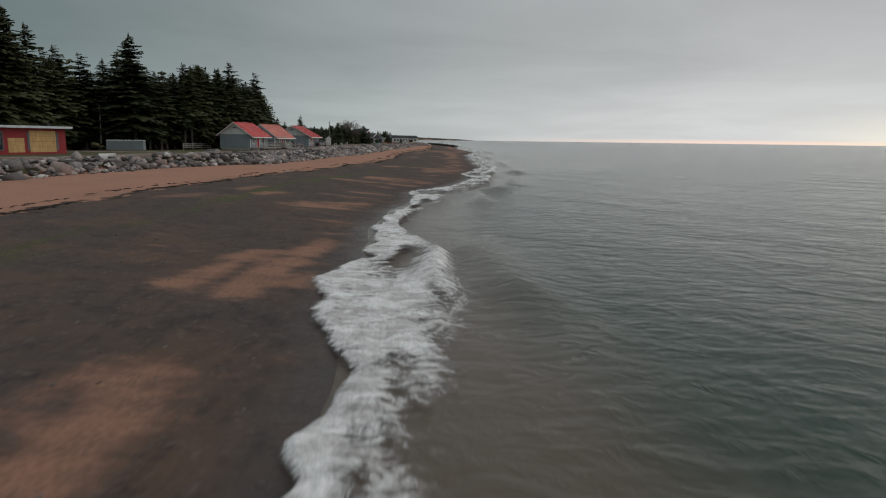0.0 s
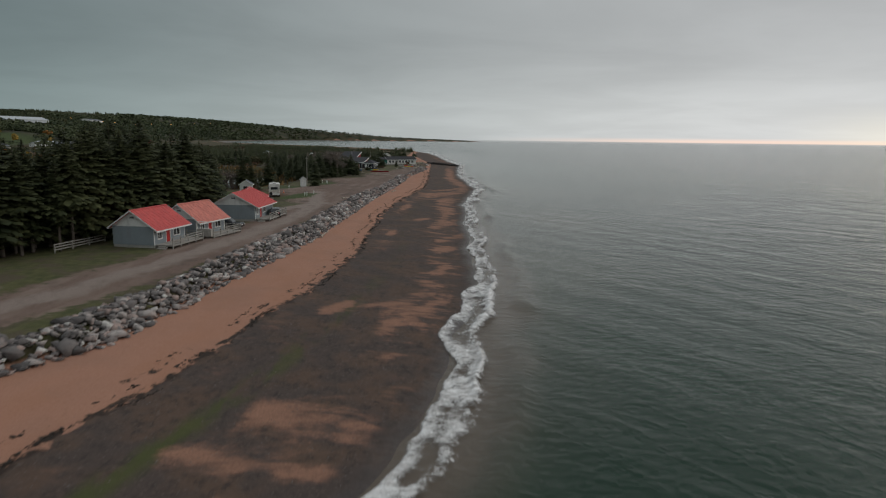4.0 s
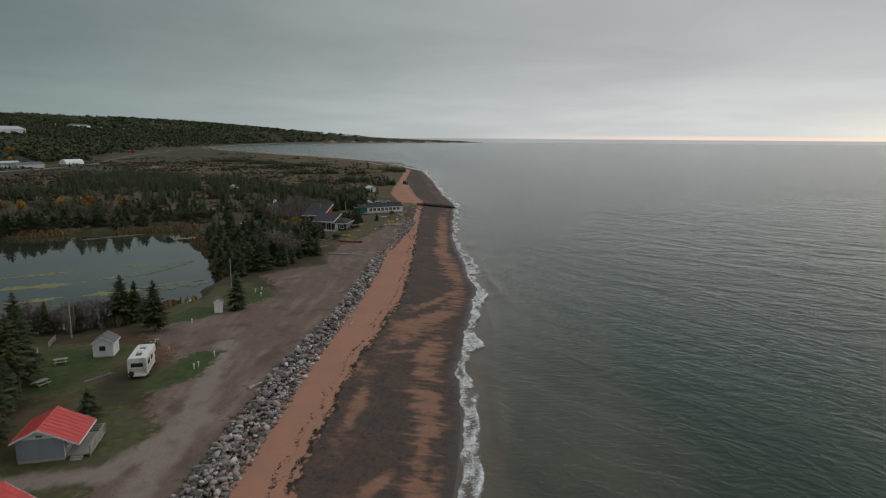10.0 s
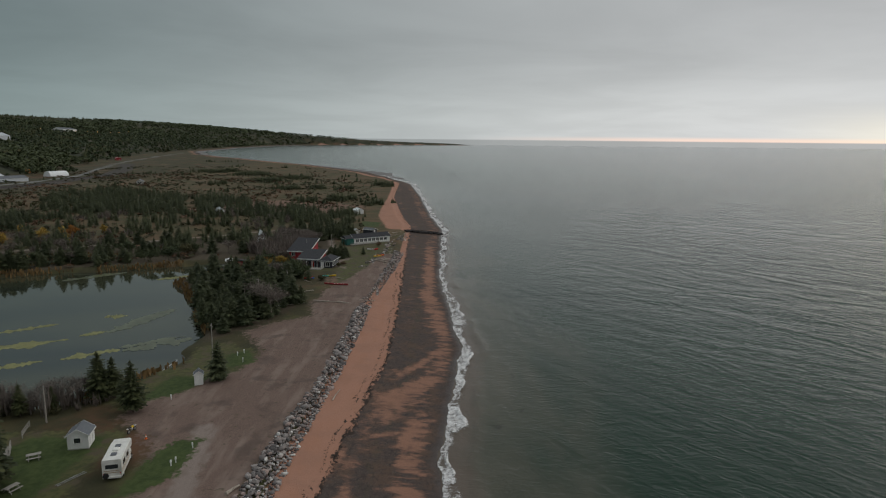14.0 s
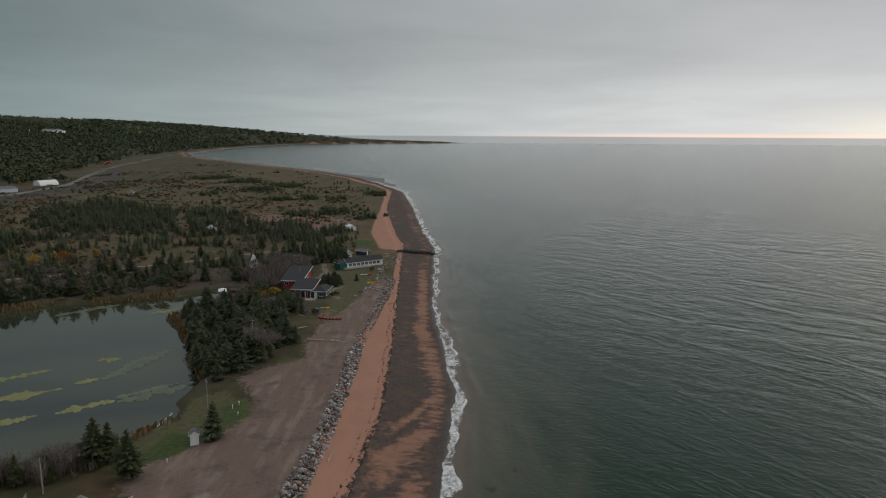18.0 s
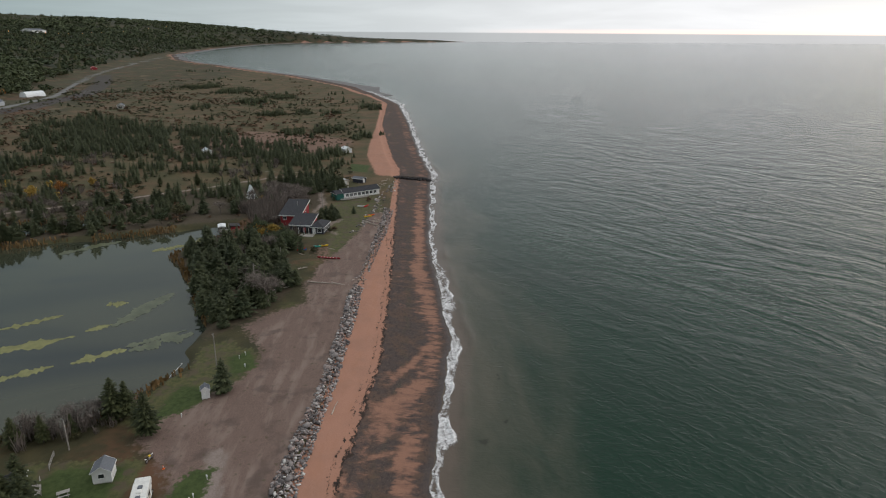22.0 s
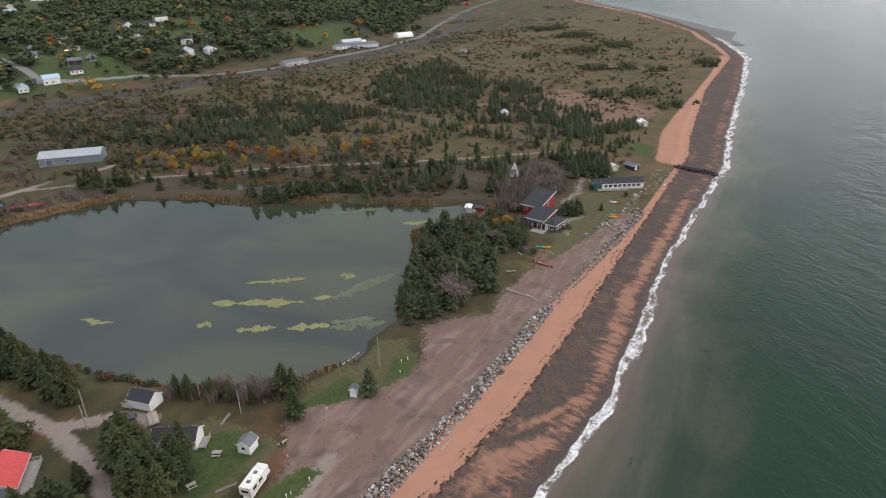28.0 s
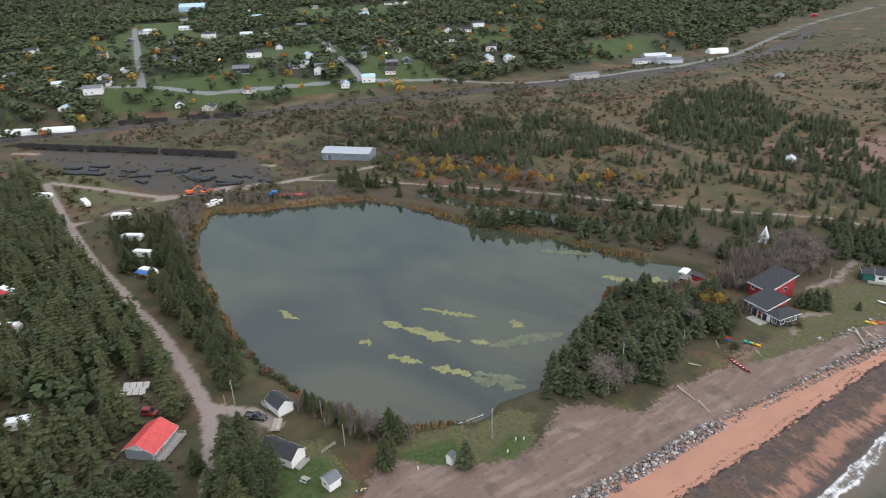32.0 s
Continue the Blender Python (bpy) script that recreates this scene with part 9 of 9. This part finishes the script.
def far_house(x, y, turn, w, l, eave, wm, rm):
    """A small house of the far town: body, roof, door and windows."""
    h = thing("town_house", (x, y, gz(x, y)), turn, HOUSE_WORDS[wm] + " timber house with a " + ROOF_WORDS[rm] + " gabled roof", "house", "houses of the town")
    part("wall", Build().prism([(-w / 2, -0.5), (w / 2, -0.5), (w / 2, eave), (0, eave + w * 0.27), (-w / 2, eave)], -l / 2, l / 2), M[wm], h)
    part("roof", Build().prism([(-w / 2 - 0.4, eave - 0.2), (0, eave + w * 0.27 + 0.02), (w / 2 + 0.4, eave - 0.2), (w / 2 + 0.4, eave), (0, eave + w * 0.27 + 0.24), (-w / 2 - 0.4, eave)], -l / 2 - 0.4, l / 2 + 0.4), M[rm], h)
    for s in (-1, 1):
        for y0 in (-l * 0.3, l * 0.3):
            part("window", Build().box(min(s * (w / 2 + 0.04), s * (w / 2 - 0.05)), max(s * (w / 2 + 0.04), s * (w / 2 - 0.05)), y0 - 0.7, y0 + 0.7, 1.0, 2.2), M["glass"], h)
    part("door", Build().box(w / 2 - 0.05, w / 2 + 0.05, -0.5, 0.5, 0.0, 2.1), M["red_wall"], h)


for x, y in ((-843, 288), (-799, 349), (-734, 445), (-735, 462), (-521, 376), (-557, 376), (-581, 208), (-572, 480), (-511, 452), (-563, 334), (-665, 138), (-615, 173), (-726, 292), (-948, 670), (-918, 675), (-631, 610), (-690, 540), (-860, 330), (-880, 360), (-760, 380), (-780, 420), (-800, 470), (-830, 540),
             (-600, 290), (-640, 270), (-660, 250), (-700, 380), (-720, 350), (-590, 400), (-600, 430), (-640, 450), (-660, 560), (-700, 600), (-740, 620), (-760, 680), (-590, 560), (-560, 520), (-540, 410), (-500, 430), (-900, 440), (-940, 500), (-870, 600), (-980, 560), (-1020, 620)):
    wm, rm = HOUSE_LOOKS[rnd_town.randrange(len(HOUSE_LOOKS))]
    far_house(x + rnd_town.uniform(-8, 8), y + rnd_town.uniform(-8, 8), rnd_town.choice((-20, 70)) + rnd_town.uniform(-10, 10), rnd_town.uniform(7, 9), rnd_town.uniform(9, 17), rnd_town.choice((2.8, 2.9, 4.6)), wm, rm)


def street_lamp(x, y):
    """A tall pole with a lit sodium head."""
    s = thing("street_lamp", (x, y, gz(x, y)), 0, "lit street lamp with a warm orange glow on the hill road", "street lamp", "street lamps")
    part("pole", Build().rod((0, 0, -0.5), (0, 0, 14), 0.16, 0.09, 6), M["pole"], s)
    part("arm", Build().rod((0, 0, 14), (1.6, 0, 14.3), 0.07, 0.05, 5), M["pole"], s)
    part("head", Build().box(1.2, 3.0, -0.6, 0.6, 13.9, 14.5, None, 0.1), M["lamp"], s, "glowing orange head")


for x, y in ((-1120, 1950), (-1110, 2050), (-1112, 2110), (-1105, 2165), (-1112, 2240), (-1120, 2340), (-1140, 2440), (-1165, 2560), (-1180, 2780), (-1190, 3050), (-1190, 3250), (-1160, 3480), (-560, 300), (-505, 440)):
    street_lamp(x, y)
